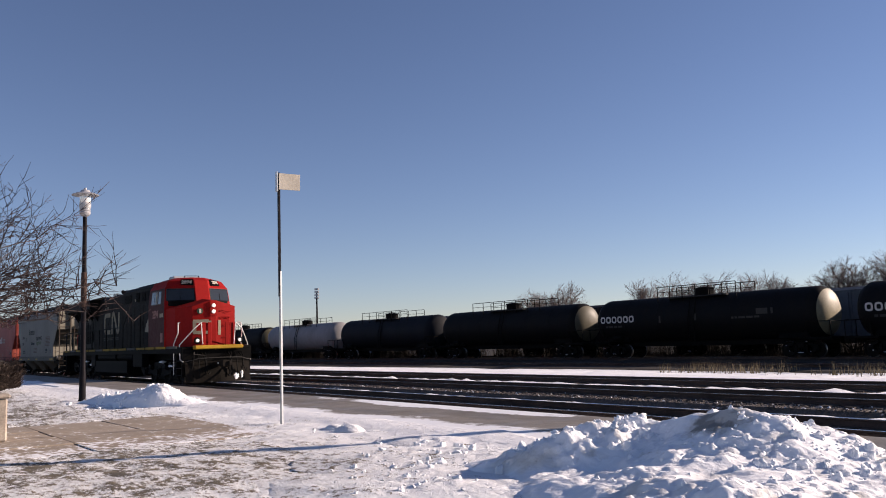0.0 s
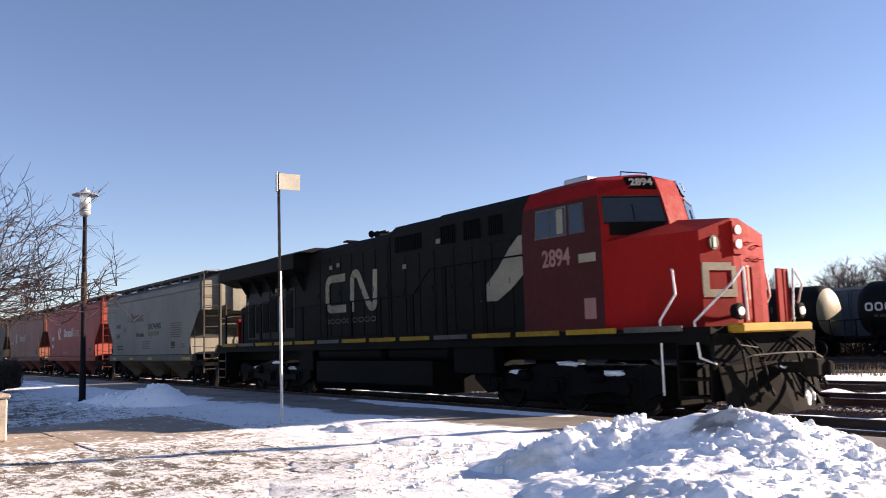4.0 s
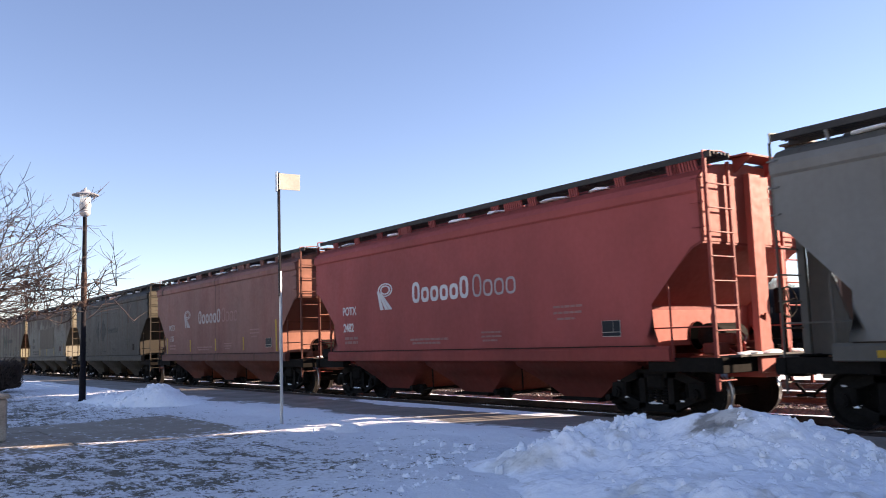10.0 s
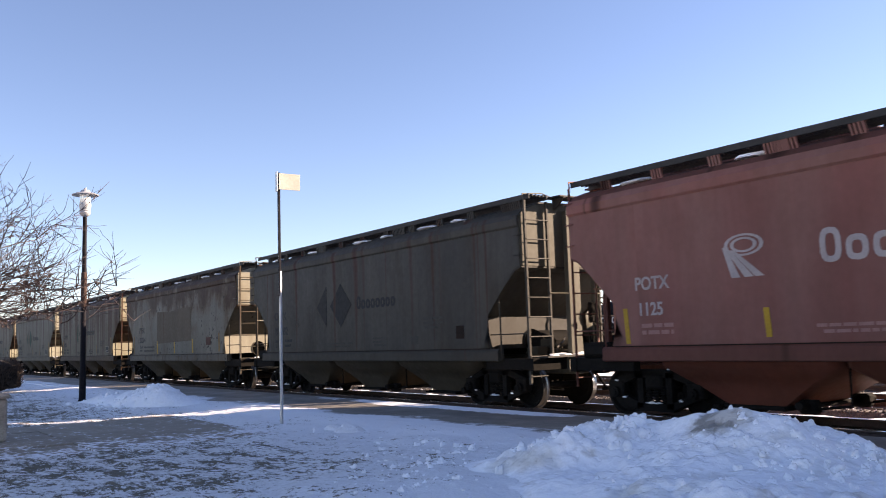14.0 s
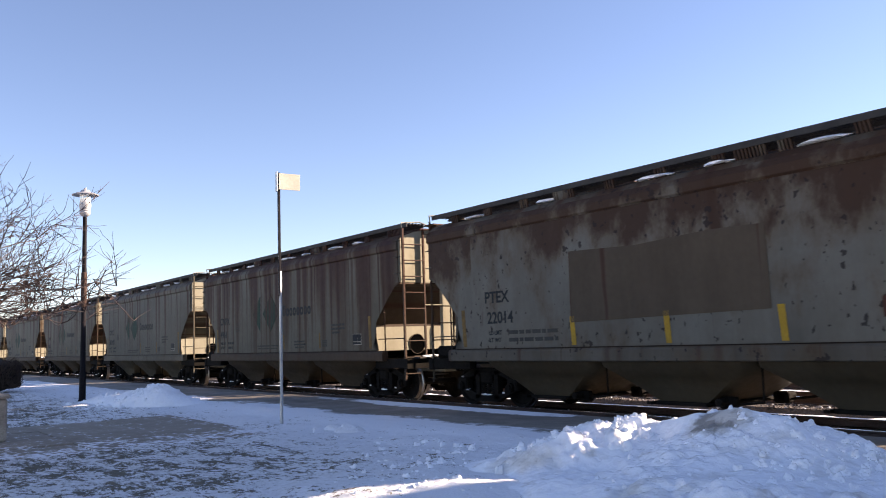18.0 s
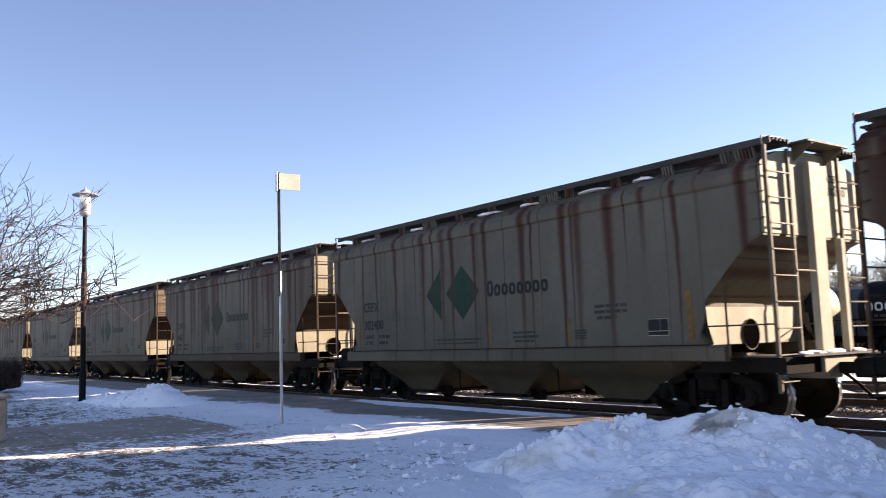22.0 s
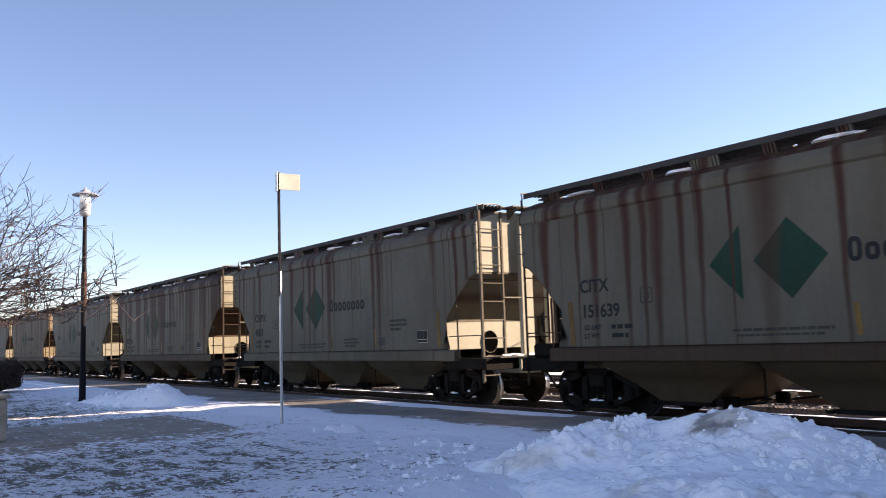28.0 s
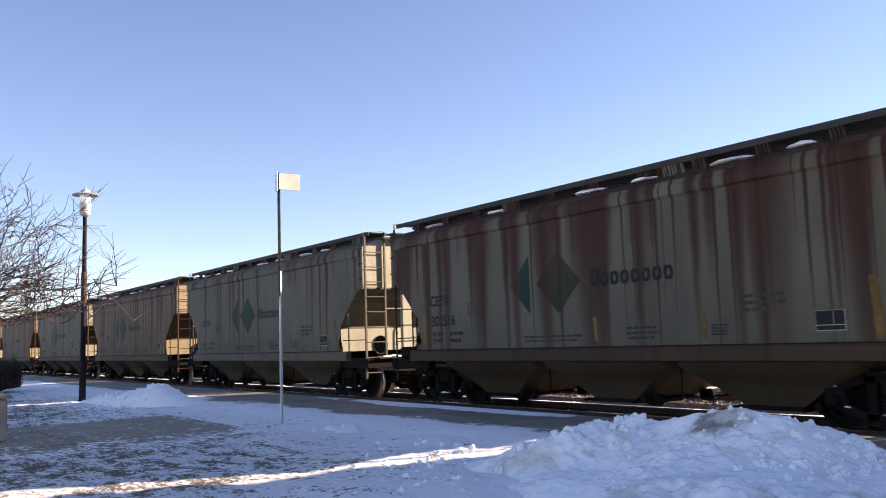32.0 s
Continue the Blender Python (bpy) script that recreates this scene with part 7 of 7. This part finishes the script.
def planter():
    m = plain("exposed aggregate concrete", (0.34, 0.29, 0.24), 0.9, 0, 0.35, 14, 0.6, 0.01)
    t = empty("planter", pose(-17.12, 1.9, 0.03))
    bm = bmesh.new()
    box(bm, -0.75, 0.75, -0.62, 0.62, 0.0, 0.74, 0.03)
    part("box", bm, m, t)
    bm = bmesh.new()
    box(bm, -0.79, 0.79, -0.66, 0.66, 0.74, 0.82, 0.025)
    part("rim", bm, m, t)
    tagged(settle(t), "square exposed-aggregate concrete planter", "planter")


planter()


def floodlight():
    t = empty("floodlight_mast", pose(-143.4, 74.7, -0.3))
    bm = bmesh.new()
    lathe(bm, [(0.35, 0), (0.2, 6), (0.12, 11.8)], 8, "z")
    part("mast", bm, M["lamp_post"], t)
    for k in range(4):
        bm = bmesh.new()
        box(bm, -0.7, 0.7, -0.15, 0.15, 10.6 + k * 0.55, 10.95 + k * 0.55, 0.04)
        part("lamp_bank", bm, M["lamp_head"], t)
    tagged(t, "tall sports floodlight mast with four lamp banks", "floodlight mast")


floodlight()

# ---- bare trees and shrubs ----


def bare_tree(name, base, height, spread_, seed, label, levels=6, twist=0.32, trunk=0.03, lean=(0, 0), droop=0.0, clear=0.16, category="tree"):
    """Tapered trunk and limbs forking down to fine twigs."""
    rnd = random.Random(seed)
    limbs, twigs = ([], []), ([], [])

    def stick(store, p, q, r0, r1, n):
        verts, faces = store
        d = (q - p).normalized()
        u = d.orthogonal().normalized()
        w = d.cross(u)
        k0 = len(verts)
        for c, r in ((p, r0), (q, r1)):
            for k in range(n):
                a = 2 * math.pi * k / n
                verts.append(c + (u * math.cos(a) + w * math.sin(a)) * r)
        for k in range(n):
            faces.append((k0 + k, k0 + (k + 1) % n, k0 + n + (k + 1) % n, k0 + n + k))

    def grow(p, d, ln, r, level):
        q, steps = p, 3 if level < 3 else 2
        for s in range(steps):
            d = (d + Vector((rnd.gauss(0, 1), rnd.gauss(0, 1), rnd.gauss(0, 1))) * 0.11 + Vector((0, 0, 0.05 - droop * level * 0.06))).normalized()
            nq = q + d * (ln / steps)
            ra, rb = r * (1 - 0.38 * s / steps), r * (1 - 0.38 * (s + 1) / steps)
            stick(limbs if level < 3 else twigs, q, nq, ra, rb, 6 if level < 2 else (4 if level < 4 else 3))
            q = nq
            if level < levels and (s > 0 or level > 0) and rnd.random() < 0.75:
                side = (d + Vector((rnd.gauss(0, 1), rnd.gauss(0, 1), rnd.gauss(0.1, 0.6))) * (0.55 + twist)).normalized()
                grow(q, side, ln * rnd.uniform(0.55, 0.78), rb * 0.6, level + 1)
        if level < levels:
            for k in range(2 if level else 4):
                side = (d + Vector((rnd.gauss(0, 1), rnd.gauss(0, 1), rnd.gauss(0.15, 0.4))) * (0.30 + spread_)).normalized()
                grow(q, side, ln * rnd.uniform(0.62, 0.85), r * 0.6, level + 1)

    t = empty(name, pose(*base))
    grow(Vector((0, 0, 0)), Vector((lean[0], lean[1], 1)).normalized(), height * clear * 1.6, height * trunk, 0)
    for nm, store, mat in (("trunk", limbs, M["bark"]), ("crown", twigs, M["twig_far"])):
        top = max(v.z for v in limbs[0] + twigs[0])
        mesh_part(nm, [v * (height / top) for v in store[0]], store[1], mat, t)
    return tagged(t, label, category)


for _i, (_px, _d, _h) in enumerate(((-133, 121, 12.8), (-124, 121, 13.4), (-108, 127, 12.8), (-101, 127, 13.8), (-95, 129, 13.0), (-88, 131, 12.4), (-71, 114, 11.0), (-65, 122, 12.8), (-60, 124, 13.4), (-54, 120, 13.0), (-48, 122, 12.6), (-30, 118, 13.0), (-15, 124, 13.0))):
    bare_tree("bare_tree", (_px, _d, -0.3), _h, 0.36, 40 + _i, "leafless tree with a rounded crown of fine twigs", 6, 0.25, trunk=0.018, clear=0.10)


def ornamental_tree():
    """A small tree whose limbs leave a short trunk and spread wide."""
    rnd = random.Random(12)
    store = {"limb": ([], []), "twig": ([], [])}

    def stick(kind, p, q, r0, r1, n):
        verts, faces = store[kind]
        d = (q - p).normalized()
        u = d.orthogonal().normalized()
        w = d.cross(u)
        k0 = len(verts)
        for c, r in ((p, r0), (q, r1)):
            verts.extend(c + (u * math.cos(2 * math.pi * k / n) + w * math.sin(2 * math.pi * k / n)) * r for k in range(n))
        faces.extend((k0 + k, k0 + (k + 1) % n, k0 + n + (k + 1) % n, k0 + n + k) for k in range(n))

    def grow(p, d, ln, r, level):
        q = p
        for s in range(4):
            d = (d + Vector((rnd.gauss(0, 1), rnd.gauss(0, 1), rnd.gauss(0.0, 0.8))) * 0.16).normalized()
            if q.z < 2.0:
                d.z = abs(d.z) + 0.12
            nq = q + d * (ln / 4)
            stick("limb" if level < 2 else "twig", q, nq, r * (1 - 0.17 * s), r * (1 - 0.17 * (s + 1)), 5 if level < 2 else 3)
            q = nq
            if level < 4 and (s > 0 or level > 0):
                for _ in range(1 if level < 2 else (1 if rnd.random() < 0.75 else 0)):
                    side = (d + Vector((rnd.gauss(0, 1), rnd.gauss(0, 1), rnd.gauss(0.1, 0.8))) * 0.75).normalized()
                    grow(q, side, ln * rnd.uniform(0.45, 0.72), max(r * 0.52, 0.0055), level + 1)
        if level < 4:
            grow(q, (d + Vector((rnd.gauss(0, 1), rnd.gauss(0, 1), rnd.gauss(0, 0.5))) * 0.3).normalized(), ln * 0.7, max(r * 0.36, 0.0055), level + 1)

    t = empty("ornamental_tree", pose(-14.4, 0.25, 0.0))
    stick("limb", Vector((0, 0, 0)), Vector((0.03, 0.05, 2.2)), 0.11, 0.08, 10)
    for k in range(19):
        a = 2 * math.pi * k / 19 + rnd.uniform(-0.2, 0.2)
        up = rnd.choice((0.05, 0.2, 0.35, 0.5, 0.8))
        grow(Vector((0.03, 0.05, 1.75 + 0.6 * rnd.random())), Vector((math.cos(a), math.sin(a), up)).normalized(), rnd.uniform(1.15, 1.7), 0.048, 0)
    # long low limbs with upright shoots
    for end, r in (((1.27, 3.2, 2.55), 0.030), ((1.15, 2.75, 2.15), 0.032), ((1.2, 3.0, 2.35), 0.022), ((1.0, 2.5, 1.95), 0.026), ((1.0, 2.2, 2.7), 0.026)):
        a, b = Vector((0.03, 0.05, 1.9)), Vector(end)
        last = a
        for q in range(1, 13):
            p = a.lerp(b, q / 12) + Vector((rnd.gauss(0, 0.03), rnd.gauss(0, 0.03), rnd.gauss(0, 0.035) + 0.10 * math.sin(q * 0.26)))
            stick("limb", last, p, r * (1 - 0.065 * (q - 1)), r * (1 - 0.065 * q), 5)
            if q > 3:
                for _ in range(2):
                    d = Vector((rnd.gauss(0.05, 0.35), rnd.gauss(0.28, 0.4), rnd.gauss(0.55, 0.45))).normalized()
                    grow(p, d, rnd.uniform(0.35, 0.75), 0.010, 3)
            last = p
    for nm, kind, mat in (("trunk", "limb", M["bark"]), ("crown", "twig", M["twig"])):
        mesh_part(nm, store[kind][0], store[kind][1], mat, t)
    tagged(settle(t), "small leafless ornamental tree with wide twiggy limbs", "tree")


ornamental_tree()


def hedge():
    rnd = random.Random(3)
    t = empty("shrub", pose(-38.5, 5.2, 0.0))
    verts, faces = [], []
    for k in range(2600):
        a, b = rnd.uniform(0, 2 * math.pi), rnd.uniform(0.05, 1)
        r = rnd.uniform(0.55, 1) ** 0.5
        p = Vector((math.cos(a) * r * 1.3, math.sin(a) * r * 1.15, 0.1 + b * 1.45 * math.sqrt(max(0.05, 1 - r * r * 0.6))))
        d = Vector((math.cos(a) * 0.5 + rnd.gauss(0, 0.4), math.sin(a) * 0.5 + rnd.gauss(0, 0.4), 0.7 + rnd.gauss(0, 0.3))).normalized()
        u = d.orthogonal().normalized() * 0.02
        q = p + d * rnd.uniform(0.15, 0.35)
        n = len(verts)
        verts += [p - u, p + u, q]
        faces.append((n, n + 1, n + 2))
    mesh_part("crown", verts, faces, plain("dark shrub twigs", (0.07, 0.05, 0.04), 0.9, 0, 0.3, 5), t)
    bm = bmesh.new()
    lathe(bm, [(0.3, 0.02), (1.0, 0.25), (1.15, 0.7), (0.9, 1.15), (0.2, 1.4)], 14, "z")
    part("core", bm, plain("dense shrub inside", (0.035, 0.026, 0.02), 0.95, 0, 0.4, 8, 0.8, 0.05), t)
    tagged(settle(t), "rounded dark leafless shrub in the snow", "shrub")


hedge()

# ---- movement of the train ----


def motions():
    for t, x0 in movers:
        walk(t, [(0.0, pose(x0, TRACK, 0)), (16.0, pose(x0 + SPEED * 16.0, TRACK, 0)), (32.0, pose(x0 + SPEED * 32.0, TRACK, 0))])
    # every wheel rolls without slipping
    turn = math.degrees(SPEED / 0.457)
    for w, x, z in wheelsets:
        walk(w, [(k / 15.0, pose(x, 0, z, 0, turn * k / 15.0, 0)) for k in range(481)])


motions()
